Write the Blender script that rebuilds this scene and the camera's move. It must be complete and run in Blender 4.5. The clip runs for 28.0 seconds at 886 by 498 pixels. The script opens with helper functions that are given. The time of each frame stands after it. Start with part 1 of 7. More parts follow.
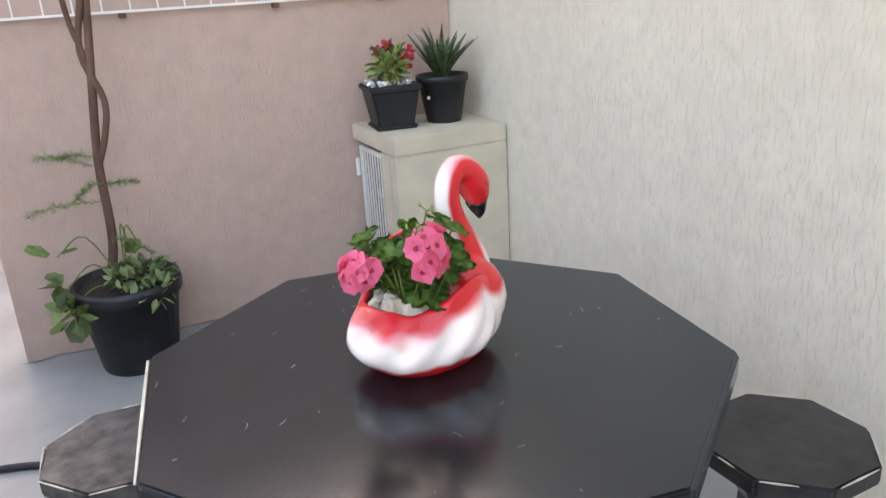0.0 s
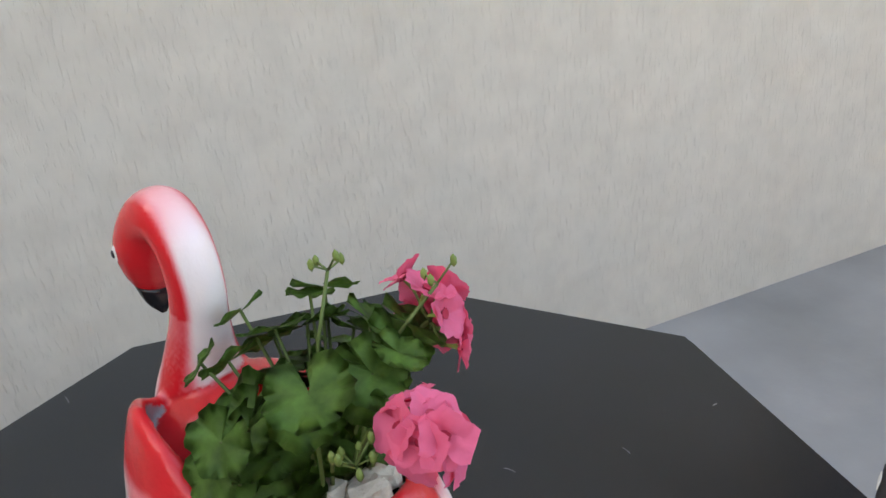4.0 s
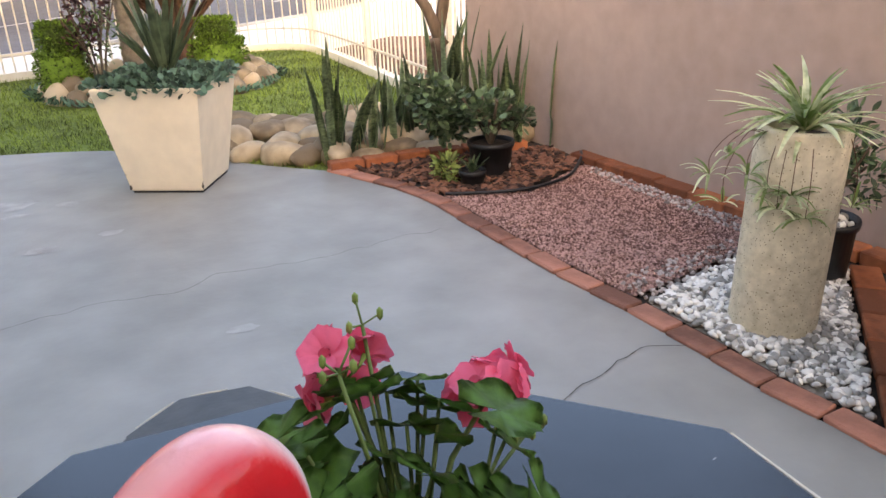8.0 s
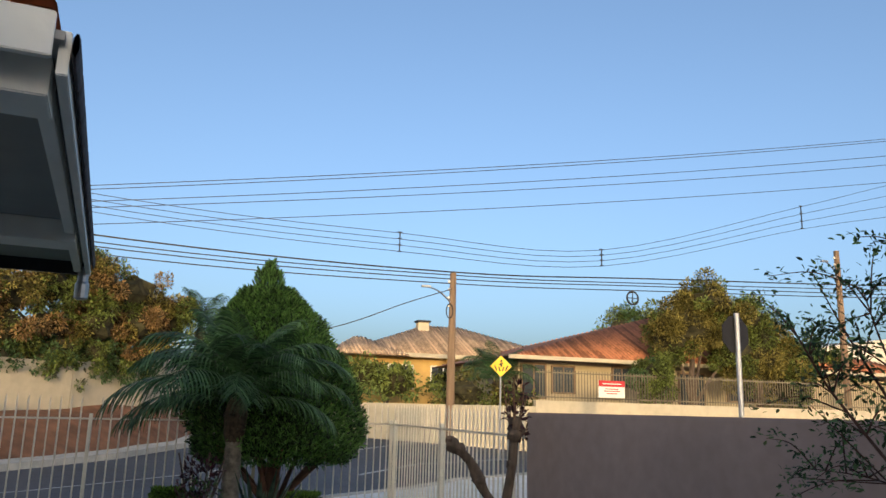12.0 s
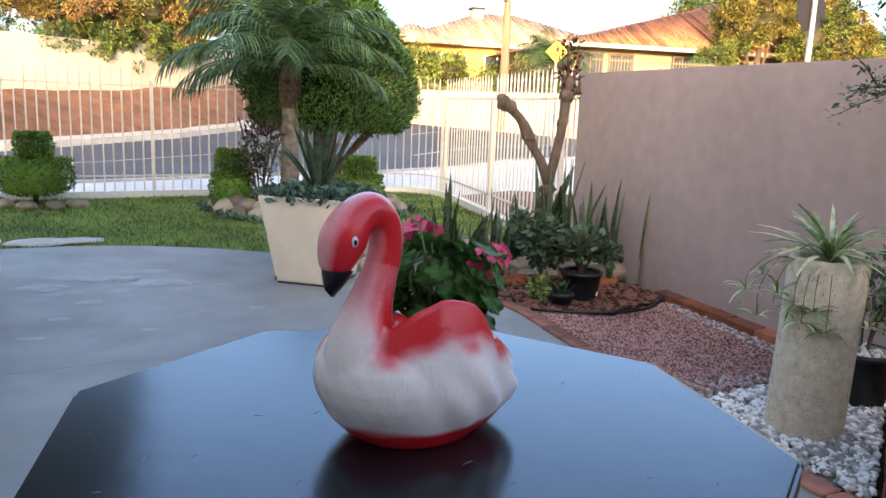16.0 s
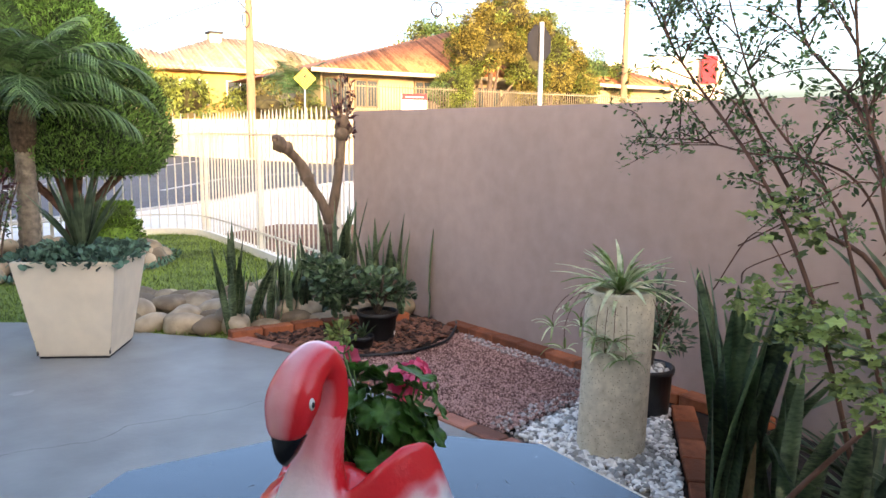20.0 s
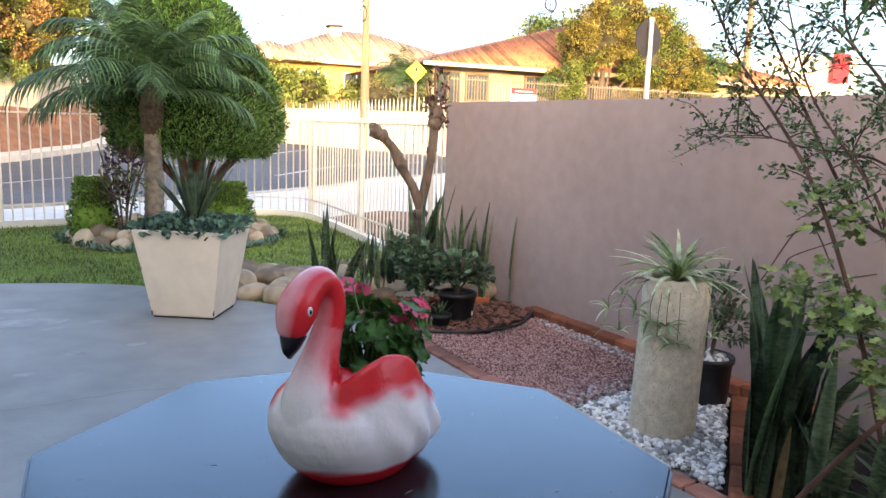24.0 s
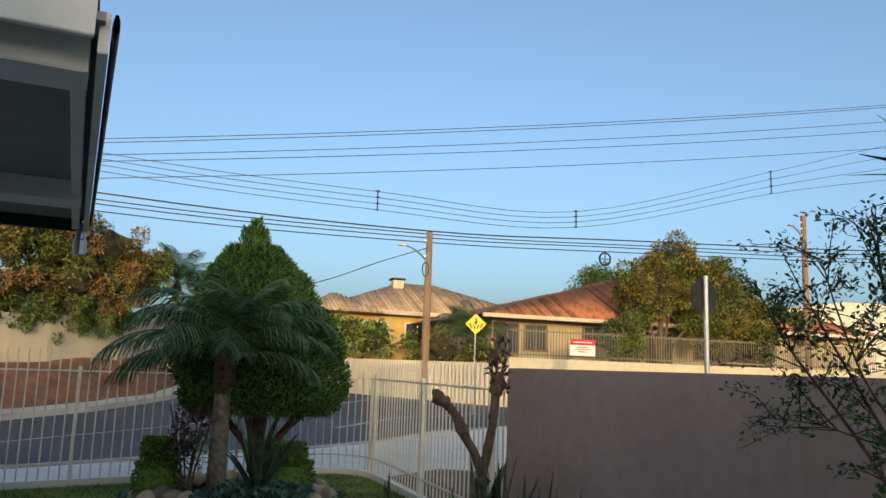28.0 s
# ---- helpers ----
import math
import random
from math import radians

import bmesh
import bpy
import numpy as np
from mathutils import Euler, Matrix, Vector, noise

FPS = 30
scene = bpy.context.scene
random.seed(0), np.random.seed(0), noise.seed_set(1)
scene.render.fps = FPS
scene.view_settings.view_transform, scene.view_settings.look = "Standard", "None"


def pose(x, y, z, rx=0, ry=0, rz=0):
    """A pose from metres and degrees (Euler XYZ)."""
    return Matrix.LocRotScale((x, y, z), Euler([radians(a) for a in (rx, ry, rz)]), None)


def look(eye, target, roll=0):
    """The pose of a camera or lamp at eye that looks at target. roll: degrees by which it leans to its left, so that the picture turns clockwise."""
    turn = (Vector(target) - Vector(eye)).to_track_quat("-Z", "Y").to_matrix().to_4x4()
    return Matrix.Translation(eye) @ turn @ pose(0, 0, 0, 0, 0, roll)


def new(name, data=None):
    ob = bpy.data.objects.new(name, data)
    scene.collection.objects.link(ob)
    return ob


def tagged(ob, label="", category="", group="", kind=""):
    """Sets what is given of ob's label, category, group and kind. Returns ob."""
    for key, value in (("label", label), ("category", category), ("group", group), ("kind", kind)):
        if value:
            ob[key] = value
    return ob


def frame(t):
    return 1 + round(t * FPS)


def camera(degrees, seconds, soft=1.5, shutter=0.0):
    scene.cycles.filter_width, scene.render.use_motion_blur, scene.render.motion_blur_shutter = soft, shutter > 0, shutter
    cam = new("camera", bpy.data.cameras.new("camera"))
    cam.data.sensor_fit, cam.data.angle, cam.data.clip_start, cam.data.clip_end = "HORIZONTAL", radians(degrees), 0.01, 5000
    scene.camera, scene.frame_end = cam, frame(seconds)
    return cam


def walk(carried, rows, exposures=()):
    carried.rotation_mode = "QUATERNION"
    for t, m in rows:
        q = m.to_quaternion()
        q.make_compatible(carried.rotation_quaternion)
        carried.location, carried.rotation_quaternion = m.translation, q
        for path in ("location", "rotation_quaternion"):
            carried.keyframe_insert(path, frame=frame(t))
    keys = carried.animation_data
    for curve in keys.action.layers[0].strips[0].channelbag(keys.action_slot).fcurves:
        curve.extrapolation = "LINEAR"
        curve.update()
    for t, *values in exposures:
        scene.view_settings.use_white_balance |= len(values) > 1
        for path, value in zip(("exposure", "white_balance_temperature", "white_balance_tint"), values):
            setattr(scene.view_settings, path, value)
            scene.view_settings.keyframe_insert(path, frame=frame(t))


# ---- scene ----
cam = camera(60.0, 28.0)
# seconds, stops, kelvin, tint
EXPOSURES = [(0, 4.72, 13500, 26), (2.5, 4.55, 13200, 25), (3.5, 4.3, 13000, 25), (5.5, 4.2, 12300, 23), (8, 4.25, 12000, 23), (9, 3.8, 10700, 20), (9.6, 3.45, 9200, 18), (10.4, 2.8, 8200, 17),
             (11, 2.2, 7500, 15), (11.5, 1.95, 7400, 12), (13.5, 1.45, 7700, 6), (14, 1.75, 7800, 6), (14.5, 2.2, 7600, 11), (15, 2.65, 7900, 16), (15.5, 3.35, 8200, 17),
             (16.5, 3.82, 8400, 18), (18, 3.87, 8500, 18), (20, 3.92, 8800, 18), (22.5, 3.87, 8500, 18), (25, 3.82, 8500, 18), (26, 3.4, 8000, 17), (26.5, 2.65, 7600, 13), (27, 1.85, 7800, 10), (28, 1.75, 7600, 5)]
PATH = [
    (0, (-0.33, -1.234, 1.409), (0.201, 0.575, 0.74), -3.4),
    (0.5, (-0.447, -1.095, 1.387), (0.286, 0.624, 0.676), -4.4),
    (1, (-0.644, -1.004, 1.382), (0.314, 0.598, 0.665), -1.1),
    (1.5, (-0.678, -0.886, 1.352), (0.368, 0.667, 0.651), 1.2),
    (2, (-0.636, -0.662, 1.352), (0.585, 0.753, 0.641), 4.8),
    (2.5, (-0.671, -0.485, 1.312), (0.914, 0.512, 0.609), 8.7),
    (3, (-0.701, -0.335, 1.316), (1.119, 0.089, 0.603), 3.0),
    (3.5, (-0.591, -0.162, 1.294), (1.255, -0.164, 0.523), -3.3),
    (5.5, (-0.486, 0.363, 1.291), (0.486, -1.16, 0.434), -3.6),
    (6, (-0.369, 0.529, 1.281), (0.14, -1.225, 0.467), -1.5),
    (6.5, (-0.218, 0.524, 1.27), (-0.013, -1.303, 0.483), 0.8),
    (7, (-0.133, 0.429, 1.284), (-0.118, -1.397, 0.467), -1.6),
    (7.5, (-0.028, 0.338, 1.299), (-0.384, -1.449, 0.474), -3.4),
    (8, (0.093, 0.359, 1.305), (-0.633, -1.342, 0.542), -1.9),
    (8.5, (0.186, 0.449, 1.318), (-0.553, -1.306, 0.705), -0.6),
    (9, (0.27, 0.525, 1.318), (-0.32, -1.335, 0.879), -1.1),
    (9.5, (0.289, 0.592, 1.37), (-0.182, -1.327, 1.06), -0.7),
    (10, (0.293, 0.665, 1.353), (-0.115, -1.289, 1.221), -0.8),
    (10.5, (0.3, 0.813, 1.37), (-0.122, -1.142, 1.374), 0.0),
    (11, (0.277, 0.987, 1.416), (-0.203, -0.948, 1.571), 0.2),
    (11.5, (0.272, 1.072, 1.509), (-0.27, -0.83, 1.813), 0.4),
    (13.5, (0.235, 1.1, 1.45), (-0.444, -0.704, 1.983), 4.4),
    (14, (0.195, 1.1, 1.395), (-0.426, -0.785, 1.642), 4.0),
    (14.5, (0.178, 1.095, 1.345), (-0.336, -0.838, 1.356), 4.5),
    (15, (0.17, 1.111, 1.3), (-0.278, -0.832, 1.145), 3.1),
    (15.5, (0.203, 1.095, 1.253), (-0.244, -0.834, 0.971), 2.5),
    (16, (0.236, 1.054, 1.218), (-0.251, -0.851, 0.852), 2.2),
    (16.5, (0.284, 1.016, 1.195), (-0.27, -0.862, 0.79), 2.0),
    (17, (0.332, 0.95, 1.213), (-0.315, -0.895, 0.789), 2.1),
    (17.5, (0.342, 0.923, 1.241), (-0.388, -0.889, 0.811), 2.2),
    (18, (0.326, 0.841, 1.255), (-0.48, -0.937, 0.823), 2.1),
    (18.5, (0.332, 0.772, 1.266), (-0.547, -0.973, 0.84), 1.8),
    (19, (0.371, 0.774, 1.283), (-0.571, -0.943, 0.875), 1.4),
    (19.5, (0.422, 0.84, 1.32), (-0.602, -0.838, 0.95), 0.6),
    (20, (0.433, 0.883, 1.349), (-0.636, -0.781, 1.051), 0.5),
    (20.5, (0.454, 0.891, 1.33), (-0.62, -0.772, 1.042), 1.0),
    (21, (0.47, 0.93, 1.339), (-0.577, -0.745, 1.029), 1.3),
    (21.5, (0.432, 1.011, 1.318), (-0.553, -0.697, 0.979), 1.8),
    (22, (0.412, 1.136, 1.3), (-0.514, -0.6, 0.942), 2.0),
    (22.5, (0.394, 1.183, 1.311), (-0.48, -0.58, 0.952), 2.2),
    (24.5, (0.389, 1.185, 1.323), (-0.432, -0.613, 1.021), 1.8),
    (25, (0.387, 1.188, 1.327), (-0.435, -0.613, 1.045), 1.7),
    (25.5, (0.392, 1.209, 1.34), (-0.433, -0.599, 1.114), 1.5),
    (26, (0.396, 1.221, 1.362), (-0.434, -0.595, 1.235), 1.3),
    (26.5, (0.398, 1.238, 1.422), (-0.433, -0.581, 1.449), 1.3),
    (27, (0.421, 1.295, 1.497), (-0.387, -0.526, 1.678), 1.7),
    (27.5, (0.451, 1.333, 1.494), (-0.286, -0.505, 1.77), 1.9),
    (28, (0.473, 1.306, 1.491), (-0.192, -0.555, 1.8), 2.0),
]
walk(cam, [(t, look(e, g, r)) for t, e, g, r in PATH], EXPOSURES)

# ---- world and sun ----
SUN_AZ = math.atan2(0.3, 1.0)      # towards the sun: x = sin, y = cos
SUN_EL = radians(5.6)
world = bpy.data.worlds.new("world")
scene.world = world
world.use_nodes = True
wn = world.node_tree.nodes
sky = wn.new("ShaderNodeTexSky")
sky.sky_type, sky.sun_disc = "NISHITA", False
sky.sun_elevation, sky.sun_rotation = SUN_EL, SUN_AZ
sky.air_density, sky.dust_density, sky.ozone_density = 0.6, 5.0, 2.0
wn["Background"].inputs[1].default_value = 0.15
world.node_tree.links.new(sky.outputs[0], wn["Background"].inputs[0])
sun = new("sun", bpy.data.lights.new("sun", "SUN"))
sun.data.energy, sun.data.angle, sun.data.color = 0.58, radians(0.6), (1.0, 0.74, 0.46)
sun_dir = Vector((math.sin(SUN_AZ) * math.cos(SUN_EL), math.cos(SUN_AZ) * math.cos(SUN_EL), math.sin(SUN_EL)))
sun.matrix_world = look(sun_dir * 60, (0, 0, 0))

# ---- materials ----
MATS = {}


def mat(name, col, rough=0.7, var=0.12, scale=8.0, bump=0.2, bscale=60.0, metal=0.0, col2=None, big=1.5, spec=0.4, stretch=(1, 1, 1), rnd=0.0, sheen=0.0, isl=0.0):
    """A procedural surface: base colour varied by a broad and a fine noise, with fine relief."""
    if name in MATS:
        return MATS[name]
    m = bpy.data.materials.new(name)
    m.use_nodes = True
    t, l = m.node_tree.nodes, m.node_tree.links
    b = t["Principled BSDF"]
    b.inputs["Roughness"].default_value, b.inputs["Metallic"].default_value = rough, metal
    b.inputs["Specular IOR Level"].default_value = spec
    co = t.new("ShaderNodeTexCoord")
    mp = t.new("ShaderNodeMapping")
    mp.inputs["Scale"].default_value = stretch
    l.new(co.outputs["Object"], mp.inputs[0])
    n1, n2 = t.new("ShaderNodeTexNoise"), t.new("ShaderNodeTexNoise")
    for n, s in ((n1, big), (n2, scale)):
        n.inputs["Scale"].default_value, n.inputs["Detail"].default_value = s, 5
        l.new(mp.outputs[0], n.inputs["Vector"])
    mx = t.new("ShaderNodeMath")
    mx.operation = "ADD"
    l.new(n1.outputs[0], mx.inputs[0]), l.new(n2.outputs[0], mx.inputs[1])
    last = mx.outputs[0]
    if rnd or isl:
        src = t.new("ShaderNodeObjectInfo").outputs["Random"] if rnd else t.new("ShaderNodeNewGeometry").outputs["Random Per Island"]
        ma = t.new("ShaderNodeMath")
        ma.operation = "MULTIPLY_ADD"
        ma.inputs[1].default_value = rnd or isl
        l.new(src, ma.inputs[0]), l.new(last, ma.inputs[2])
        m2 = t.new("ShaderNodeMath")
        m2.operation = "SUBTRACT"
        m2.inputs[1].default_value = (rnd or isl) / 2
        l.new(ma.outputs[0], m2.inputs[0])
        last = m2.outputs[0]
    r = t.new("ShaderNodeValToRGB")
    r.color_ramp.elements[0].position, r.color_ramp.elements[1].position = 0.35, 0.65
    mr = t.new("ShaderNodeMath")
    mr.operation = "MULTIPLY"
    mr.inputs[1].default_value = 0.5
    l.new(last, mr.inputs[0])
    l.new(mr.outputs[0], r.inputs[0])
    a = [max(0, c * (1 - var * 2)) for c in col]
    z = col2 or [min(1, c * (1 + var)) for c in col]
    r.color_ramp.elements[0].color, r.color_ramp.elements[1].color = (*a, 1), (*z, 1)
    l.new(r.outputs[0], b.inputs["Base Color"])
    if bump:
        nb = t.new("ShaderNodeTexNoise")
        nb.inputs["Scale"].default_value, nb.inputs["Detail"].default_value = bscale, 4
        l.new(mp.outputs[0], nb.inputs["Vector"])
        bp = t.new("ShaderNodeBump")
        bp.inputs["Strength"].default_value, bp.inputs["Distance"].default_value = bump, 0.01
        l.new(nb.outputs[0], bp.inputs["Height"])
        l.new(bp.outputs[0], b.inputs["Normal"])
    MATS[name] = m
    return m


def leaf_mat(name, col, rough=0.5, var=0.35, thr=0.25, scale=30.0, isl=0.8):
    """Leaf: the green varies from leaf to leaf, and some light passes through."""
    m = mat(name, col, rough, var, scale, 0.1, 120.0, isl=isl, spec=0.3)
    t, l = m.node_tree.nodes, m.node_tree.links
    b, out = t["Principled BSDF"], t["Material Output"]
    if not any(n.type == "MIX_SHADER" for n in t):
        tr, mixs = t.new("ShaderNodeBsdfTranslucent"), t.new("ShaderNodeMixShader")
        mixs.inputs[0].default_value = thr
        src = b.inputs["Base Color"].links[0].from_socket
        l.new(src, tr.inputs[0])
        l.new(b.outputs[0], mixs.inputs[1]), l.new(tr.outputs[0], mixs.inputs[2]), l.new(mixs.outputs[0], out.inputs[0])
    return m


def streak_wall(name, col, depth=0.55):
    """Rendered wall combed downwards: short upright grooves."""
    m = mat(name, col, 0.85, 0.05, 14.0, 0.0, big=1.2)
    t, l = m.node_tree.nodes, m.node_tree.links
    b = t["Principled BSDF"]
    co, mp = t.new("ShaderNodeTexCoord"), t.new("ShaderNodeMapping")
    mp.inputs["Scale"].default_value = (1, 1, 0.2)
    l.new(co.outputs["Object"], mp.inputs[0])
    n, r = t.new("ShaderNodeTexNoise"), t.new("ShaderNodeValToRGB")
    n.inputs["Scale"].default_value, n.inputs["Detail"].default_value, n.inputs["Roughness"].default_value = 120, 4, 0.65
    r.color_ramp.elements[0].position, r.color_ramp.elements[1].position = 0.32, 0.46
    l.new(mp.outputs[0], n.inputs["Vector"]), l.new(n.outputs[0], r.inputs[0])
    bp = t.new("ShaderNodeBump")
    bp.inputs["Strength"].default_value, bp.inputs["Distance"].default_value = depth * 0.9, 0.004
    l.new(r.outputs[0], bp.inputs["Height"]), l.new(bp.outputs[0], b.inputs["Normal"])
    return m


M_BEIGE = streak_wall("beige_render", (0.66, 0.598, 0.485), 0.55)
M_PINK = streak_wall("pink_render", (0.51, 0.345, 0.285), 0.5)
M_MAUVE = mat("mauve_paint", (0.375, 0.285, 0.258), 0.9, 0.07, 10, 0.25, 240, big=0.9)
M_FLOOR = mat("painted_concrete", (0.268, 0.276, 0.264), 0.48, 0.10, 3.0, 0.12, 35, big=0.55, spec=0.4, col2=(0.345, 0.354, 0.34))
M_TABLE = mat("black_painted_concrete", (0.013, 0.013, 0.015), 0.25, 0.25, 9, 0.05, 18, spec=0.42)
M_STOOL = mat("worn_black_paint", (0.018, 0.017, 0.018), 0.38, 0.3, 24, 0.1, 40, col2=(0.034, 0.032, 0.031), big=5, spec=0.45)
M_STOOL_WORN = mat("rubbed_grey_paint", (0.035, 0.033, 0.033), 0.5, 0.4, 26, 0.15, 60, col2=(0.13, 0.12, 0.11), big=6)


def sky_tinted_gloss(m, tint, rough, ior=1.45):
    """Gloss with a tinted reflection colour; on the table it paints in sky blue."""
    t, l = m.node_tree.nodes, m.node_tree.links
    b, out = t["Principled BSDF"], t["Material Output"]
    b.inputs["Specular IOR Level"].default_value = 0.0
    g, f, mx = t.new("ShaderNodeBsdfGlossy"), t.new("ShaderNodeFresnel"), t.new("ShaderNodeMixShader")
    g.inputs["Color"].default_value, g.inputs["Roughness"].default_value = (*tint, 1), rough
    f.inputs["IOR"].default_value = ior
    if b.inputs["Normal"].links:
        src = b.inputs["Normal"].links[0].from_socket
        l.new(src, g.inputs["Normal"]), l.new(src, f.inputs["Normal"])
    l.new(f.outputs[0], mx.inputs[0]), l.new(b.outputs[0], mx.inputs[1]), l.new(g.outputs[0], mx.inputs[2]), l.new(mx.outputs[0], out.inputs[0])


sky_tinted_gloss(M_TABLE, (0.80, 0.92, 1.0), 0.20, 1.57)
M_WHITE = mat("white_paint", (0.78, 0.76, 0.70), 0.55, 0.05, 12, 0.1, 60)
M_PLANTER = mat("cream_painted_cement", (0.79, 0.69, 0.55), 0.6, 0.06, 9, 0.15, 40)
M_BRICK = mat("clay_brick", (0.36, 0.11, 0.05), 0.85, 0.25, 14, 0.5, 90, rnd=0.7)
M_BRICK_DULL = mat("weathered_brick", (0.37, 0.155, 0.11), 0.88, 0.25, 14, 0.5, 90, rnd=0.7)
M_GRAVEL = mat("red_gravel", (0.27, 0.125, 0.105), 0.9, 0.25, 20, 0.3, 90, isl=1.1, col2=(0.52, 0.31, 0.275))
M_GRAVEL_BED = mat("gravel_dust", (0.22, 0.11, 0.095), 0.95, 0.2, 40, 0.6, 150, col2=(0.28, 0.17, 0.16))
M_PEBBLE = mat("white_pebbles", (0.66, 0.64, 0.60), 0.6, 0.3, 20, 0.2, 90, isl=1.2, col2=(0.86, 0.84, 0.80))
M_SOIL = mat("dark_soil", (0.035, 0.024, 0.018), 0.95, 0.4, 30, 0.8, 80)
M_MULCH = mat("bark_mulch", (0.15, 0.065, 0.042), 0.9, 0.4, 20, 0.5, 80, isl=1.2)
M_LAWN = mat("lawn_soil", (0.16, 0.235, 0.05), 0.95, 0.3, 20, 0.6, 120)
M_GRASS = leaf_mat("grass_blades", (0.19, 0.27, 0.055), 0.6, 0.35, 0.3, 2.0)
M_ROCK = mat("river_rock", (0.31, 0.23, 0.15), 0.75, 0.25, 9, 0.4, 50, rnd=1.1, col2=(0.45, 0.36, 0.25))
M_ASPHALT = mat("asphalt", (0.085, 0.088, 0.10), 0.8, 0.15, 6, 0.3, 90, big=0.3)
M_WALK = mat("pale_pavement", (0.74, 0.71, 0.66), 0.85, 0.08, 4, 0.2, 60, big=0.5)
M_KERB = mat("kerb_concrete", (0.5, 0.47, 0.42), 0.9, 0.1, 6, 0.3, 60)
M_EARTH = mat("red_earth", (0.22, 0.10, 0.055), 0.95, 0.3, 3, 0.6, 30, big=0.5)
M_CREAM = mat("cream_plaster", (0.52, 0.45, 0.33), 0.9, 0.08, 4, 0.2, 40, big=0.6)
M_YELLOW = mat("ochre_plaster", (0.55, 0.36, 0.13), 0.9, 0.06, 4, 0.1, 40)
M_TILE_RED = mat("red_roof_tile", (0.38, 0.15, 0.075), 0.85, 0.25, 6, 0.4, 40, isl=0.8)
M_TILE_TAN = mat("tan_roof_tile", (0.52, 0.36, 0.24), 0.85, 0.2, 6, 0.4, 40, isl=0.8)
M_METAL = mat("galvanised_steel", (0.45, 0.45, 0.46), 0.4, 0.1, 20, 0.05, 60, metal=0.8)
# near-black for painted parts, and for shade in the cabinet and under the planter
M_DARK = mat("near_black_paint_and_shade", (0.02, 0.02, 0.022), 0.7, 0.2, 8, 0)
M_BLACK_PLASTIC = mat("black_plastic", (0.014, 0.015, 0.018), 0.45, 0.3, 12, 0.1, 60)
M_WIRE = mat("black_cable", (0.02, 0.02, 0.022), 0.6, 0.2, 5, 0)
M_POLE = mat("weathered_pole", (0.24, 0.16, 0.105), 0.9, 0.2, 10, 0.4, 40, stretch=(1, 1, 0.1))
M_BARK = mat("grey_brown_bark", (0.125, 0.09, 0.068), 0.95, 0.3, 25, 0.7, 60, stretch=(1, 1, 0.3))
M_BARK_RED = mat("reddish_bark", (0.16, 0.08, 0.055), 0.9, 0.3, 25, 0.5, 60, stretch=(1, 1, 0.25))
M_PIPE = mat("cast_concrete_pipe", (0.62, 0.53, 0.385), 0.95, 0.12, 30, 0.35, 70, col2=(0.78, 0.69, 0.53))


def pitted(m, col, scale=75.0, lo=0.16, hi=0.26):
    """Small dark pits over a cast surface."""
    t, l = m.node_tree.nodes, m.node_tree.links
    b = t["Principled BSDF"]
    src = b.inputs["Base Color"].links[0].from_socket
    co, v, r, mx = t.new("ShaderNodeTexCoord"), t.new("ShaderNodeTexVoronoi"), t.new("ShaderNodeValToRGB"), t.new("ShaderNodeMix")
    v.inputs["Scale"].default_value = scale
    r.color_ramp.elements[0].position, r.color_ramp.elements[1].position = lo, hi
    mx.data_type = "RGBA"
    l.new(co.outputs["Object"], v.inputs["Vector"]), l.new(v.outputs["Distance"], r.inputs[0])
    l.new(r.outputs[0], mx.inputs["Factor"])
    mx.inputs["A"].default_value = (*col, 1)
    l.new(src, mx.inputs["B"]), l.new(mx.outputs["Result"], b.inputs["Base Color"])


pitted(M_PIPE, (0.20, 0.15, 0.10), 90.0, 0.14, 0.22)
M_FENCE = mat("cream_fence_paint", (0.75, 0.68, 0.56), 0.5, 0.06, 10, 0.05, 60)
M_SOFFIT = mat("grey_soffit", (0.33, 0.32, 0.31), 0.8, 0.06, 3, 0.1, 30)
M_BEAM = mat("white_beam_paint", (0.86, 0.84, 0.79), 0.7, 0.05, 4, 0.1, 30)

# ---- mesh helpers ----


def obj(name, bm, material, parent=None, label="", smooth=False):
    me = bpy.data.meshes.new(name)
    bm.normal_update()
    bm.to_mesh(me)
    bm.free()
    for m in material if isinstance(material, (list, tuple)) else [material]:
        me.materials.append(m)
    if smooth:
        me.shade_smooth()
    ob = new(name, me)
    if parent:
        ob.parent = parent
    if label:
        ob["label"] = label
    return ob


def part(name, bm, material, parent, label="", smooth=False):
    return obj(name, bm, material, parent, label, smooth)


def empty(name, m=None):
    ob = new(name)
    ob.empty_display_size = 0.05
    if m is not None:
        ob.matrix_world = m
    return ob


def share(name, me, parent, m):
    """One more object on the same mesh."""
    ob = new(name, me)
    ob.parent = parent
    ob.matrix_basis = m
    return ob


def bevel(bm, w, seg=2):
    bmesh.ops.bevel(bm, geom=[e for e in bm.edges if e.calc_length() > 0], offset=w, segments=seg, affect="EDGES", clamp_overlap=True)


def box(sx, sy, sz, w=0.0, m=None, bm=None, taper=1.0, seg=2):
    """A box on z = 0, its top scaled by taper, edges rounded by w."""
    b = bmesh.new()
    v = [b.verts.new((x * sx / 2 * k, y * sy / 2 * k, z)) for z, k in ((0, 1), (sz, taper)) for x, y in ((-1, -1), (1, -1), (1, 1), (-1, 1))]
    for f in ((3, 2, 1, 0), (4, 5, 6, 7), (0, 1, 5, 4), (1, 2, 6, 5), (2, 3, 7, 6), (3, 0, 4, 7)):
        b.faces.new([v[i] for i in f])
    if w:
        bevel(b, w, seg)
    return into(b, m, bm)


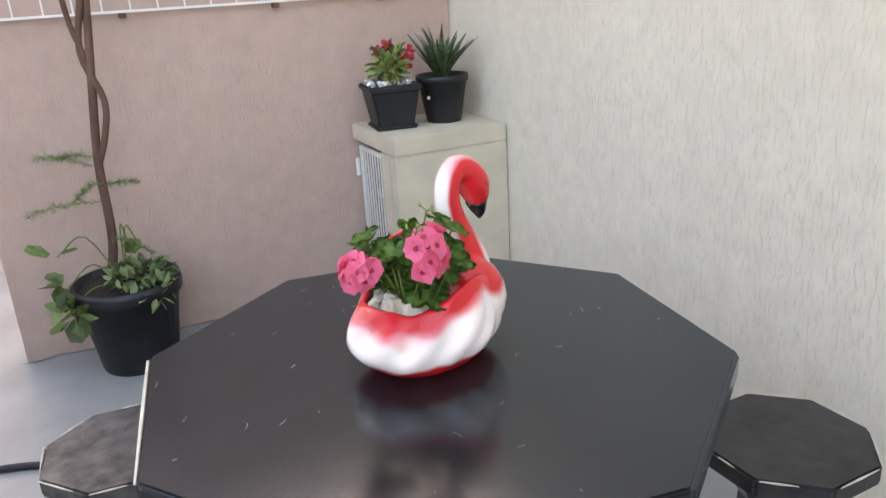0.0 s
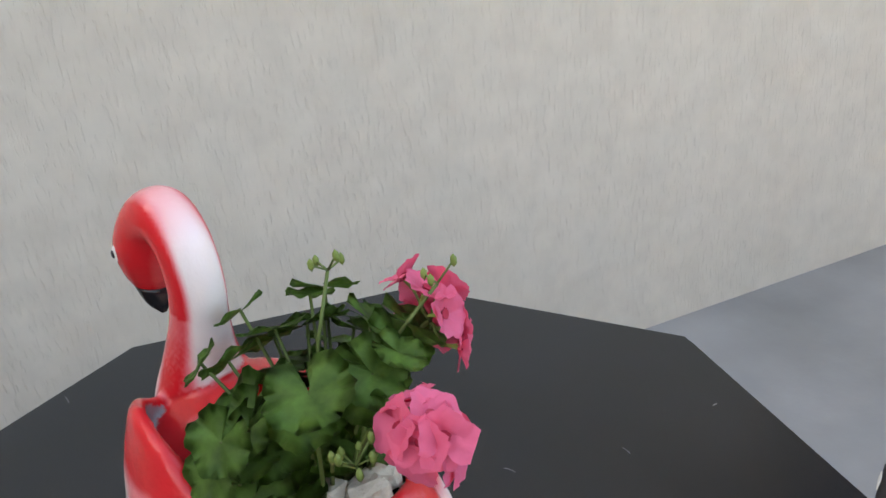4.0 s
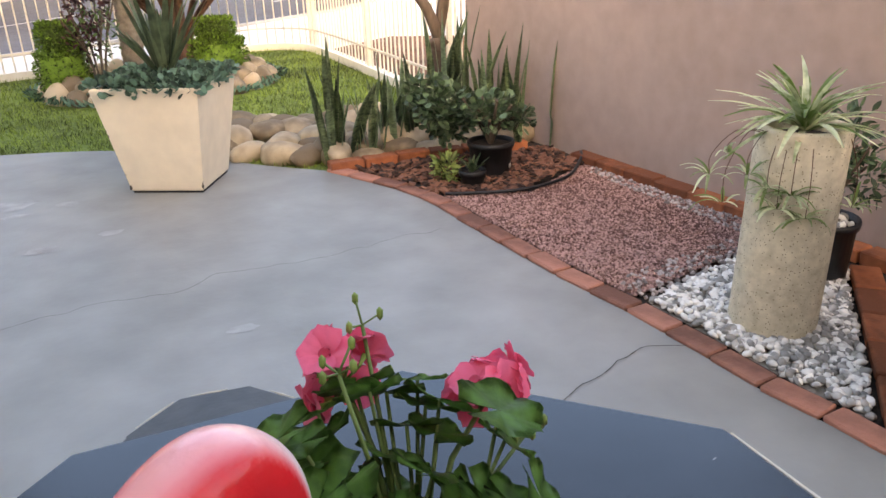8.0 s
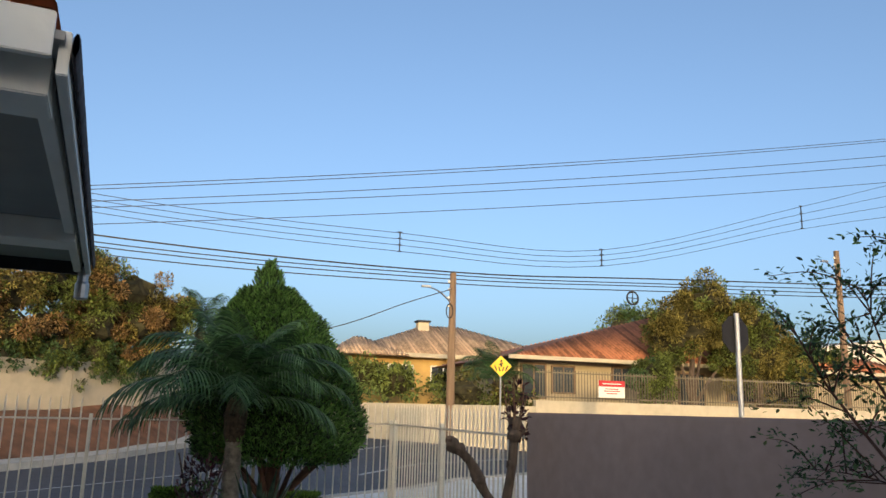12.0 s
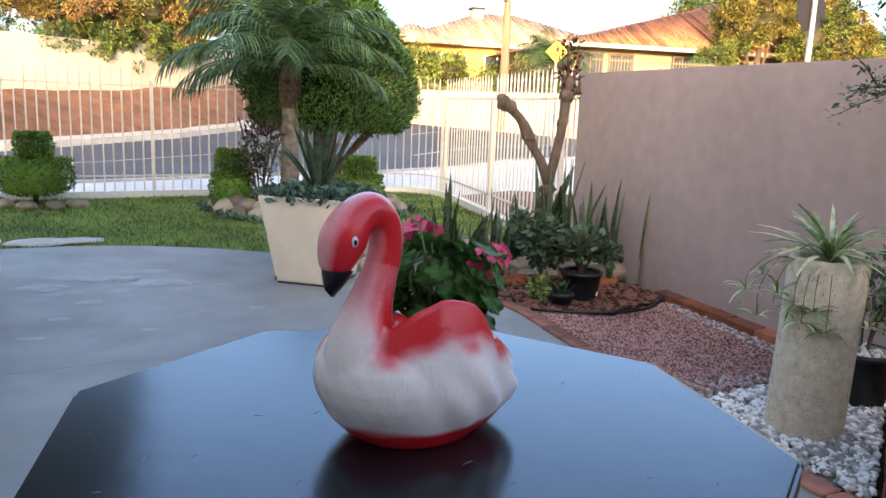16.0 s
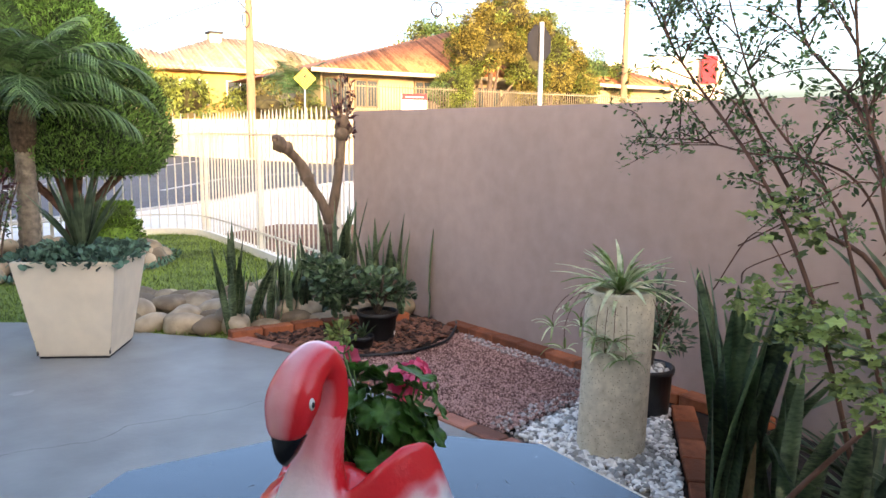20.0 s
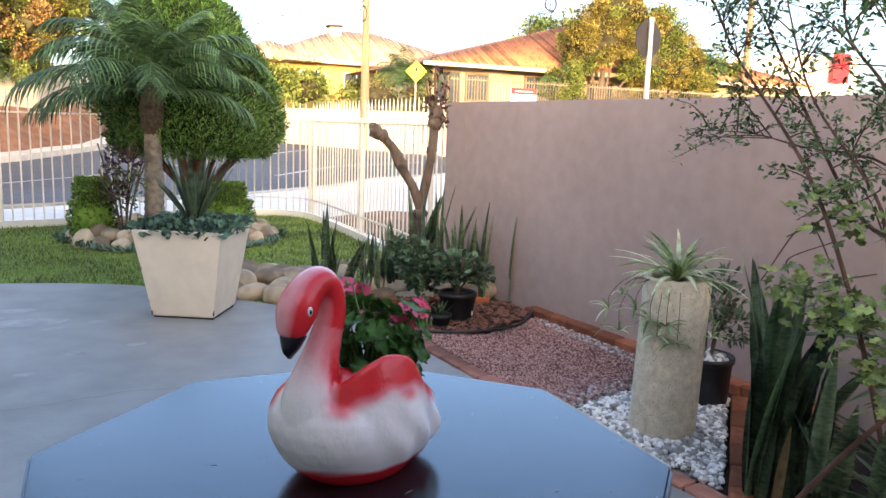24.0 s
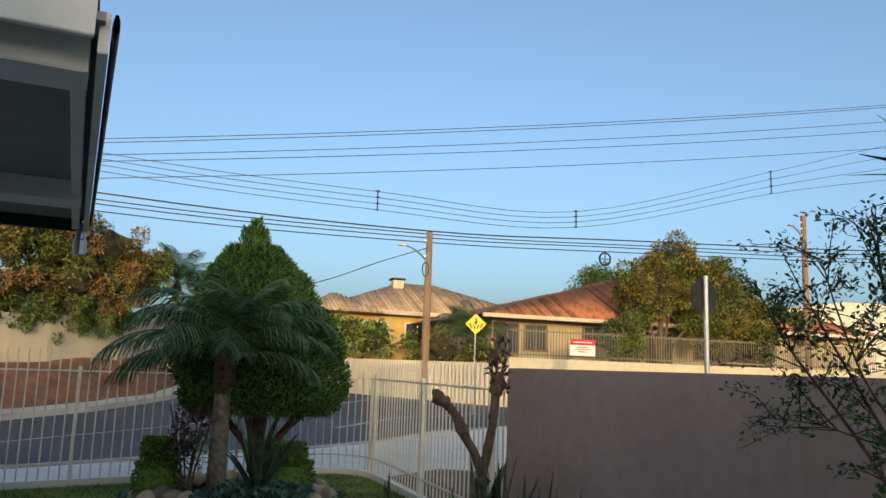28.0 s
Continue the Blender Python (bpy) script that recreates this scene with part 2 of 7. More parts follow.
def into(b, m=None, bm=None):
    """Moves mesh b by m, and adds it to bm if there is one."""
    if m is not None:
        b.transform(m)
    if bm is None:
        return b
    me = bpy.data.meshes.new("tmp")
    b.to_mesh(me)
    b.free()
    bm.from_mesh(me)
    bpy.data.meshes.remove(me)
    return bm


def prism(pts, z0, z1, w=0.0, bm=None, seg=2):
    """A polygon in plan, drawn up from z0 to z1."""
    b = bmesh.new()
    lo = [b.verts.new((x, y, z0)) for x, y in pts]
    hi = [b.verts.new((x, y, z1)) for x, y in pts]
    n = len(pts)
    b.faces.new(lo[::-1]), b.faces.new(hi)
    for i in range(n):
        b.faces.new((lo[i], lo[(i + 1) % n], hi[(i + 1) % n], hi[i]))
    bmesh.ops.recalc_face_normals(b, faces=b.faces)
    if w:
        bevel(b, w, seg)
    return into(b, None, bm)


def lathe(prof, n=24, bm=None, m=None, cap=True):
    """A profile of (radius, height) turned round z."""
    b = bmesh.new()
    rings = [[b.verts.new((r * math.cos(2 * math.pi * i / n), r * math.sin(2 * math.pi * i / n), z)) for i in range(n)] for r, z in prof]
    for a, c in zip(rings, rings[1:]):
        for i in range(n):
            b.faces.new((a[i], a[(i + 1) % n], c[(i + 1) % n], c[i]))
    if cap:
        b.faces.new(rings[0][::-1]), b.faces.new(rings[-1])
    return into(b, m, bm)


def tube(pts, rad, n=8, bm=None, cap=True):
    """A round rod along points; rad is one radius or one for each point."""
    pts = [Vector(p) for p in pts]
    rads = rad if isinstance(rad, (list, tuple)) else [rad] * len(pts)
    b = bm if bm is not None else bmesh.new()
    rings, up = [], None
    for i, p in enumerate(pts):
        d = (pts[min(i + 1, len(pts) - 1)] - pts[max(i - 1, 0)]).normalized()
        if up is None:
            up = d.orthogonal().normalized()
        x = (up - d * up.dot(d))
        x = x.normalized() if x.length > 1e-6 else d.orthogonal().normalized()
        up = x
        y = d.cross(x)
        rings.append([b.verts.new(p + (x * math.cos(2 * math.pi * k / n) + y * math.sin(2 * math.pi * k / n)) * rads[i]) for k in range(n)])
    for a, c in zip(rings, rings[1:]):
        for k in range(n):
            b.faces.new((a[k], a[(k + 1) % n], c[(k + 1) % n], c[k]))
    if cap:
        b.faces.new(rings[0][::-1]), b.faces.new(rings[-1])
    return b


def spline(ctrl, n=8):
    """Points on a smooth curve through ctrl (tuples of any length)."""
    c = [np.array(p, float) for p in ctrl]
    c = [2 * c[0] - c[1]] + c + [2 * c[-1] - c[-2]]
    out = []
    for i in range(1, len(c) - 2):
        for k in range(n):
            t = k / n
            out.append(0.5 * (2 * c[i] + (c[i + 1] - c[i - 1]) * t + (2 * c[i - 1] - 5 * c[i] + 4 * c[i + 1] - c[i + 2]) * t * t + (3 * c[i] - c[i - 1] - 3 * c[i + 1] + c[i + 2]) * t ** 3))
    out.append(c[-2])
    return [tuple(float(v) for v in p) for p in out]


def blob(r, n=2, rough=0.25, sq=(1, 1, 1), seed=0, bm=None, m=None, freq=1.2):
    """A stone: a ball pushed about by noise and flattened."""
    b = bmesh.new()
    bmesh.ops.create_icosphere(b, subdivisions=n, radius=1)
    for v in b.verts:
        k = 1 + rough * noise.noise(v.co * freq + Vector((seed * 7.1, seed * 3.3, 0)))
        v.co = Vector((v.co.x * sq[0], v.co.y * sq[1], v.co.z * sq[2])) * (r * k)
    return into(b, m, bm)


def scatter(name, base, places, material, parent=None, smooth=False):
    """Copies of one small mesh (verts, faces) at many poses, joined in one object. places: array of n 4x4."""
    V, Fc = np.array(base[0], float), np.array(base[1], int)
    n = len(places)
    hv = np.c_[V, np.ones(len(V))]
    W = np.einsum("nij,vj->nvi", np.array(places), hv)[:, :, :3].reshape(-1, 3)
    faces = (Fc[None] + (np.arange(n) * len(V))[:, None, None]).reshape(-1, Fc.shape[1])
    me = bpy.data.meshes.new(name)
    me.from_pydata(W.tolist(), [], faces.tolist())
    me.materials.append(material)
    if smooth:
        me.shade_smooth()
    ob = new(name, me)
    if parent:
        ob.parent = parent
    return ob


def rnd_pose(x, y, z, s, rng, tilt=math.pi):
    return np.array(Matrix.LocRotScale((x, y, z), Euler((rng.uniform(-tilt, tilt), rng.uniform(-tilt, tilt), rng.uniform(0, 6.283))), s if isinstance(s, (tuple, list)) else (s, s, s)))


def mesh_data(b):
    out = ([tuple(v.co) for v in b.verts], [[v.index for v in f.verts] for f in b.faces])
    b.free()
    return out


def inside(x, y, poly):
    c, j = False, len(poly) - 1
    for i in range(len(poly)):
        if (poly[i][1] > y) != (poly[j][1] > y) and x < (poly[j][0] - poly[i][0]) * (y - poly[i][1]) / (poly[j][1] - poly[i][1]) + poly[i][0]:
            c = not c
        j = i
    return c


def fill_points(poly, n, rng):
    xs, ys = [p[0] for p in poly], [p[1] for p in poly]
    out = []
    while len(out) < n:
        x, y = rng.uniform(min(xs), max(xs)), rng.uniform(min(ys), max(ys))
        if inside(x, y, poly):
            out.append((x, y))
    return out


# ---- plan ----
TURN = radians(8.8)                       # the house stands turned by this
CORNER = Vector((0.813, 2.325, 0))        # where the beige and the pink wall meet
HU, HV = Vector((math.cos(TURN), math.sin(TURN), 0)), Vector((-math.sin(TURN), math.cos(TURN), 0))
HOUSE = Matrix.Translation(CORNER) @ Matrix.Rotation(TURN, 4, "Z")


def hp(u, v):
    p = CORNER + HU * u + HV * v
    return (p.x, p.y)


def rise(y):
    """Height of the street, which climbs away from the house."""
    return max(0.0, 0.055 * (-y - 15.0))


BRICK_LINE = spline([(-1.02, -4.02), (-1.31, -3.33), (-1.385, -2.65), (-1.44, -2.1), (-1.51, -1.6), (-1.55, -1.06), (-1.60, -0.75), (-1.70, 0.2), (-1.80, 1.2), (-1.95, 2.6)], 6)
LAWN_EDGE = spline([(3.2, -5.1), (2.2, -5.42), (1.2, -5.55), (0.2, -5.25), (-0.35, -4.75), (-0.72, -4.32), (-1.02, -4.02)], 6)


def wall_x(y):
    """The garden wall's face."""
    return -2.62 - 0.1 * (y + 2.4)


WALL_END = -4.87
FENCE_CORNER = (-2.32, -9.1)
FENCE_LINE = spline([(7.2, -7.3), (3.07, -8.44), (0.7, -9.12), (-1.0, -9.58), (-1.75, -9.72), (-2.18, -9.52), (-2.36, -9.05), (-2.40, -7.6), (-2.40, -4.95)], 8)
WALK_OUT = [(12, -6.2), (5.5, -9.2), (2.56, -10.5), (-0.28, -12.1), (-2.1, -12.95), (-4.0, -14.4), (-5.6, -15.9), (-8, -16.9), (-14, -18.2), (-40, -20)]

# ---- ground, street ----
rng = random.Random(7)


def sheet(name, pts, z, material, label, thick=0.0):
    b = bmesh.new()
    if thick:
        prism(pts, z - thick, z, bm=b)
    else:
        b.faces.new([b.verts.new((x, y, z)) for x, y in pts])
    bmesh.ops.triangulate(b, faces=[f for f in b.faces if len(f.verts) > 4])
    return tagged(obj(name, b, material), label, kind="structure")


def climbing(name, pts, material, label, dz=0.0, step=2.5):
    """A street sheet that follows the rise of the hill: strips in y."""
    b = bmesh.new()
    f = b.faces.new([b.verts.new((x, y, 0)) for x, y in pts])
    for k in range(40):
        y = -15.0 - k * step * (1 + k * 0.12)
        bmesh.ops.bisect_plane(b, geom=b.verts[:] + b.edges[:] + b.faces[:], plane_co=(0, y, 0), plane_no=(0, 1, 0))
    for v in b.verts:
        v.co.z = rise(v.co.y) + dz
    bmesh.ops.triangulate(b, faces=b.faces[:])
    for fc in b.faces:
        if fc.normal.z < 0:
            fc.normal_flip()
    return tagged(obj(name, b, material), label, kind="structure")


climbing("ground", [(-1500, 60), (-1500, -1500), (1500, -1500), (1500, 60)], mat("dry_ground", (0.16, 0.13, 0.07), 0.95, 0.3, 0.5, 0.4, 8, big=0.05), "dry grassy ground reaching to the horizon", -0.12, 4)
climbing("road", WALK_OUT + [(-40, -34), (-16, -29), (-11.5, -30), (-24, -120), (-16, -120), (-1.0, -27), (1.0, -21.5), (2.3, -18.9), (5.2, -16.2), (12, -12.3), (24, -7)], M_ASPHALT, "grey asphalt street with a side road, in shade", -0.06)
pavement = climbing("pavement", [(p[0], p[1]) for p in FENCE_LINE] + [(-2.45, -4.9), (-40, 0)] + WALK_OUT[::-1], M_WALK, "pale concrete pavement outside the fence", -0.02)

patio_pts = [hp(0.02, 6), hp(0.02, -5.4), hp(0.02, -7.2), (2.2, -5.42)] + LAWN_EDGE[6:] + BRICK_LINE + [(-2.6, 8)]
sheet("floor", patio_pts, 0.0, M_FLOOR, "grey painted concrete patio floor with cracks and worn patches", 0.1)
lawn_pts = [(p[0], p[1]) for p in FENCE_LINE[:-4]] + [(-2.36, -5.0), (-1.02, -4.02)] + LAWN_EDGE[::-1] + [(9, -4.0)]
sheet("lawn", lawn_pts, -0.015, M_LAWN, "green lawn in front of the fence")
bed_pts = BRICK_LINE + [(-3.2, 2.6), (wall_x(-4.9), -4.9), (-1.9, -4.7)]
sheet("planting_bed", bed_pts, -0.01, M_SOIL, "dark soil of the planting bed along the garden wall")

# house walls
def house_block(name, u0, u1, v0, v1, z0, z1, material, label, w=0.0):
    b = prism([hp(u0, v0), hp(u1, v0), hp(u1, v1), hp(u0, v1)], z0, z1, w)
    return tagged(obj(name, b, material), label, kind="structure")


house_block("wall_east", 0.0, 0.22, -5.41, 0.2, 0, 3.1, M_BEIGE, "beige combed render wall of the house")
house_block("wall_north", -2.03, -0.004, 0.0, 0.18, 0, 2.75, M_PINK, "dusty pink combed render wall")
house_block("wall_house_back", 0.3, 9.0, -5.1, 6.5, 0, 3.3, M_BEIGE, "plain house body behind the beige wall")
# added block, never in view: its shadow covers patio, lawn and fence
house_block("wall_house_north", -34, 30, 6.6, 9.0, 0, 3.4, M_PINK, "unseen block added behind the patio to keep the low sun off it")
# added block, never in view: blocks the sun from the conifer's top
house_block("wall_house_upper", 3.2, 5.8, 3.4, 6.4, 3.31, 5.0, M_BEIGE, "unseen block added to keep the sun off the conifer")
house_block("porch_floor", 0.0, 4.0, -7.05, -5.412, 0, 0.195, M_BEIGE, "raised porch slab with a beige edge")
house_block("porch_tiles", -0.012, 4.0, -7.06, -5.412, 0.195, 0.213, mat("white_floor_tile", (0.72, 0.70, 0.66), 0.3, 0.05, 6, 0.03, 20), "glossy white porch floor tiles")
house_block("wall_porch_back", 0.22, 4.2, -5.409, -5.11, 0.0, 3.1, M_BEIGE, "beige back wall of the porch")
gw = [(wall_x(3.5), 3.5), (wall_x(WALL_END), WALL_END), (wall_x(WALL_END) - 0.15, WALL_END), (wall_x(3.5) - 0.15, 3.5)]
tagged(obj("wall_garden", prism(gw, -0.05, 1.52, 0.006), M_MAUVE), "mauve painted garden wall", kind="structure")

# porch column and roof
col = empty("porch_column", Matrix.Translation((*hp(0.21, -6.86), 0.213)) @ Matrix.Rotation(TURN, 4, "Z"))
tagged(col, "square dusty pink porch column on a pale base", "column")
part("base", box(0.40, 0.30, 0.09, 0.006), mat("pale_tile", (0.62, 0.55, 0.42), 0.5, 0.06, 8, 0.05), col, "cream base course")
part("shaft", box(0.36, 0.26, 2.45, 0.006, Matrix.Translation((0, 0, 0.09))), M_PINK, col)

# ---- table ----
def octagon(r, ph=22.5):
    return [(r * math.cos(radians(45 * k + ph)), r * math.sin(radians(45 * k + ph))) for k in range(8)]


table = empty("garden_table")
tagged(table, "black painted octagonal concrete garden table", "table")
b = prism(octagon(0.552), 0.70, 0.75, 0.007, seg=3)
part("tabletop", b, M_TABLE, table)
bb = lathe([(0.21, 0.0), (0.215, 0.05), (0.15, 0.09), (0.115, 0.2), (0.115, 0.5), (0.17, 0.62), (0.24, 0.70)], 8)
part("pedestal", bb, M_TABLE, table)
# pale chip colour; on the table's west edge it also paints in the light there
chip = mat("chipped_edge", (0.62, 0.57, 0.47), 0.8, 0.15, 30, 0.2)
va, vz = Vector((*octagon(0.553)[3], 0)), Vector((*octagon(0.553)[4], 0))
cb = bmesh.new()
e1, e2 = va.lerp(vz, 0.02), va.lerp(vz, 0.98)
tube([(e1.x, e1.y, 0.7445), ((e1.x + e2.x) / 2, (e1.y + e2.y) / 2, 0.7450), (e2.x, e2.y, 0.7445)], [0.003, 0.0036, 0.002], 6, cb)
part("chipped_edge", cb, chip, table, "pale edge of worn paint, on the table with edge light painted in")

sr = random.Random(17)
M_SCRATCH = mat("pale_scratch", (0.30, 0.30, 0.30), 0.7, 0.3, 60, 0)
for k in range(42):
    a, q = sr.uniform(0, 6.283), 0.5 * math.sqrt(sr.random())
    d, ln = sr.gauss(0.5, 0.5), sr.uniform(0.002, 0.022)
    x0, y0 = q * math.cos(a), q * math.sin(a)
    sb_ = bmesh.new()
    n = 4 if ln > 0.012 else 2
    tube([(x0 + math.cos(d + 0.3 * j / n) * ln * j / n, y0 + math.sin(d + 0.3 * j / n) * ln * j / n, 0.7501) for j in range(n + 1)], [0.00055] * n + [0.0002], 4, sb_)
    part("scratch", sb_, M_SCRATCH, table)


def stool(x, y, turn, paint=None):
    st = empty("garden_stool", Matrix.Translation((x, y, 0)) @ Matrix.Rotation(radians(turn), 4, "Z"))
    tagged(st, "worn black octagonal concrete stool beside the table", "stool", "stools round the table")
    part("seat", prism(octagon(0.185), 0.405, 0.45, 0.006, seg=2), paint or M_STOOL, st)
    o = octagon(0.1855)
    for k in range(8):
        a, c = Vector((*o[k], 0)), Vector((*o[(k + 1) % 8], 0))
        f0, f1 = rng.uniform(0.0, 0.4), rng.uniform(0.5, 1.0)
        p, q = a.lerp(c, f0), a.lerp(c, f1)
        part("chipped_edge", tube([(p.x, p.y, 0.4482), ((p.x + q.x) / 2, (p.y + q.y) / 2, 0.4478), (q.x, q.y, 0.4482)], [0.0012, 0.0026, 0.0008], 5), chip, st, "pale edge of worn paint, on the table with edge light painted in")
    part("pedestal", lathe([(0.12, 0), (0.125, 0.04), (0.09, 0.08), (0.085, 0.3), (0.13, 0.405)], 8), M_TABLE, st)
    return st


stool(-0.625, 0.43, 4, M_STOOL_WORN)
stool(0.735, -0.10, 10)
stool(0.02, -0.90, -6)

# ---- flamingo planter ----
SW = Matrix.Translation((-0.005, 0.004, 0.75)) @ Matrix.Rotation(radians(30), 4, "Z")


def swan_planter():
    NPH, NK = 72, 22
    b = bmesh.new()

    def rim(a):       # rim height by angle; a = 0 is the chest, +90 degrees the left side
        return 0.120 + 0.090 * math.exp(-abs((a - 1.30) / 0.88) ** 2.7) + 0.040 * math.exp(-((a + 1.35) / 0.8) ** 2) + 0.030 * math.exp(-(a / 0.7) ** 2) + 0.012 * math.exp(-((abs(a) - math.pi) / 0.45) ** 2) + 0.004 * noise.noise(Vector((a * 3, 0, 0)))

    def out(a, z):
        q = z / rim(a)
        t = z / 0.20
        prof = 0.62 + 0.38 * math.sin(min(1, q / 0.46) * math.pi / 2) ** 0.9 - (0.21 - 0.05 * math.exp(-(a / 0.9) ** 2)) * max(0, (q - 0.46) / 0.54) ** 1.8
        lobe = 1 + (0.05 * math.cos(5 * (abs(a) - 1.5)) + 0.03 * math.cos(11 * abs(a) + 14 * t)) * math.exp(-((t - 0.40) / 0.30) ** 2) * min(1, max(0, abs(a) - 0.9) * 2)
        r = 1 / math.sqrt((math.cos(a) / 0.156) ** 2 + (math.sin(a) / 0.124) ** 2)
        return r * prof * lobe

    rows = []
    ang = [-math.pi + 2 * math.pi * i / NPH for i in range(NPH)]
    for k in range(NK + 1):
        rows.append([(a, rim(a) * (k / NK) ** 0.85, 0.0) for a in ang])
    for dr, dz in ((0.006, 0.004), (0.013, 0.0), (0.015, -0.03), (0.018, -0.06)):
        rows.append([(a, rim(a) + dz, dr) for a in ang])
    vr = []
    for row in rows:
        vr.append([b.verts.new(((out(a, min(z, rim(a))) - dr) * math.cos(a), (out(a, min(z, rim(a))) - dr) * math.sin(a), z)) for a, z, dr in row])
    for p, q in zip(vr, vr[1:]):
        for i in range(NPH):
            b.faces.new((p[i], p[(i + 1) % NPH], q[(i + 1) % NPH], q[i]))
    b.faces.new(vr[0][::-1]), b.faces.new(vr[-1])
    # neck and head
    neck = spline([(0.070, 0.055, 0.068), (0.098, 0.105, 0.066), (0.110, 0.150, 0.050), (0.102, 0.195, 0.034), (0.086, 0.238, 0.0255), (0.075, 0.276, 0.0235), (0.080, 0.311, 0.0235), (0.101, 0.3295, 0.0245), (0.127, 0.320, 0.0275), (0.146, 0.295, 0.0315), (0.155, 0.270, 0.026), (0.157, 0.254, 0.019)], 20)
    tube([(s, 0.003, z) for s, z, _ in neck], [r for *_, r in neck], 24, b)
    chest = blob(1.0, 3, 0.0, (0.096, 0.108, 0.084), m=Matrix.Translation((0.070, 0.0, 0.098)))
    into(chest, None, b)
    raw = bpy.data.meshes.new("swan_raw")
    bmesh.ops.recalc_face_normals(b, faces=b.faces[:])
    b.to_mesh(raw)
    b.free()
    tmp = new("swan_tmp", raw)
    rm = tmp.modifiers.new("weld", "REMESH")
    rm.mode, rm.voxel_size = "VOXEL", 0.0034
    sm = tmp.modifiers.new("ease", "SMOOTH")
    sm.factor, sm.iterations = 0.5, 4
    me = bpy.data.meshes.new_from_object(tmp.evaluated_get(bpy.context.evaluated_depsgraph_get()))
    bpy.data.objects.remove(tmp)
    b = bmesh.new()
    b.from_mesh(me)
    b.normal_update()
    NECK = np.array(neck)

    def step(x, lo, hi):
        t = min(1, max(0, (x - lo) / (hi - lo)))
        return t * t * (3 - 2 * t)

    paint = b.verts.layers.float_color.new("paint")
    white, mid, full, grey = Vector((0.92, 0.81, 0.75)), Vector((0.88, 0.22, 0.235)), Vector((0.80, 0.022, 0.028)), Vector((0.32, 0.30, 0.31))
    for v in b.verts:
        s, w, z = v.co
        n1 = 0.5 + 0.5 * noise.noise(v.co * 26)
        n2 = noise.noise(v.co * 70)
        a = math.atan2(w, s)
        rad = Vector((math.cos(a), math.sin(a), 0))
        i = int(np.argmin((NECK[:, 0] - s) ** 2 + (NECK[:, 1] - z) ** 2))
        bs, bz, br = NECK[i]
        dn = math.sqrt((bs - s) ** 2 + (bz - z) ** 2 + w * w)
        f = i / len(neck)
        near_neck = dn < br * 1.25 and (z > 0.15 or s > 0.05)
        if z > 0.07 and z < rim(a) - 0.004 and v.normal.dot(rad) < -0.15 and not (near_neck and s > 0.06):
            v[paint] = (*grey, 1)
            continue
        d = rim(a) - z
        body = step(0.044 + 0.034 * math.exp(-((a - 1.25) / 0.9) ** 2) - d + 0.03 * (n1 - 0.5) + 0.02 * noise.noise(v.co * 9), 0.0, 0.045) * step(abs(a), 0.25, 0.6)
        base = step(0.043 + 0.022 * (n1 - 0.5) - z, 0.0, 0.022)
        red = max(body, base)
        if near_neck:
            nxt, prv = neck[min(i + 1, len(neck) - 1)], neck[max(i - 1, 0)]
            tx, tz = nxt[0] - prv[0], nxt[1] - prv[1]
            tl = math.hypot(tx, tz) or 1
            side = (tz * (s - bs) - tx * (z - bz)) / tl / max(br, 0.01)     # +1: inner side of the loop
            q = side + 0.10 * (n1 - 0.5)
            loop = step(q, -0.80, -0.4) * (1 - 0.62 * step(q, 0.25, 1.0))
            head = 0.97 * (1 - 0.35 * step(q, 0.6, 1.0)) * (1 - 0.66 * step(-q, 0.50, 1.0))
            k = step(f, 0.50, 0.66)
            nk = (loop * (1 - k) + head * k) * step(f, 0.03 + 0.14 * step(q, -0.2, 0.5), 0.12 + 0.24 * step(q, -0.2, 0.5))
            if side < 0 and f < 0.4:
                nk = max(nk, step(f, 0.12, 0.3) * step(abs(w), 0.018, 0.034) * 0.9 * step(-side, 0.1, 0.6) * (1 - step(f, 0.3, 0.42)))
            if f < 0.4:
                nk *= 1 - step(dn / br, 1.0, 1.25)
            red = max(red if f < 0.3 else 0, nk)
        red = max(red, step(v.normal.z, 0.15, 0.5) * step(z, 0.135, 0.155) * (1 - step(s, 0.085, 0.125)) * (1 - step(z, 0.2, 0.22)))
        red = min(1, max(0, red + 0.05 * n2 * (1 - abs(2 * red - 1))))
        c = white.lerp(mid, red / 0.42) if red < 0.42 else mid.lerp(full, min(1, (red - 0.42) / 0.34))
        v[paint] = (*c, 1)
    m = bpy.data.materials.new("airbrushed_ceramic")
    m.use_nodes = True
    t, l = m.node_tree.nodes, m.node_tree.links
    at = t.new("ShaderNodeAttribute")
    at.attribute_name = "paint"
    p = t["Principled BSDF"]
    p.inputs["Roughness"].default_value = 0.2
    p.inputs["Specular IOR Level"].default_value = 0.5
    nz, bp = t.new("ShaderNodeTexNoise"), t.new("ShaderNodeBump")
    nz.inputs["Scale"].default_value, nz.inputs["Detail"].default_value = 38, 3
    bp.inputs["Strength"].default_value, bp.inputs["Distance"].default_value = 0.13, 0.006
    l.new(nz.outputs[0], bp.inputs["Height"]), l.new(bp.outputs[0], p.inputs["Normal"])
    l.new(at.outputs["Color"], p.inputs["Base Color"])
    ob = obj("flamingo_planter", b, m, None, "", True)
    ob.matrix_world = SW
    tagged(ob, "glossy red and white flamingo-shaped planter on the table", "planter")
    return ob


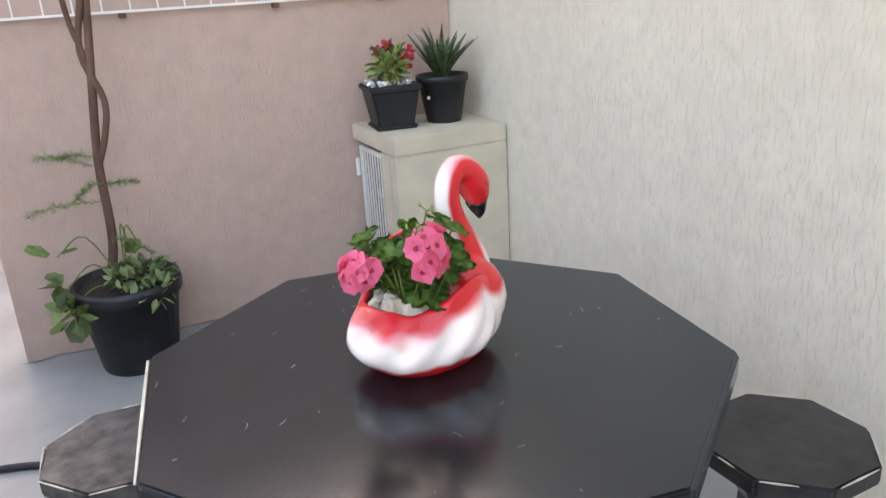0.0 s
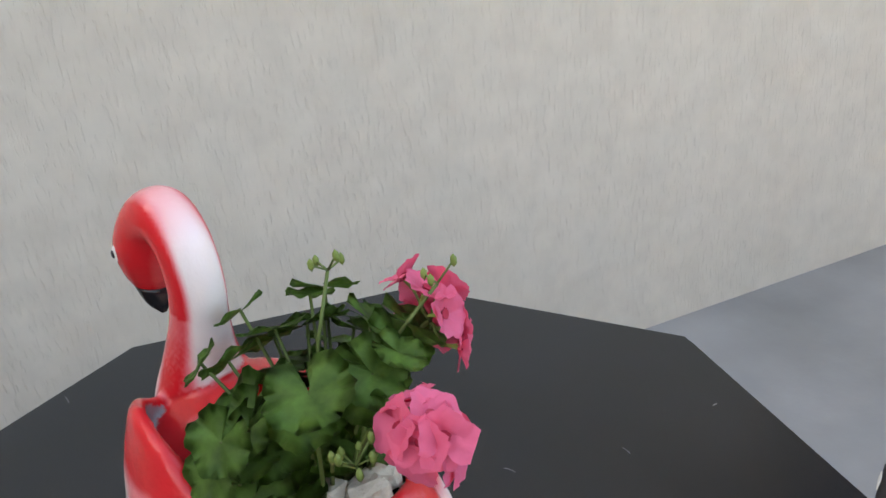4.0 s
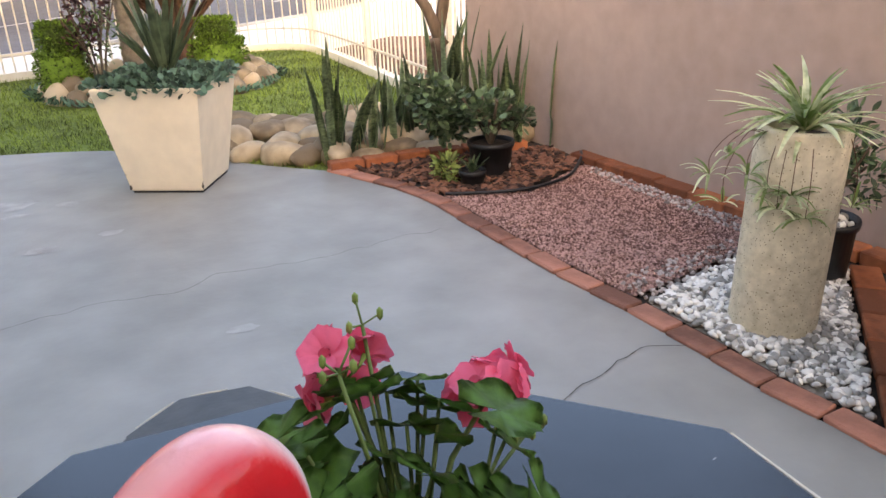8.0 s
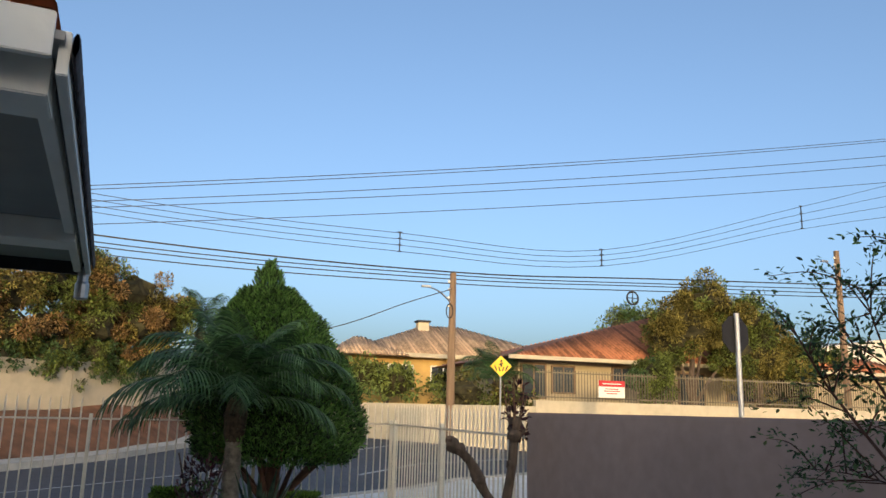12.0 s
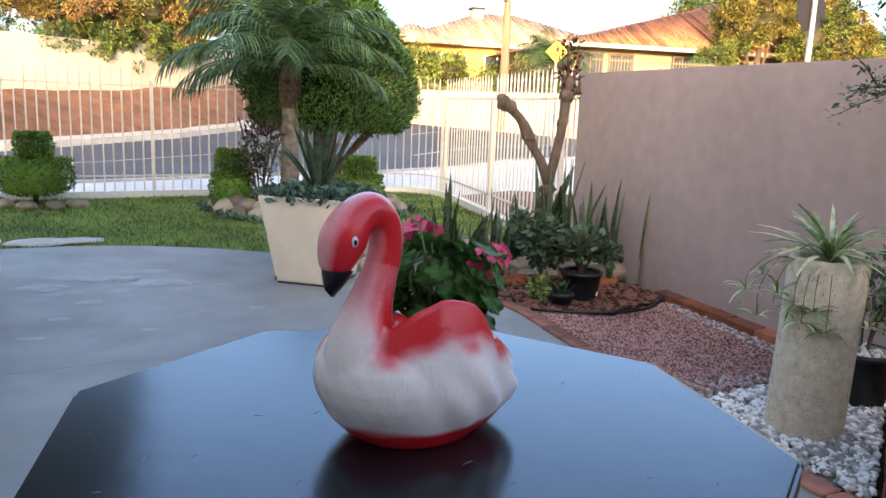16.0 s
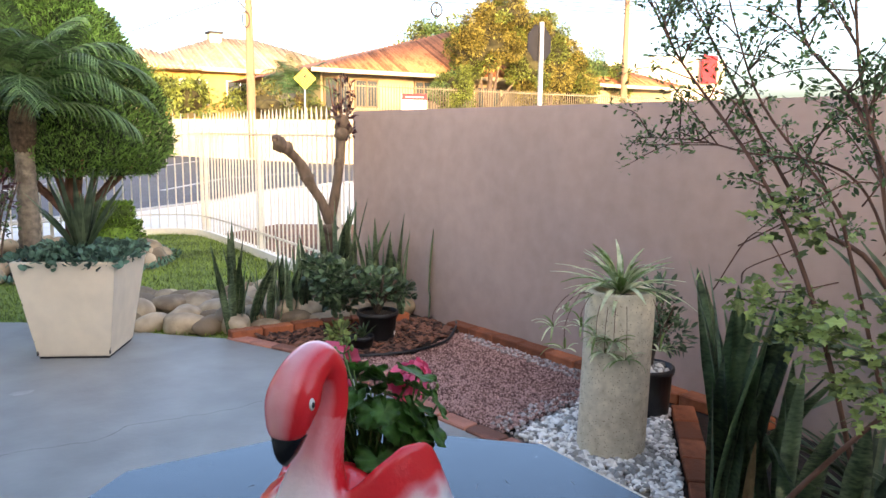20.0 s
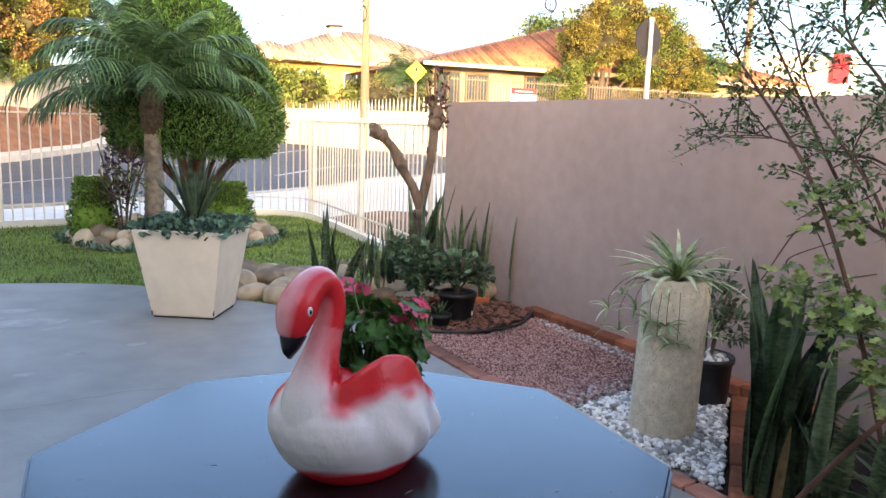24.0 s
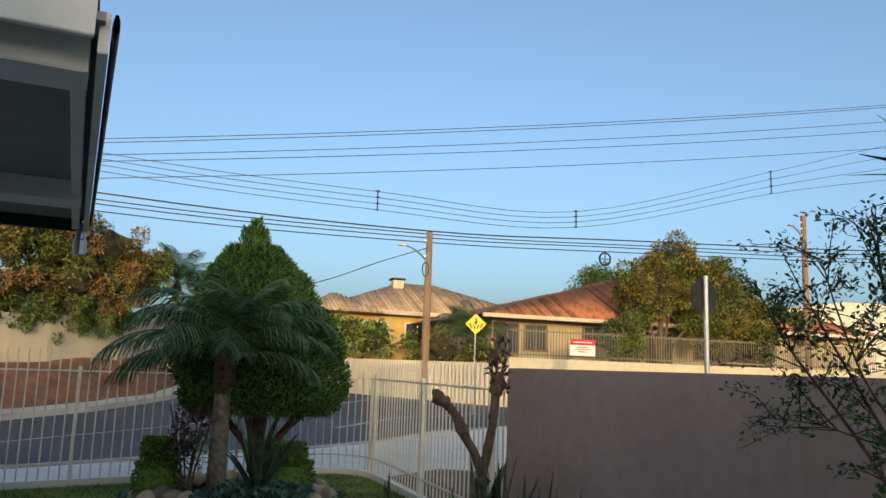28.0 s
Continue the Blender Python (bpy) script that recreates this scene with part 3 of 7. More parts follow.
swan = swan_planter()
beak = spline([(0.1545, 0.259, 0.0215), (0.1590, 0.245, 0.0170), (0.1620, 0.232, 0.0110), (0.1615, 0.221, 0.0025)], 4)
part("beak", tube([(s, 0.003, z) for s, z, _ in beak], [r for *_, r in beak], 14), mat("black_gloss", (0.01, 0.01, 0.012), 0.25, 0.1, 9, 0), swan, "black painted beak", True)
for sgn in (1, -1):
    eb = blob(0.0062, 2, 0.0, (0.8, 0.45, 1.25), m=Matrix.Translation((0.150, 0.004 + sgn * 0.0288, 0.296)))
    part("eye", eb, M_WHITE, swan, "painted white eye", True)
    pb = blob(0.0032, 2, 0.0, (0.8, 0.5, 1.2), m=Matrix.Translation((0.1505, 0.004 + sgn * 0.0312, 0.2958)))
    part("pupil", pb, M_DARK, swan, "", True)

# ---- tall cream planter ----
def planter_box():
    pl = empty("tall_planter", Matrix.Translation((-0.215, -4.215, 0)) @ Matrix.Rotation(radians(-28.5), 4, "Z"))
    b = bmesh.new()
    lo, hi, h, th = 0.208, 0.298, 0.585, 0.022
    rings = []
    for r, z in ((lo - 0.006, 0.0), (lo, 0.008), (hi - 0.003, h - 0.006), (hi - 0.008, h), (hi - th, h), (hi - th - 0.004, h - 0.06)):
        rings.append([b.verts.new((x * r, y * r, z)) for x, y in ((-1, -1), (1, -1), (1, 1), (-1, 1))])
    for p, q in zip(rings, rings[1:]):
        for i in range(4):
            b.faces.new((p[i], p[(i + 1) % 4], q[(i + 1) % 4], q[i]))
    b.faces.new(rings[0][::-1])
    for v in b.verts:
        v.co.z += 0.012
    part("pot_body", b, M_PLANTER, pl)
    # near-black slab draws the shadow gap between pot and floor
    part("foot", box(lo * 1.93, lo * 1.93, 0.014), M_DARK, pl, "recessed foot, near-black to paint in the shadow gap")
    for cx, cy, cz, cs in ((-1, 1, 0.03, 0.018), (1, 1, 0.025, 0.02), (1, 1, 0.10, 0.009), (1, -1, 0.03, 0.016), (1, 1, 0.33, 0.012), (1, 1, 0.36, 0.009), (-1, 1, 0.05, 0.01), (1, 1, 0.21, 0.008)):
        k = lo + (hi - lo) * cz / h
        part("chip", blob(cs, 2, 0.6, (0.35, 0.35, 1.0), int(cz * 100), None, Matrix.Translation((cx * (k - 0.004), cy * (k - 0.004), cz + 0.012))), mat("exposed_cement", (0.10, 0.09, 0.08), 0.95, 0.3, 40, 0.4), pl, "dark chip in the paint")
    s = bmesh.new()
    r = hi - th - 0.001
    s.faces.new([s.verts.new((x * r, y * r, h - 0.02)) for x, y in ((-1, -1), (1, -1), (1, 1), (-1, 1))])
    part("soil", s, M_SOIL, pl)
    return tagged(pl, "tall tapered cream cement planter with chipped corners on the patio", "planter")


planter = planter_box()

# ---- concrete pipe planter ----
pipe = empty("pipe_planter", Matrix.Translation((-1.885, -1.375, 0.0)))
pipe_b = lathe([(0.143, 0.0), (0.145, 0.02), (0.144, 0.35), (0.145, 0.692), (0.141, 0.702), (0.114, 0.702), (0.110, 0.692), (0.110, 0.64)], 40)
for v in pipe_b.verts:
    v.co.x -= 0.055 * v.co.z
    v.co.y -= 0.02 * v.co.z
part("pipe", pipe_b, M_PIPE, pipe, "", True)
tagged(pipe, "upright rough concrete pipe used as a planter", "planter")

# ---- fence ----
def fence():
    f = tagged(empty("garden_fence"), "cream painted steel picket fence on a low kerb", "fence")
    line = FENCE_LINE
    b = bmesh.new()
    tube([(x, y, 0.02) for x, y in line], 0.07, 4, b)
    kb = part("kerb", b, M_WHITE, f, "whitewashed kerb")
    for z in (0.25, 1.32):
        b = bmesh.new()
        tube([(x, y, z) for x, y in line], 0.014, 4, b)
        part("rail", b, M_FENCE, f)
    b = bmesh.new()
    box(0.014, 0.014, 1.43, 0, Matrix.Translation((0, 0, 0.07)), b)
    lathe([(0.012, 1.49), (0.002, 1.58)], 6, b)
    first = part("picket", b, M_FENCE, f)
    pb = box(0.04, 0.04, 1.38, 0.003)
    post = part("post", pb, M_FENCE, f)
    acc, k = 0.0, 0
    for p, q in zip(line, line[1:]):
        d = math.hypot(q[0] - p[0], q[1] - p[1])
        while acc < d:
            x, y = p[0] + (q[0] - p[0]) * acc / d, p[1] + (q[1] - p[1]) * acc / d
            if x < 4.6:
                if k == 0:
                    first.location = (x, y, 0)
                elif k % 18 == 11:
                    share("post", post.data, f, Matrix.Translation((x, y, 0)))
                else:
                    share("picket", first.data, f, Matrix.Translation((x, y, 0)) @ Matrix.Rotation(k * 0.7, 4, "Z"))
                k += 1
            acc += 0.112
        acc -= d
    post.location = (FENCE_CORNER[0] - 0.03, FENCE_CORNER[1] - 0.02, 0)
    return f


fence()

# ---- far bank with wall ----
def bank():
    foot = [(24, -7.3), (12, -12.6), (5.2, -16.4), (2.26, -19.6), (0.6, -22.4), (-0.8, -27.4), (-2, -34)]
    top = [(26, -10), (13, -14.9), (6.3, -18.6), (3.4, -21.6), (1.8, -24), (0.4, -28.5), (-1, -35)]
    b = bmesh.new()
    lo = [b.verts.new((x, y, rise(y) - 0.02)) for x, y in foot]
    mid = [b.verts.new((x * 0.4 + p * 0.6, y * 0.4 + q * 0.6, rise(y) + 0.85)) for (x, y), (p, q) in zip(foot, top)]
    hi = [b.verts.new((x, y, rise(y) + 1.0)) for x, y in top]
    for p, q in ((lo, mid), (mid, hi)):
        for i in range(len(foot) - 1):
            b.faces.new((p[i + 1], p[i], q[i], q[i + 1]))
    bmesh.ops.subdivide_edges(b, edges=b.edges[:], cuts=3, use_grid_fill=True)
    for v in b.verts:
        v.co += Vector((0, 0, 0.12 * noise.noise(v.co * 0.9)))
    tagged(obj("earth_bank", b, M_EARTH), "red earth bank along the far side of the street", kind="structure")
    w = bmesh.new()
    pts = [(x, y) for x, y in top]
    for i in range(len(pts) - 1):
        (x0, y0), (x1, y1) = pts[i], pts[i + 1]
        d = Vector((x1 - x0, y1 - y0, 0)).normalized()
        nrm = Vector((-d.y, d.x, 0)) * -0.09
        prism([(x0 + nrm.x, y0 + nrm.y), (x1 + nrm.x, y1 + nrm.y), (x1 - nrm.x, y1 - nrm.y), (x0 - nrm.x, y0 - nrm.y)], 0.3, max(rise(y0), rise(y1)) * 0.5 + 2.35, bm=w)
    tagged(obj("wall_street", w, M_CREAM), "tall cream plastered street wall on the bank", kind="structure")


bank()

# ---- plant helpers ----
LEAF = ([(0, 0, 0), (0.35, 0.2, 0.04), (0.7, 0.17, 0.03), (1, 0, -0.04), (0.7, -0.17, 0.03), (0.35, -0.2, 0.04)], [(0, 1, 2, 3), (0, 3, 4, 5)])
NARROW = ([(0, 0, 0), (0.4, 0.12, 0.015), (0.75, 0.09, 0.01), (1, 0, -0.05), (0.75, -0.09, 0.01), (0.4, -0.12, 0.015)], [(0, 1, 2, 3), (0, 3, 4, 5)])
ROUND = ([(0, 0, 0), (0.3, 0.42, 0.06), (0.8, 0.38, 0.05), (1, 0, 0), (0.8, -0.38, 0.05), (0.3, -0.42, 0.06)], [(0, 1, 2, 3), (0, 3, 4, 5)])


def leaf_pose(p, d, s, rng, roll=0.7):
    """A leaf at p that points along d, its face turned up."""
    x = Vector(d).normalized()
    up = Vector((rng.gauss(0, roll), rng.gauss(0, roll), 1))
    y = up.cross(x)
    y = y.normalized() if y.length > 1e-4 else x.orthogonal().normalized()
    z = x.cross(y)
    return np.array([[x.x * s, y.x * s, z.x * s, p[0]], [x.y * s, y.y * s, z.y * s, p[1]], [x.z * s, y.z * s, z.z * s, p[2]], [0, 0, 0, 1]])


def cloud(blobs, n, size, rng, shell=0.55, up=0.3, droop=0.0):
    """Leaf poses in a set of ellipsoids (x, y, z, rx, ry, rz), thicker towards the outside."""
    w = [b[3] * b[4] * b[5] for b in blobs]
    out = []
    for _ in range(n):
        c = rng.choices(blobs, w)[0]
        d = Vector((rng.gauss(0, 1), rng.gauss(0, 1), rng.gauss(0, 1))).normalized()
        r = shell + (1 - shell) * rng.random() ** 0.6
        r *= 0.86 + 0.22 * noise.noise(Vector((c[0] + d.x * 2.3, c[1] + d.y * 2.3, c[2] + d.z * 2.3)))
        p = (c[0] + d.x * r * c[3], c[1] + d.y * r * c[4], c[2] + d.z * r * c[5])
        q = d + Vector((rng.gauss(0, 0.5), rng.gauss(0, 0.5), rng.gauss(0, 0.5) + up - droop))
        out.append(leaf_pose(p, q, size * rng.uniform(0.65, 1.3), rng))
    return out


def blade(ctrl, widths, fold=0.18, n=7, twist=0.0):
    """A strap leaf along a curve, folded along its middle, with some thickness."""
    pts = spline(ctrl, n)
    b = bmesh.new()
    rows = []
    m = len(pts)
    for i, p in enumerate(pts):
        p = Vector(p)
        d = (Vector(pts[min(i + 1, m - 1)]) - Vector(pts[max(i - 1, 0)])).normalized()
        side = d.cross(Vector((0, 0, 1)))
        side = side.normalized() if side.length > 0.05 else Vector((0, 1, 0))
        side = Matrix.Rotation(twist * i / m, 3, d) @ side
        nrm = side.cross(d).normalized()
        t = i / (m - 1) * (len(widths) - 1)
        k = min(int(t), len(widths) - 2)
        w = (widths[k] * (1 - (t - k)) + widths[k + 1] * (t - k)) / 2
        rows.append([b.verts.new(p - side * w + nrm * w * fold * 2), b.verts.new(p), b.verts.new(p + side * w + nrm * w * fold * 2)])
    for r, q in zip(rows, rows[1:]):
        for j in range(2):
            b.faces.new((r[j], r[j + 1], q[j + 1], q[j]))
    bmesh.ops.solidify(b, geom=b.faces[:], thickness=0.0016)
    return b


def strap_material(name, dark, light, edge=None, scale=(30, 30, 60), rough=0.4):
    """Leaf with cross bands."""
    m = mat(name, dark, rough, 0.3, 40, 0.08, 80, col2=light, big=6, stretch=(1, 1, 2.5), rnd=0.4)
    return m


M_SANS = strap_material("banded_green_leaf", (0.06, 0.12, 0.06), (0.19, 0.29, 0.15))
M_SPIDER = mat("striped_pale_leaf", (0.31, 0.50, 0.14), 0.45, 0.2, 40, 0.05, 90, col2=(0.80, 0.85, 0.62), big=14, rnd=0.9)
M_YUCCA = mat("blue_green_strap", (0.10, 0.17, 0.10), 0.42, 0.3, 20, 0.05, 90, col2=(0.16, 0.24, 0.14), big=3, rnd=0.5)
M_GERANIUM = leaf_mat("geranium_leaf", (0.15, 0.36, 0.08), 0.42, 0.3, 0.2, 60, 0.7)
M_PETAL = leaf_mat("pink_petal", (1.0, 0.17, 0.29), 0.55, 0.04, 0.25, 60, 0.3)
M_PETAL_RED = mat("petal_throat", (0.55, 0.02, 0.06), 0.5, 0.1, 60, 0)
M_STEM = mat("green_stem", (0.12, 0.20, 0.05), 0.6, 0.2, 30, 0.05)
M_BUD = mat("green_bud", (0.20, 0.30, 0.07), 0.6, 0.2, 30, 0.05)
M_IVY = leaf_mat("ground_ivy", (0.10, 0.20, 0.14), 0.5)
M_BOX = leaf_mat("clipped_hedge_leaf", (0.115, 0.22, 0.032), 0.55)
M_CONIFER = leaf_mat("conifer_scale_leaf", (0.08, 0.175, 0.04), 0.6, 0.4, 0.2)
M_PALM = leaf_mat("palm_leaflet", (0.065, 0.135, 0.055), 0.5, 0.3, 0.2)
M_JADE = leaf_mat("jade_leaf", (0.08, 0.14, 0.075), 0.35, 0.3, 0.1)
M_REDLEAF = leaf_mat("maroon_leaf", (0.07, 0.025, 0.03), 0.5)
M_BUSH = leaf_mat("bush_leaf", (0.10, 0.175, 0.065), 0.5)
M_LIGHTLEAF = leaf_mat("fresh_green_leaf", (0.25, 0.34, 0.11), 0.5)
M_FERN = leaf_mat("feathery_fern", (0.20, 0.29, 0.11), 0.6)


def strap_plant(name, label, cat, place, leaves, material, part_name="leaf", parent=None):
    """leaves: (azimuth, lean in degrees, length, width, arch)."""
    p = parent or tagged(empty(name, place), label, cat)
    for az, lean, ln, w, arch in leaves:
        a, c = radians(az), radians(lean)
        pts = []
        for k in range(5):
            t = k / 4
            th = c + arch * t * t
            pts.append((ln * t * math.sin(c + arch * t * 0.5), 0, ln * t * math.cos(c + arch * t * 0.5)))
        b = blade(pts, [w * 0.55, w * 0.95, w, w * 0.75, 0.004], 0.2, 4, rng.uniform(-0.6, 0.6))
        b.transform(Matrix.Rotation(a, 4, "Z") @ Matrix.Translation((rng.uniform(0, 0.02), 0, 0)))
        part(part_name, b, material, p)
    return p


# ---- geranium in the flamingo planter ----
def geranium_leaf(seed, r):
    rg = random.Random(seed)
    b = bmesh.new()
    c = b.verts.new((0, 0, 0))
    n = 36
    ring1, ring2 = [], []
    for i in range(n):
        a = -math.pi * 0.93 + 2 * math.pi * 0.93 * i / (n - 1)
        rr = r * (0.86 + 0.10 * abs(math.cos(a * 2.7)) + 0.035 * math.cos(a * 13))
        z = 0.14 * r * math.cos(a * 5.4) * 0.6 + 0.1 * r
        ring1.append(b.verts.new((rr * 0.55 * math.cos(a), rr * 0.55 * math.sin(a), z * 0.35)))
        ring2.append(b.verts.new((rr * math.cos(a), rr * math.sin(a), z + rg.uniform(-0.03, 0.03) * r)))
    for i in range(n - 1):
        b.faces.new((c, ring1[i], ring1[i + 1]))
        b.faces.new((ring1[i], ring2[i], ring2[i + 1], ring1[i + 1]))
    bmesh.ops.solidify(b, geom=b.faces[:], thickness=0.0006)
    return b


def geranium():
    rg = random.Random(3)
    g = tagged(empty("geranium", SW @ Matrix.Translation((-0.035, 0, 0.10))), "pink flowering geranium with round scalloped leaves growing in the flamingo planter", "flower")
    inv = g.matrix_world.inverted()
    leaves = []

    def stem(pts, rads, n=5):
        part("stem", tube(pts, rads, n), M_STEM, g, "", True)

    for i in range(70):
        a = rg.uniform(0, 2 * math.pi)
        h = rg.uniform(0.025, 0.165) if i < 48 else rg.uniform(0.07, 0.15)
        rad = (0.012 + 0.075 * math.sin(min(1, h / 0.16) * 2.2)) * rg.uniform(0.6, 1.15)
        p = Vector((-0.012 + rad * math.cos(a), -0.012 + rad * math.sin(a), h))
        if p.x < -0.035 and h < 0.12:
            p.x = -0.03
        d = Vector((math.cos(a), math.sin(a), 0.0))
        up = (Vector((0, 0, 1)) * rg.uniform(0.55, 1.2) + d * rg.uniform(0.3, 1.1) + Vector((rg.uniform(-.3, .3), rg.uniform(-.3, .3), 0))).normalized()
        leaves.append((p, d, up, rg.uniform(0.021, 0.038)))
    for i, (p, d, up, r) in enumerate(leaves):
        x = (d - up * d.dot(up)).normalized()
        y = up.cross(x)
        m = Matrix((x, y, up)).transposed().to_4x4()
        m.translation = p
        ob = part("leaf", geranium_leaf(i, r), M_GERANIUM, g, "", True)
        ob.matrix_basis = m
        base = Vector((-0.012 + rg.uniform(-.02, .02), -0.01 + rg.uniform(-.02, .02), -0.005))
        mid = base.lerp(p, 0.6) + Vector((0, 0, -0.012))
        stem([base, mid, p], [0.0022, 0.0018, 0.0014])

    def petal(r, spot):
        b = bmesh.new()
        n, rows = 7, []
        for i in range(5):
            t = i / 4
            w = r * (0.20 + 0.62 * math.sin(min(1, t * 1.12) * math.pi * 0.62)) * (1 if t < 0.9 else 0.86)
            rows.append([b.verts.new((r * t * 1.0, w * (2 * k / (n - 1) - 1) * 0.75, r * (0.30 * t - 0.30 * t * t) + 0.05 * r * math.sin(k * 2.1 + i))) for k in range(n)])
        for p, q in zip(rows, rows[1:]):
            for k in range(n - 1):
                f = b.faces.new((p[k], p[k + 1], q[k + 1], q[k]))
                if spot and rows.index(p) == 0 and k in (2, 3):
                    f.material_index = 1
        return b

    def head(world, blooms, r, tilt):
        w = inv @ Vector(world)
        base = Vector((-0.012, -0.01, 0.0))
        stem([base, base.lerp(w, 0.5) + Vector((0, 0, 0.035)), w + Vector((0, 0, -0.01))], [0.0028, 0.0024, 0.002])
        for off, nrm in blooms:
            nv = Vector(nrm).normalized()
            x = nv.orthogonal().normalized()
            y = nv.cross(x)
            m = Matrix((x, y, nv)).transposed().to_4x4()
            m.translation = w + Vector(off)
            fl = part("bloom", lathe([(0.0012, -0.012), (0.002, -0.004), (0.003, 0.0)], 6), M_BUD, g)
            fl.matrix_basis = m
            stem([w + Vector((0, 0, -0.012)), w + Vector(off) - nv * 0.012], [0.0012, 0.0012], 4)
            for k in range(5):
                pb = petal(r * rg.uniform(0.95, 1.15), k < 3)
                pb.transform(Matrix.Rotation(k * 2 * math.pi / 5 + rg.uniform(-.2, .2), 4, "Z") @ Matrix.Rotation(-tilt + rg.uniform(-.25, .25), 4, "Y"))
                part("petal", pb, [M_PETAL, M_PETAL_RED], fl, "", True)
            part("throat", lathe([(0.0, 0.004), (0.0045, 0.0045), (0.003, 0.0025)], 8, cap=False), M_PETAL_RED, fl)

    head((-0.137, -0.10, 0.978), [((-0.014, -0.008, 0.0), (-0.6, -0.9, 0.4)), ((0.008, -0.016, -0.002), (0.1, -1, 0.25)), ((-0.006, 0.004, 0.012), (-0.7, -0.1, 0.9)), ((0.002, -0.008, -0.018), (-0.3, -1, -0.4)), ((-0.02, -0.002, -0.014), (-1, -0.4, -0.1)), ((0.016, 0.0, 0.010), (0.5, -0.2, 1)), ((-0.012, 0.016, 0.004), (-0.5, 0.9, 0.4)), ((0.006, 0.018, 0.006), (0.2, 1, 0.5)), ((-0.022, 0.008, 0.008), (-1, 0.5, 0.5)), ((-0.006, 0.016, -0.012), (-0.3, 1, -0.1))], 0.0195, 0.30)
    head((-0.030, -0.130, 1.005), [((-0.012, -0.012, -0.016), (-0.4, -1, 0.1)), ((0.016, -0.01, 0.0), (0.6, -0.9, 0.3)), ((-0.004, 0.004, 0.018), (-0.4, -0.4, 1)), ((0.006, -0.014, -0.028), (0.2, -1, -0.2)), ((-0.02, 0.006, 0.004), (-1, -0.3, 0.3)), ((0.018, 0.004, 0.022), (0.7, 0.1, 0.9)), ((0.0, -0.016, 0.008), (0.1, -1, 0.5)), ((-0.022, -0.006, -0.03), (-0.8, -0.7, -0.2)), ((0.024, -0.004, -0.022), (1, -0.5, -0.1))], 0.0195, 0.30)
    for wpos, n in (((-0.010, -0.06, 1.045), 4), ((-0.141, -0.048, 0.964), 7), ((-0.05, -0.135, 1.035), 3)):
        w = inv @ Vector(wpos)
        stem([(-0.012, -0.01, 0.0), w * 0.6 + Vector((0, 0, 0.02)), w], [0.0022, 0.0018, 0.0015])
        for k in range(n):
            a = 2 * math.pi * k / n
            q = Vector((0.014 * math.cos(a), 0.014 * math.sin(a), 0.004 + 0.006 * (k % 3)))
            stem([w, w + q], [0.0009, 0.0009], 4)
            part("bud", blob(0.0036, 1, 0.1, (0.8, 0.8, 1.6), k, None, Matrix.Translation(w + q)), M_BUD, g, "", True)
    s = lathe([(0.0, 0.118), (0.05, 0.119), (0.088, 0.117), (0.100, 0.108)], 20, cap=False)
    s.transform(Matrix.Diagonal((1.12, 0.85, 1, 1)))
    so = obj("potting_soil", s, M_SOIL, None, "", True)
    so.matrix_world = SW
    tagged(so, "dark potting soil filling the flamingo planter", "soil", kind="stuff")
    M_ST = mat("pale_rough_stone", (0.60, 0.54, 0.43), 0.85, 0.2, 60, 0.5, 90, rnd=0.5)
    for i, (x, y, r) in enumerate(((-0.108, 0.026, 0.034), (-0.112, -0.012, 0.036), (-0.085, -0.046, 0.036), (-0.076, 0.052, 0.034), (-0.078, 0.012, 0.038), (-0.055, -0.066, 0.030), (-0.050, -0.030, 0.032), (-0.040, 0.07, 0.030))):
        sb_ = box(r * 1.15, r * 0.85, r * 0.75, r * 0.14, None, None, 0.8, 1)
        for v in sb_.verts:
            v.co += Vector((noise.noise(v.co * 60 + Vector((i, 0, 0))), noise.noise(v.co * 60 + Vector((0, i, 0))), noise.noise(v.co * 60 + Vector((0, 0, i))))) * r * 0.28
        st = obj("decorative_stone", sb_, M_ST)
        st.matrix_world = SW @ Matrix.Translation((x * 0.86, y * 0.86, 0.120)) @ Matrix.Rotation(i * 1.3, 4, "Z") @ Matrix.Rotation(0.35 * math.sin(i * 2.1), 4, "X")
        tagged(st, "pale rough stone lying on the soil of the flamingo planter", "stone", "stones in the planter")


geranium()

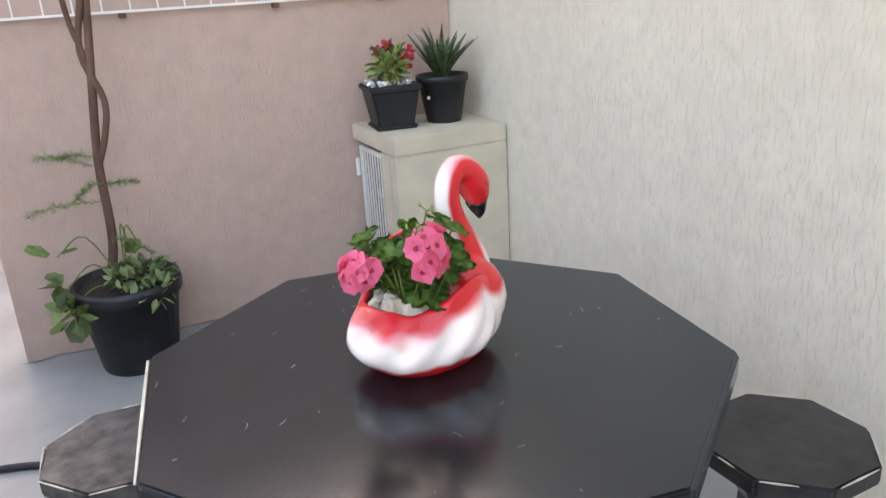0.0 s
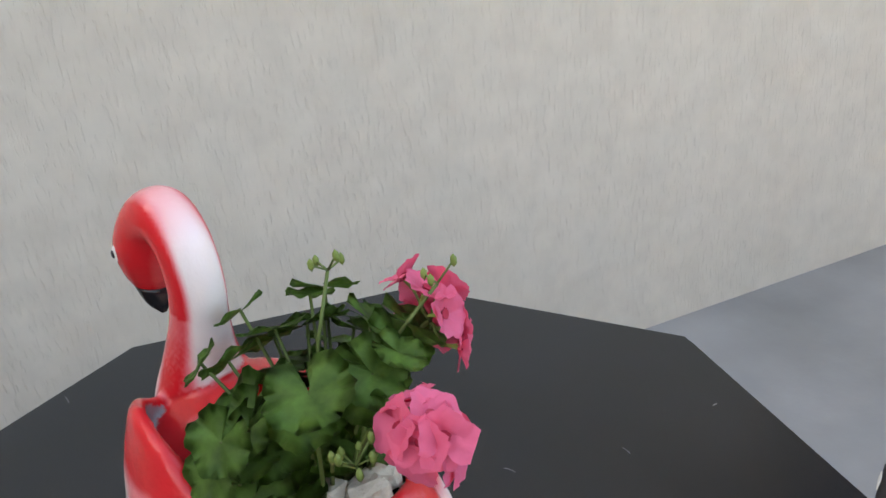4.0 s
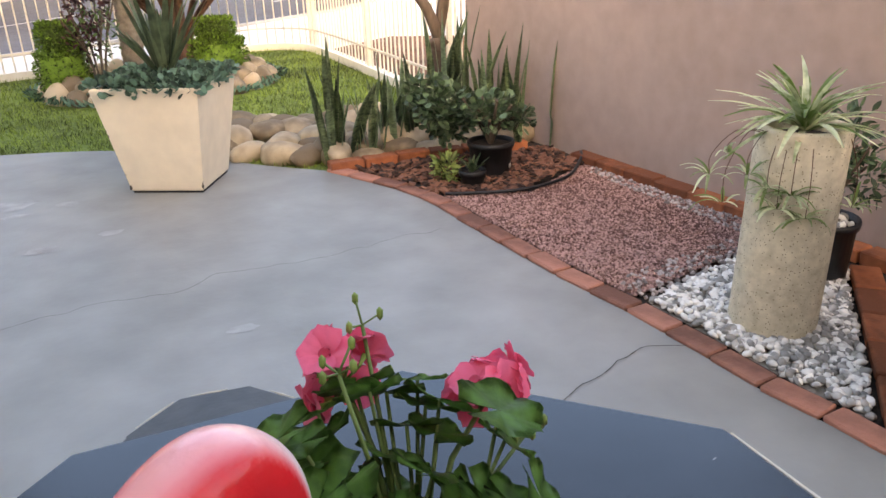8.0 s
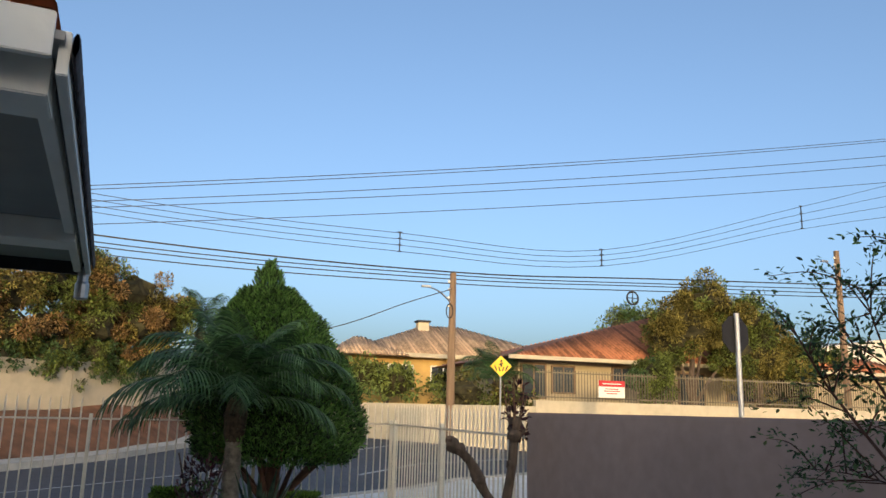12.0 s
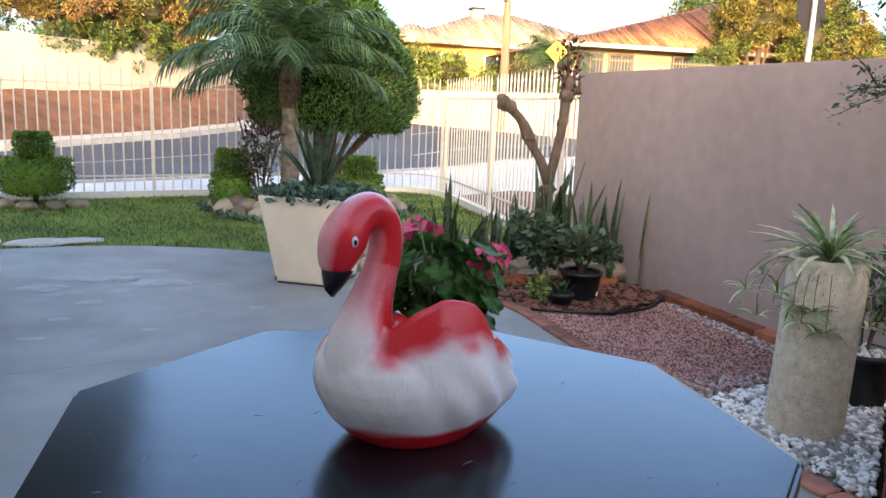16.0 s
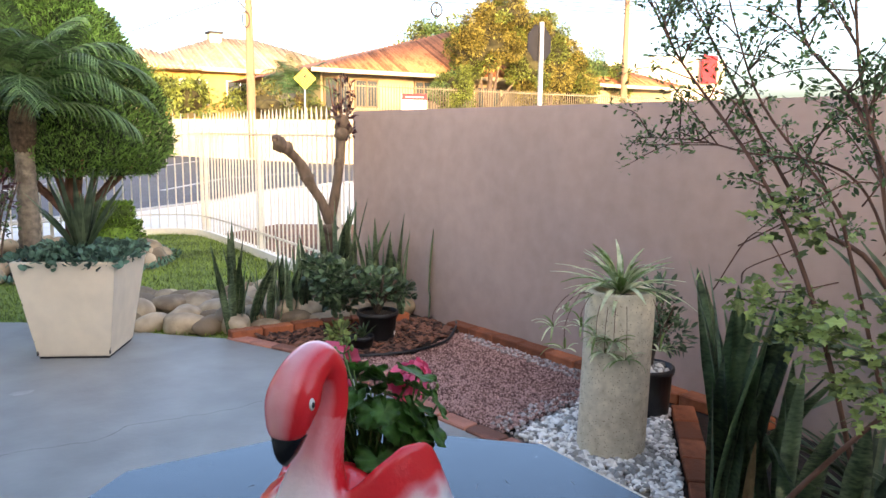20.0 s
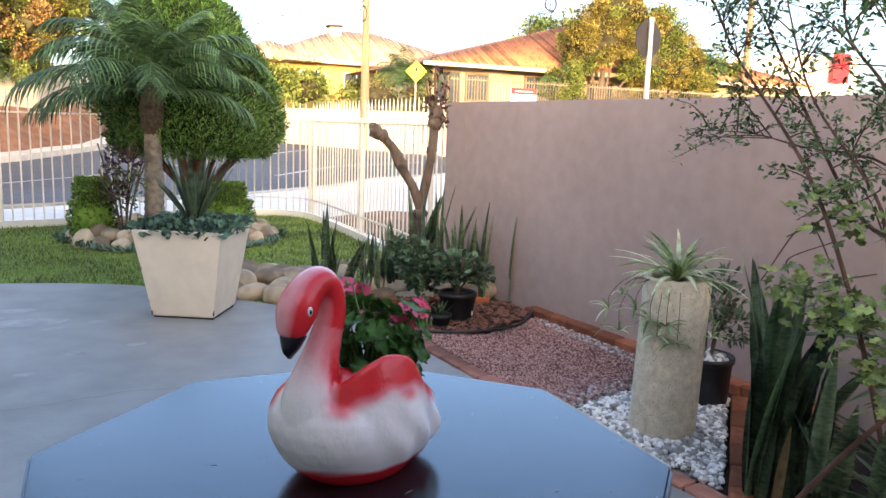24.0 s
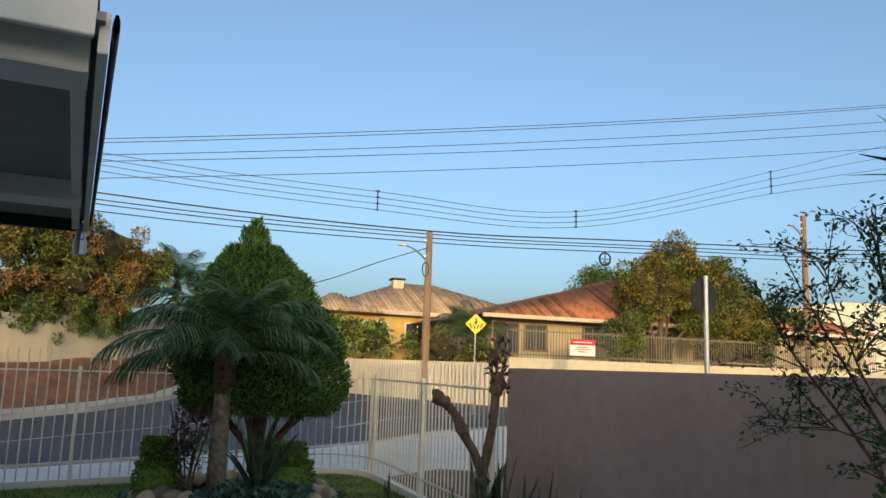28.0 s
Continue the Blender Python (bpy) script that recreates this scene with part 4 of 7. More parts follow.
# ---- corner cabinet with grille door ----
def cabinet():
    W_, D_, H_ = 0.53, 0.50, 0.80
    c = tagged(empty("gas_cabinet", HOUSE @ Matrix.Translation((-W_ / 2, -D_ / 2, 0))), "beige rendered masonry cabinet in the corner with a white barred door", "cabinet")
    m_cab = mat("yellowed_render", (0.60, 0.525, 0.40), 0.85, 0.08, 9, 0.25, 120, big=1.5)
    m = Matrix.Translation
    part("slab", box(W_ - 0.004, D_ - 0.004, 0.075, 0.006, m((-0.002, -0.002, H_ - 0.075))), m_cab, c)
    part("front_wall", box(W_ - 0.004, 0.06, H_ - 0.075, 0.004, m((-0.002, -D_ / 2 + 0.03, 0))), m_cab, c)
    part("side_pier", box(0.06, 0.10, H_ - 0.075, 0.004, m((-W_ / 2 + 0.03, -D_ / 2 + 0.11, 0))), m_cab, c)
    # near-black block stands in for the shade behind the door bars
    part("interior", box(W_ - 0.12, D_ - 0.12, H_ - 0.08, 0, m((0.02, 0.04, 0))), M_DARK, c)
    d = part("door", box(0.02, 0.02, 0.67, 0.002, m((-W_ / 2 + 0.03, D_ / 2 - 0.03, 0.03))), M_WHITE, c, "white steel barred door")
    for y in (-0.085,):
        part("frame", box(0.02, 0.02, 0.67, 0.002, m((-W_ / 2 + 0.03, y, 0.03))), M_WHITE, d)
    for z in (0.03, 0.68):
        part("frame", box(0.02, 0.31, 0.02, 0.002, m((-W_ / 2 + 0.03, 0.0675, z))), M_WHITE, d)
    for k in range(9):
        part("bar", box(0.004, 0.011, 0.65, 0, m((-W_ / 2 + 0.022, -0.055 + k * 0.031, 0.04))), M_WHITE, d)
    for z in (0.12, 0.56):
        part("hinge", lathe([(0.010, z), (0.010, z + 0.08)], 8, m=m((-W_ / 2 + 0.008, D_ / 2 - 0.02, 0))), M_WHITE if z > 0.3 else mat("rusty_steel", (0.17, 0.05, 0.03), 0.9, 0.4, 60, 0.4), d)
    part("latch", box(0.03, 0.045, 0.03, 0.004, m((-W_ / 2 + 0.012, -0.06, 0.28))), M_METAL, d, "grey steel latch with padlock")
    part("knob", lathe([(0.012, 0), (0.02, 0.006), (0.02, 0.02), (0.006, 0.03)], 12, m=m((-W_ / 2 + 0.06, 0.06, 0.5)) @ Matrix.Rotation(radians(-90), 4, "Y")), M_METAL, d)


cabinet()


def round_pot(name, x, y, z, r, h, label, taper=0.75, rimh=0.03, sides=28, material=None):
    p = tagged(empty(name, Matrix.Translation((x, y, z))), label, "plant pot")
    lo = r * taper
    prof = [(lo * 0.97, 0), (lo, 0.01), (r * 0.93, h - rimh), (r, h - rimh), (r * 1.02, h - rimh * 0.4), (r, h), (r * 0.93, h), (r * 0.9, h - 0.03), (r * 0.88, h - 0.035)]
    part("pot_body", lathe(prof, sides), material or M_BLACK_PLASTIC, p, "", True)
    part("soil", lathe([(0, h - 0.022), (r * 0.5, h - 0.018), (r * 0.92, h - 0.024)], 20, cap=False), M_SOIL, p)
    return p


# pots on the cabinet
def square_pot():
    p = tagged(empty("square_pot", HOUSE @ Matrix.Translation((-0.415, -0.22, 0.80)) @ Matrix.Rotation(radians(-8), 4, "Z") @ Matrix.Scale(1.3, 4)), "square black plastic pot with white gravel on the cabinet", "plant pot")
    part("pot_body", box(0.12, 0.12, 0.13, 0.008, None, None, 1.35), M_BLACK_PLASTIC, p)
    part("rim", box(0.176, 0.176, 0.02, 0.005, Matrix.Translation((0, 0, 0.125))), M_BLACK_PLASTIC, p)
    part("saucer", box(0.14, 0.14, 0.014, 0.004), M_BLACK_PLASTIC, p)
    rg = random.Random(5)
    peb = mesh_data(blob(1, 1, 0.2, (1, 0.8, 0.6), 2))
    scatter("gravel", peb, [rnd_pose(rg.uniform(-.075, .075), rg.uniform(-.075, .075), 0.147, rg.uniform(.008, .014), rg) for _ in range(70)], M_PEBBLE, p, True)
    q = tagged(empty("flowering_plant", p.matrix_world @ Matrix.Translation((0, 0, 0.14))), "small leafy plant with red flowers in the square pot", "plant")
    scatter("leaves", LEAF, cloud([(0, 0, 0.055, 0.055, 0.055, 0.055), (0.02, 0.01, 0.09, 0.04, 0.04, 0.04)], 150, 0.042, rg, 0.3), M_LIGHTLEAF, q)
    st = bmesh.new()
    for k in range(6):
        tube([(0, 0, 0), (rg.uniform(-.03, .03), rg.uniform(-.03, .03), 0.09)], 0.0025, 5, st)
    part("stems", st, M_STEM, q)
    fm = mat("red_petal", (0.6, 0.03, 0.05), 0.5, 0.2, 60, 0, isl=0.4)
    for fx, fy, fz in ((0.0, 0.0, 0.125), (0.075, -0.01, 0.10), (0.06, -0.03, 0.075), (-0.04, 0.02, 0.11)):
        scatter("flower", ROUND, cloud([(fx, fy, fz, 0.015, 0.015, 0.011)], 16, 0.017, rg, 0.2), fm, q)


square_pot()
ap = round_pot("round_pot", *hp(-0.175, -0.245), 0.80, 0.115, 0.205, "round black plastic pot on the cabinet", 0.68)
part("sticker", lathe([(0.0, 0), (0.008, 0.0), (0.008, 0.002)], 12, m=Matrix.Rotation(radians(215), 4, "Z") @ Matrix.Translation((0.1, 0, 0.115)) @ Matrix.Rotation(radians(84), 4, "Y"), cap=False), M_WHITE, ap, "small white sticker")
strap_plant("aloe_plant", "dark green spiky aloe in the round pot", "plant", Matrix.Translation((*hp(-0.175, -0.245), 0.985)),
            [(rng.uniform(0, 360), rng.uniform(3, 42), rng.uniform(0.14, 0.25), 0.026, rng.uniform(0, 0.4)) for _ in range(34)], M_SANS)

# ---- potted tree by the pink wall ----
def potted_tree():
    x, y = -0.735, 1.84
    round_pot("large_pot", x, y, 0, 0.205, 0.36, "large round black plastic pot with a wide rim", 0.72, 0.06)
    t = tagged(empty("potted_tree", Matrix.Translation((x - 0.03, y + 0.02, 0.33))), "thin twisted trunk with feathery fern fronds in the large pot", "tree")
    b = bmesh.new()
    tube(spline([(-0.03, 0, 0), (0.01, 0, 0.2), (0.015, 0.01, 0.5), (0.05, 0.01, 0.8), (0.085, 0.02, 1.1), (0.13, 0.03, 1.6)], 5), [0.019 - 0.006 * k / 25 for k in range(26)], 9, b)
    tube(spline([(0.015, 0.01, 0.48), (0.055, 0.0, 0.58), (0.08, 0.0, 0.72), (0.03, 0.01, 0.90), (0.08, 0.0, 1.15), (0.12, 0, 1.6)], 5), 0.012, 8, b)
    tube(spline([(0.05, 0.01, 0.85), (0.01, 0.0, 1.05), (0.0, 0, 1.5)], 5), 0.010, 8, b)
    part("trunk", b, M_BARK_RED, t, "", True)
    rg = random.Random(11)
    fr = []
    for (ax, az, ln, up) in ((200, 0.34, 0.26, 0.25), (170, 0.48, 0.2, 0.5), (15, 0.40, 0.14, 0.2), (230, 0.52, 0.16, 0.4), (330, 0.2, 0.18, -0.1), (250, 0.42, 0.18, 0.1)):
        a = radians(ax)
        for k in range(420):
            s = rg.random() ** 0.8
            p = (math.cos(a) * ln * s, math.sin(a) * ln * s, az + up * ln * s - 0.25 * ln * s * s)
            fr.append(leaf_pose(p, (math.cos(a) * 0.7 + rg.gauss(0, .8), math.sin(a) * 0.7 + rg.gauss(0, .8), rg.gauss(0, .6)), rg.uniform(0.016, 0.034), rg))
    thin = ([(0, 0, 0), (0.4, 0.035, 0), (1, 0, 0), (0.4, -0.035, 0)], [(0, 1, 2, 3)])
    scatter("fern_fronds", thin, fr, M_FERN, t)
    u = tagged(empty("leafy_underplanting", Matrix.Translation((x, y, 0.34))), "pale variegated leaves spilling over the rim of the large pot", "plant")
    scatter("leaves", LEAF, cloud([(0.09, -0.07, 0.05, 0.09, 0.08, 0.05), (0.13, -0.14, 0.0, 0.05, 0.05, 0.06), (-0.02, -0.08, 0.04, 0.05, 0.05, 0.04)], 190, 0.055, rg, 0.3), leaf_mat("grey_green_leaf", (0.16, 0.23, 0.10), 0.6), u)
    scatter("arrow_leaves", ROUND, cloud([(-0.19, -0.10, 0.06, 0.05, 0.05, 0.06), (-0.20, -0.12, -0.05, 0.06, 0.05, 0.04), (-0.22, -0.02, 0.16, 0.03, 0.03, 0.03), (0.03, 0.03, 0.17, 0.05, 0.05, 0.02)], 26, 0.085, rg, 0.2, droop=0.5), leaf_mat("variegated_leaf", (0.16, 0.26, 0.09), 0.5), u)
    st = bmesh.new()
    for q in ((-0.19, -0.10, 0.05), (-0.22, -0.02, 0.15), (0.03, 0.03, 0.17), (-0.2, -0.1, -0.04), (0.06, 0.04, 0.16)):
        tube(spline([(0, 0, -0.02), (q[0] * 0.5, q[1] * 0.5, q[2] + 0.06), q], 4), 0.003, 5, st)
    part("stems", st, M_STEM, u)


potted_tree()

# ---- white wire shelf on the pink wall ----
shelf = tagged(empty("wire_shelf", HOUSE @ Matrix.Translation((0, -0.02, 1.345))), "white welded wire shelf on the pink wall", "shelf")
for z, y in ((0.0, 0.0), (0.32, 0.0)):
    part("rail", box(2.02, 0.012, 0.010, 0.002, Matrix.Translation((-1.02, y - 0.008, z))), M_WHITE, shelf)
for k in range(20):
    part("wire", box(0.006, 0.006, 0.32, 0, Matrix.Translation((-0.06 - k * 0.102, -0.008, 0.005))), M_WHITE, shelf)
for u in (-0.35, -0.82, -1.42, -1.9):
    part("bracket", box(0.03, 0.025, 0.02, 0.003, Matrix.Translation((u, -0.006, -0.02))), M_BARK_RED, shelf, "rusty bracket")

# ---- brick edging ----
def brick_mesh(l, w, h, seed):
    b = box(l, w, h, 0.006, seg=1)
    for v in b.verts:
        v.co += Vector((noise.noise(v.co * 30 + Vector((seed, 0, 0))), noise.noise(v.co * 30 + Vector((0, seed, 0))), noise.noise(v.co * 25 + Vector((0, 0, seed))))) * 0.003
    return b


def edging(name, label, line, material, l=0.20, w=0.095, h=0.035, z=-0.005, s0=0.0, s1=1e9, wob=2.0):
    e = tagged(empty(name), label, "brick edging")
    rg = random.Random(len(line))
    meshes = []
    acc, tot, k = s0, 0.0, 0
    for p, q in zip(line, line[1:]):
        d = math.hypot(q[0] - p[0], q[1] - p[1])
        while acc + l / 2 < tot + d and acc < s1:
            f = (acc + l / 2 - tot) / d
            x, y = p[0] + (q[0] - p[0]) * f, p[1] + (q[1] - p[1]) * f
            a = math.atan2(q[1] - p[1], q[0] - p[0])
            m = Matrix.Translation((x, y, z + rg.uniform(-.003, .003))) @ Matrix.Rotation(a + radians(rg.uniform(-wob, wob)), 4, "Z")
            if k < 4:
                ob = part("brick", brick_mesh(l - 0.008, w, h, k * 3.7), material, e)
                ob.matrix_basis = m
                meshes.append(ob.data)
            else:
                share("brick", meshes[rg.randrange(4)], e, m)
            k += 1
            acc += l
        tot += d
    return e


EDGE_IN = [(x - 0.045, y + 0.0) for x, y in BRICK_LINE]
edging("brick_edging", "weathered flush brick edging between the patio and the gravel bed", EDGE_IN, M_BRICK_DULL, h=0.022)
edging("brick_kerb", "orange clay bricks laid along the foot of the garden wall", [(wall_x(y) + 0.055, y) for y in (-1.15, -2.0, -2.6, -3.5)], M_BRICK, 0.235, 0.105, 0.06)
edging("brick_border", "row of orange bricks behind the bark mulch", [(-1.04, -4.0), (-1.6, -3.99), (-2.42, -3.86)], M_BRICK, 0.215, 0.10, 0.06)
edging("brick_divider", "reddish bricks between the white pebbles and the planting bed", [(-1.62, -0.62), (-2.5, -1.5)], M_BRICK, 0.215, 0.11, 0.035)

# ---- gravel, pebbles, mulch ----
GR = random.Random(21)
inner = [(x - 0.11, y) for x, y in BRICK_LINE]
red_poly = [p for p in inner if -3.3 < p[1] < -1.72] + [(-2.40, -1.95), (-2.57, -1.9), (-2.47, -3.38), (-1.9, -3.05)]
white_poly = [p for p in inner if -1.72 <= p[1] < -0.75] + [(-1.66, -0.78), (-2.46, -1.56), (-2.58, -1.86), (-2.1, -1.84)]
mulch_poly = [(-1.18, -3.92), (-1.42, -3.28), (-1.8, -3.08), (-2.42, -3.36), (-2.43, -3.78), (-1.6, -3.9)]
sheet("gravel_base", red_poly, 0.003, M_GRAVEL_BED, "reddish gravel dust under the stones")
chipm = bmesh.new()
bmesh.ops.create_cube(chipm, size=1.6)
for v in chipm.verts:
    v.co += Vector((noise.noise(v.co * 3 + Vector((5, 0, 0))), noise.noise(v.co * 3), noise.noise(v.co * 3 + Vector((0, 9, 0))))) * 0.6
CHIP = mesh_data(chipm)
tagged(scatter("red_gravel", CHIP, [rnd_pose(x, y, 0.006, (lambda s: (s, s * 0.8, s * 0.6))(GR.uniform(.0042, .0078)), GR) for x, y in fill_points(red_poly, 21000, GR)], M_GRAVEL), "fine reddish gravel in the bed", "gravel", kind="stuff")
tagged(scatter("pale_gravel", CHIP, [rnd_pose(x, y, 0.012, GR.uniform(.005, .009), GR) for x, y in fill_points([(-2.57, -1.9), (-2.47, -3.3), (-2.34, -3.2), (-2.42, -2.0)], 420, GR) + fill_points([(-1.6, -1.72), (-2.5, -1.86), (-2.45, -2.05), (-1.62, -1.92)], 250, GR)], mat("grey_gravel", (0.34, 0.28, 0.27), 0.8, 0.2, 20, 0.2, 90, isl=0.9, col2=(0.52, 0.46, 0.44))), "pale grey gravel mixed into the red gravel", "gravel", kind="stuff")
peb = mesh_data(blob(1, 2, 0.35, (1, 0.75, 0.6), 4))
sheet("pebble_base", white_poly, 0.002, mat("grey_grit", (0.25, 0.23, 0.2), 0.95, 0.3, 60, 0.5, 120), "grey grit under the pebbles")
tagged(scatter("white_pebbles", peb, [rnd_pose(x, y, 0.010 + GR.uniform(0, .016), GR.uniform(.010, .020), GR, 0.6) for x, y in fill_points(white_poly, 2300, GR)], M_PEBBLE, None, True), "loose white pebbles round the concrete pipe", "pebbles", kind="stuff")
sheet("mulch_base", mulch_poly, 0.004, M_SOIL, "dark soil under the bark")
tagged(scatter("bark_mulch", CHIP, [rnd_pose(x, y, 0.018, (lambda s: (s * 1.6, s, s * 0.35))(GR.uniform(.012, .026)), GR, 0.5) for x, y in fill_points(mulch_poly, 900, GR)], M_MULCH), "reddish bark mulch", "mulch", kind="stuff")
hose = bmesh.new()
tube(spline([(-1.45, -3.2, 0.02), (-1.8, -3.05, 0.03), (-2.15, -3.12, 0.03), (-2.40, -3.36, 0.04), (-2.47, -3.46, 0.05)], 6), 0.009, 8, hose)
tagged(obj("garden_hose", hose, M_BLACK_PLASTIC, None, "", True), "dark flexible edging strip round the mulch", "edging")

# ---- lawn ----
LR = random.Random(31)
gb = ([(-0.003, 0, 0), (0.003, 0, 0), (0.0045, 0.006, 0.016), (0.0015, 0.014, 0.030)], [(0, 1, 2, 3)])
gp = []
for x, y in fill_points([(x, y) for x, y in lawn_pts if x < 5.2] + [(5.2, -5)], 46000, LR):
    if math.hypot((x + 0.42), (y + 7.75)) < 1.15:
        continue
    gp.append(rnd_pose(x, y, -0.016, LR.uniform(0.7, 1.35), LR, 0.55))
tagged(scatter("grass", gb, gp, M_GRASS), "short green mown grass", "grass", kind="stuff")

# ---- rocks ----
def rock(x, y, r, sq, seed, label, group, z=0.0, turn=0.0):
    ob = obj("rock", blob(r, 3, 0.28, sq, seed, freq=0.9), M_ROCK, None, "", True)
    ob.matrix_world = Matrix.Translation((x, y, z + r * sq[2] * 0.75)) @ Matrix.Rotation(turn, 4, "Z")
    tagged(ob, label, "rock", group)


RR = random.Random(9)
i = 0
for row in range(7):
    for col_ in range(11):
        t, s = col_ / 10 + RR.uniform(-.03, .03), row / 6
        x, y = -0.50 - 1.75 * t + RR.uniform(-.05, .05), -4.60 + 0.42 * min(1, t * 2.2) - 0.95 * s + 0.1 * t + RR.uniform(-.06, .06)
        if x > -0.50 - 0.9 * (1 - s) and s > 0.6 and t < 0.1:
            continue
        rock(x, y, RR.uniform(0.085, 0.145), (RR.uniform(1.1, 1.4), RR.uniform(0.7, 0.95), RR.uniform(0.55, 0.75)), i, "smooth tan river rock edging the lawn", "rocks by the lawn", -0.03 + 0.05 * (row % 2), RR.uniform(0, 3))
        i += 1
for i in range(26):
    a = 2 * math.pi * i / 26
    rock(-0.42 + 1.02 * math.cos(a), -7.75 + 0.98 * math.sin(a), RR.uniform(0.09, 0.13), (1.0, 0.8, 0.85), 40 + i, "smooth tan river rock ringing the tree bed", "rocks round the tree bed", -0.03, RR.uniform(0, 3))
for i in range(30):
    a = 2 * math.pi * (i + 0.5) / 30
    rock(-0.42 + 0.90 * math.cos(a), -7.75 + 0.86 * math.sin(a), RR.uniform(0.08, 0.12), (1.1, 0.8, 0.9), 110 + i, "smooth tan river rock ringing the tree bed", "rocks round the tree bed", 0.035, RR.uniform(0, 3))
for i, (x, y) in enumerate(((2.75, -7.9), (2.5, -7.75), (2.25, -7.8), (2.05, -7.95), (2.9, -8.1))):
    rock(x, y, 0.10, (1.2, 0.8, 0.6), 80 + i, "smooth tan river rock round the clipped bush", "rocks round the bush", -0.03, RR.uniform(0, 3))
sheet("tree_bed", [(-0.42 + 1.0 * math.cos(k * 0.3), -7.75 + 0.96 * math.sin(k * 0.3)) for k in range(21)], 0.01, M_SOIL, "dark soil of the round tree bed")
tagged(scatter("bed_edging_plants", LEAF, [leaf_pose((-0.42 + RR.uniform(1.08, 1.2) * math.cos(a), -7.75 + RR.uniform(1.06, 1.16) * math.sin(a), RR.uniform(0, .05)), (math.cos(a * 7), math.sin(a * 5), 0.8), 0.06, RR) for a in [RR.uniform(0, 6.283) for _ in range(900)]], M_IVY), "dark low plants edging the tree bed", "groundcover", kind="stuff")
for i, (x, y, r) in enumerate(((1.9, -5.72, 0.22), (1.62, -5.8, 0.17))):
    st = obj("stepping_stone", blob(r, 3, 0.3, (1.2, 0.7, 0.12), 90 + i), mat("pale_flagstone", (0.6, 0.57, 0.5), 0.85, 0.1, 8, 0.2), None, "", True)
    st.matrix_world = Matrix.Translation((x, y, 0.0)) @ Matrix.Rotation(0.3, 4, "Z")
    tagged(st, "pale flat stepping stone in the lawn", "stone", "stepping stones")

# ---- sansevierias ----
def sans(x, y, n, hmin, hmax, w, spread, label, lean=14, z=0.0):
    lv = []
    p = tagged(empty("snake_plant", Matrix.Translation((x, y, z))), label, "plant")
    for _ in range(n):
        ln = rng.uniform(hmin, hmax)
        wd = w * rng.uniform(0.8, 1.2)
        th = radians(rng.gauss(0, lean))
        pts = [(ln * t * math.sin(th * (0.6 + 0.7 * t)), 0, ln * t * math.cos(th)) for t in (0, .25, .5, .75, 1)]
        b = blade(pts, [wd * 0.5, wd * 0.85, wd, wd * 0.95, wd * 0.6, 0.003], 0.13, 4, rng.uniform(-0.9, 0.9))
        b.transform(Matrix.Translation((rng.uniform(-spread, spread), rng.uniform(-spread, spread), 0)) @ Matrix.Rotation(rng.uniform(0, 6.28), 4, "Z"))
        part("leaf", b, M_SANS, p, "", True)
    return p


for x, y, n, h0, h1 in ((-1.12, -4.16, 6, 0.45, 0.78), (-1.24, -4.2, 7, 0.4, 0.66), (-1.35, -4.22, 7, 0.35, 0.6), (-1.48, -4.2, 8, 0.4, 0.7), (-1.62, -4.2, 8, 0.4, 0.68), (-1.78, -4.2, 6, 0.4, 0.65), (-1.92, -4.36, 7, 0.6, 0.88), (-2.06, -4.3, 7, 0.6, 0.92), (-2.2, -4.22, 6, 0.5, 0.84), (-2.34, -4.1, 6, 0.5, 0.78)):
    sans(x, y, n, h0, h1, 0.055, 0.07, "upright dark green snake plant behind the brick border", 10)
strap_plant("snake_plant", "single upright snake plant leaf by the wall", "plant", Matrix.Translation((-2.44, -3.80, -0.01)), [(160, 2, 0.73, 0.062, 0.06)], M_SANS)
strap_plant("snake_plant", "pair of upright snake plant leaves by the wall", "plant", Matrix.Translation((-2.26, -3.86, -0.01)), [(120, 3, 0.70, 0.060, 0.05), (20, 5, 0.52, 0.055, 0.10)], M_SANS)
sans(-1.78, -0.70, 13, 0.50, 0.86, 0.085, 0.06, "large banded snake plant in the bed beside the bricks", 10)
sans(-1.92, -0.78, 12, 0.55, 0.92, 0.085, 0.06, "large banded snake plant in the bed beside the bricks", 12)
sans(-1.80, -0.52, 9, 0.45, 0.72, 0.075, 0.06, "large banded snake plant in the bed beside the bricks", 22)
sans(-1.86, -0.34, 7, 0.35, 0.6, 0.075, 0.07, "low snake plant leaves spreading over the bed", 38)
dry = strap_plant("dry_leaf", "single dry brown leaf among the snake plants", "leaf", Matrix.Translation((-1.70, -0.58, 0.0)), [(200, 6, 0.34, 0.035, 0.2)], mat("dry_leaf", (0.35, 0.22, 0.10), 0.8, 0.3, 30, 0.3))

# jade plant and pots in the mulch
jp = round_pot("black_pot", -1.86, -3.47, 0.0, 0.135, 0.20, "black plastic pot standing in the mulch", 0.8)
part("sticker", box(0.025, 0.002, 0.025, 0, Matrix.Rotation(radians(38), 4, "Z") @ Matrix.Translation((0.0, 0.118, 0.05))), M_WHITE, jp, "white label")
jd = tagged(empty("jade_plant", Matrix.Translation((-1.86, -3.47, 0.17))), "bushy jade plant with thick dull green leaves", "plant")
JR = random.Random(4)
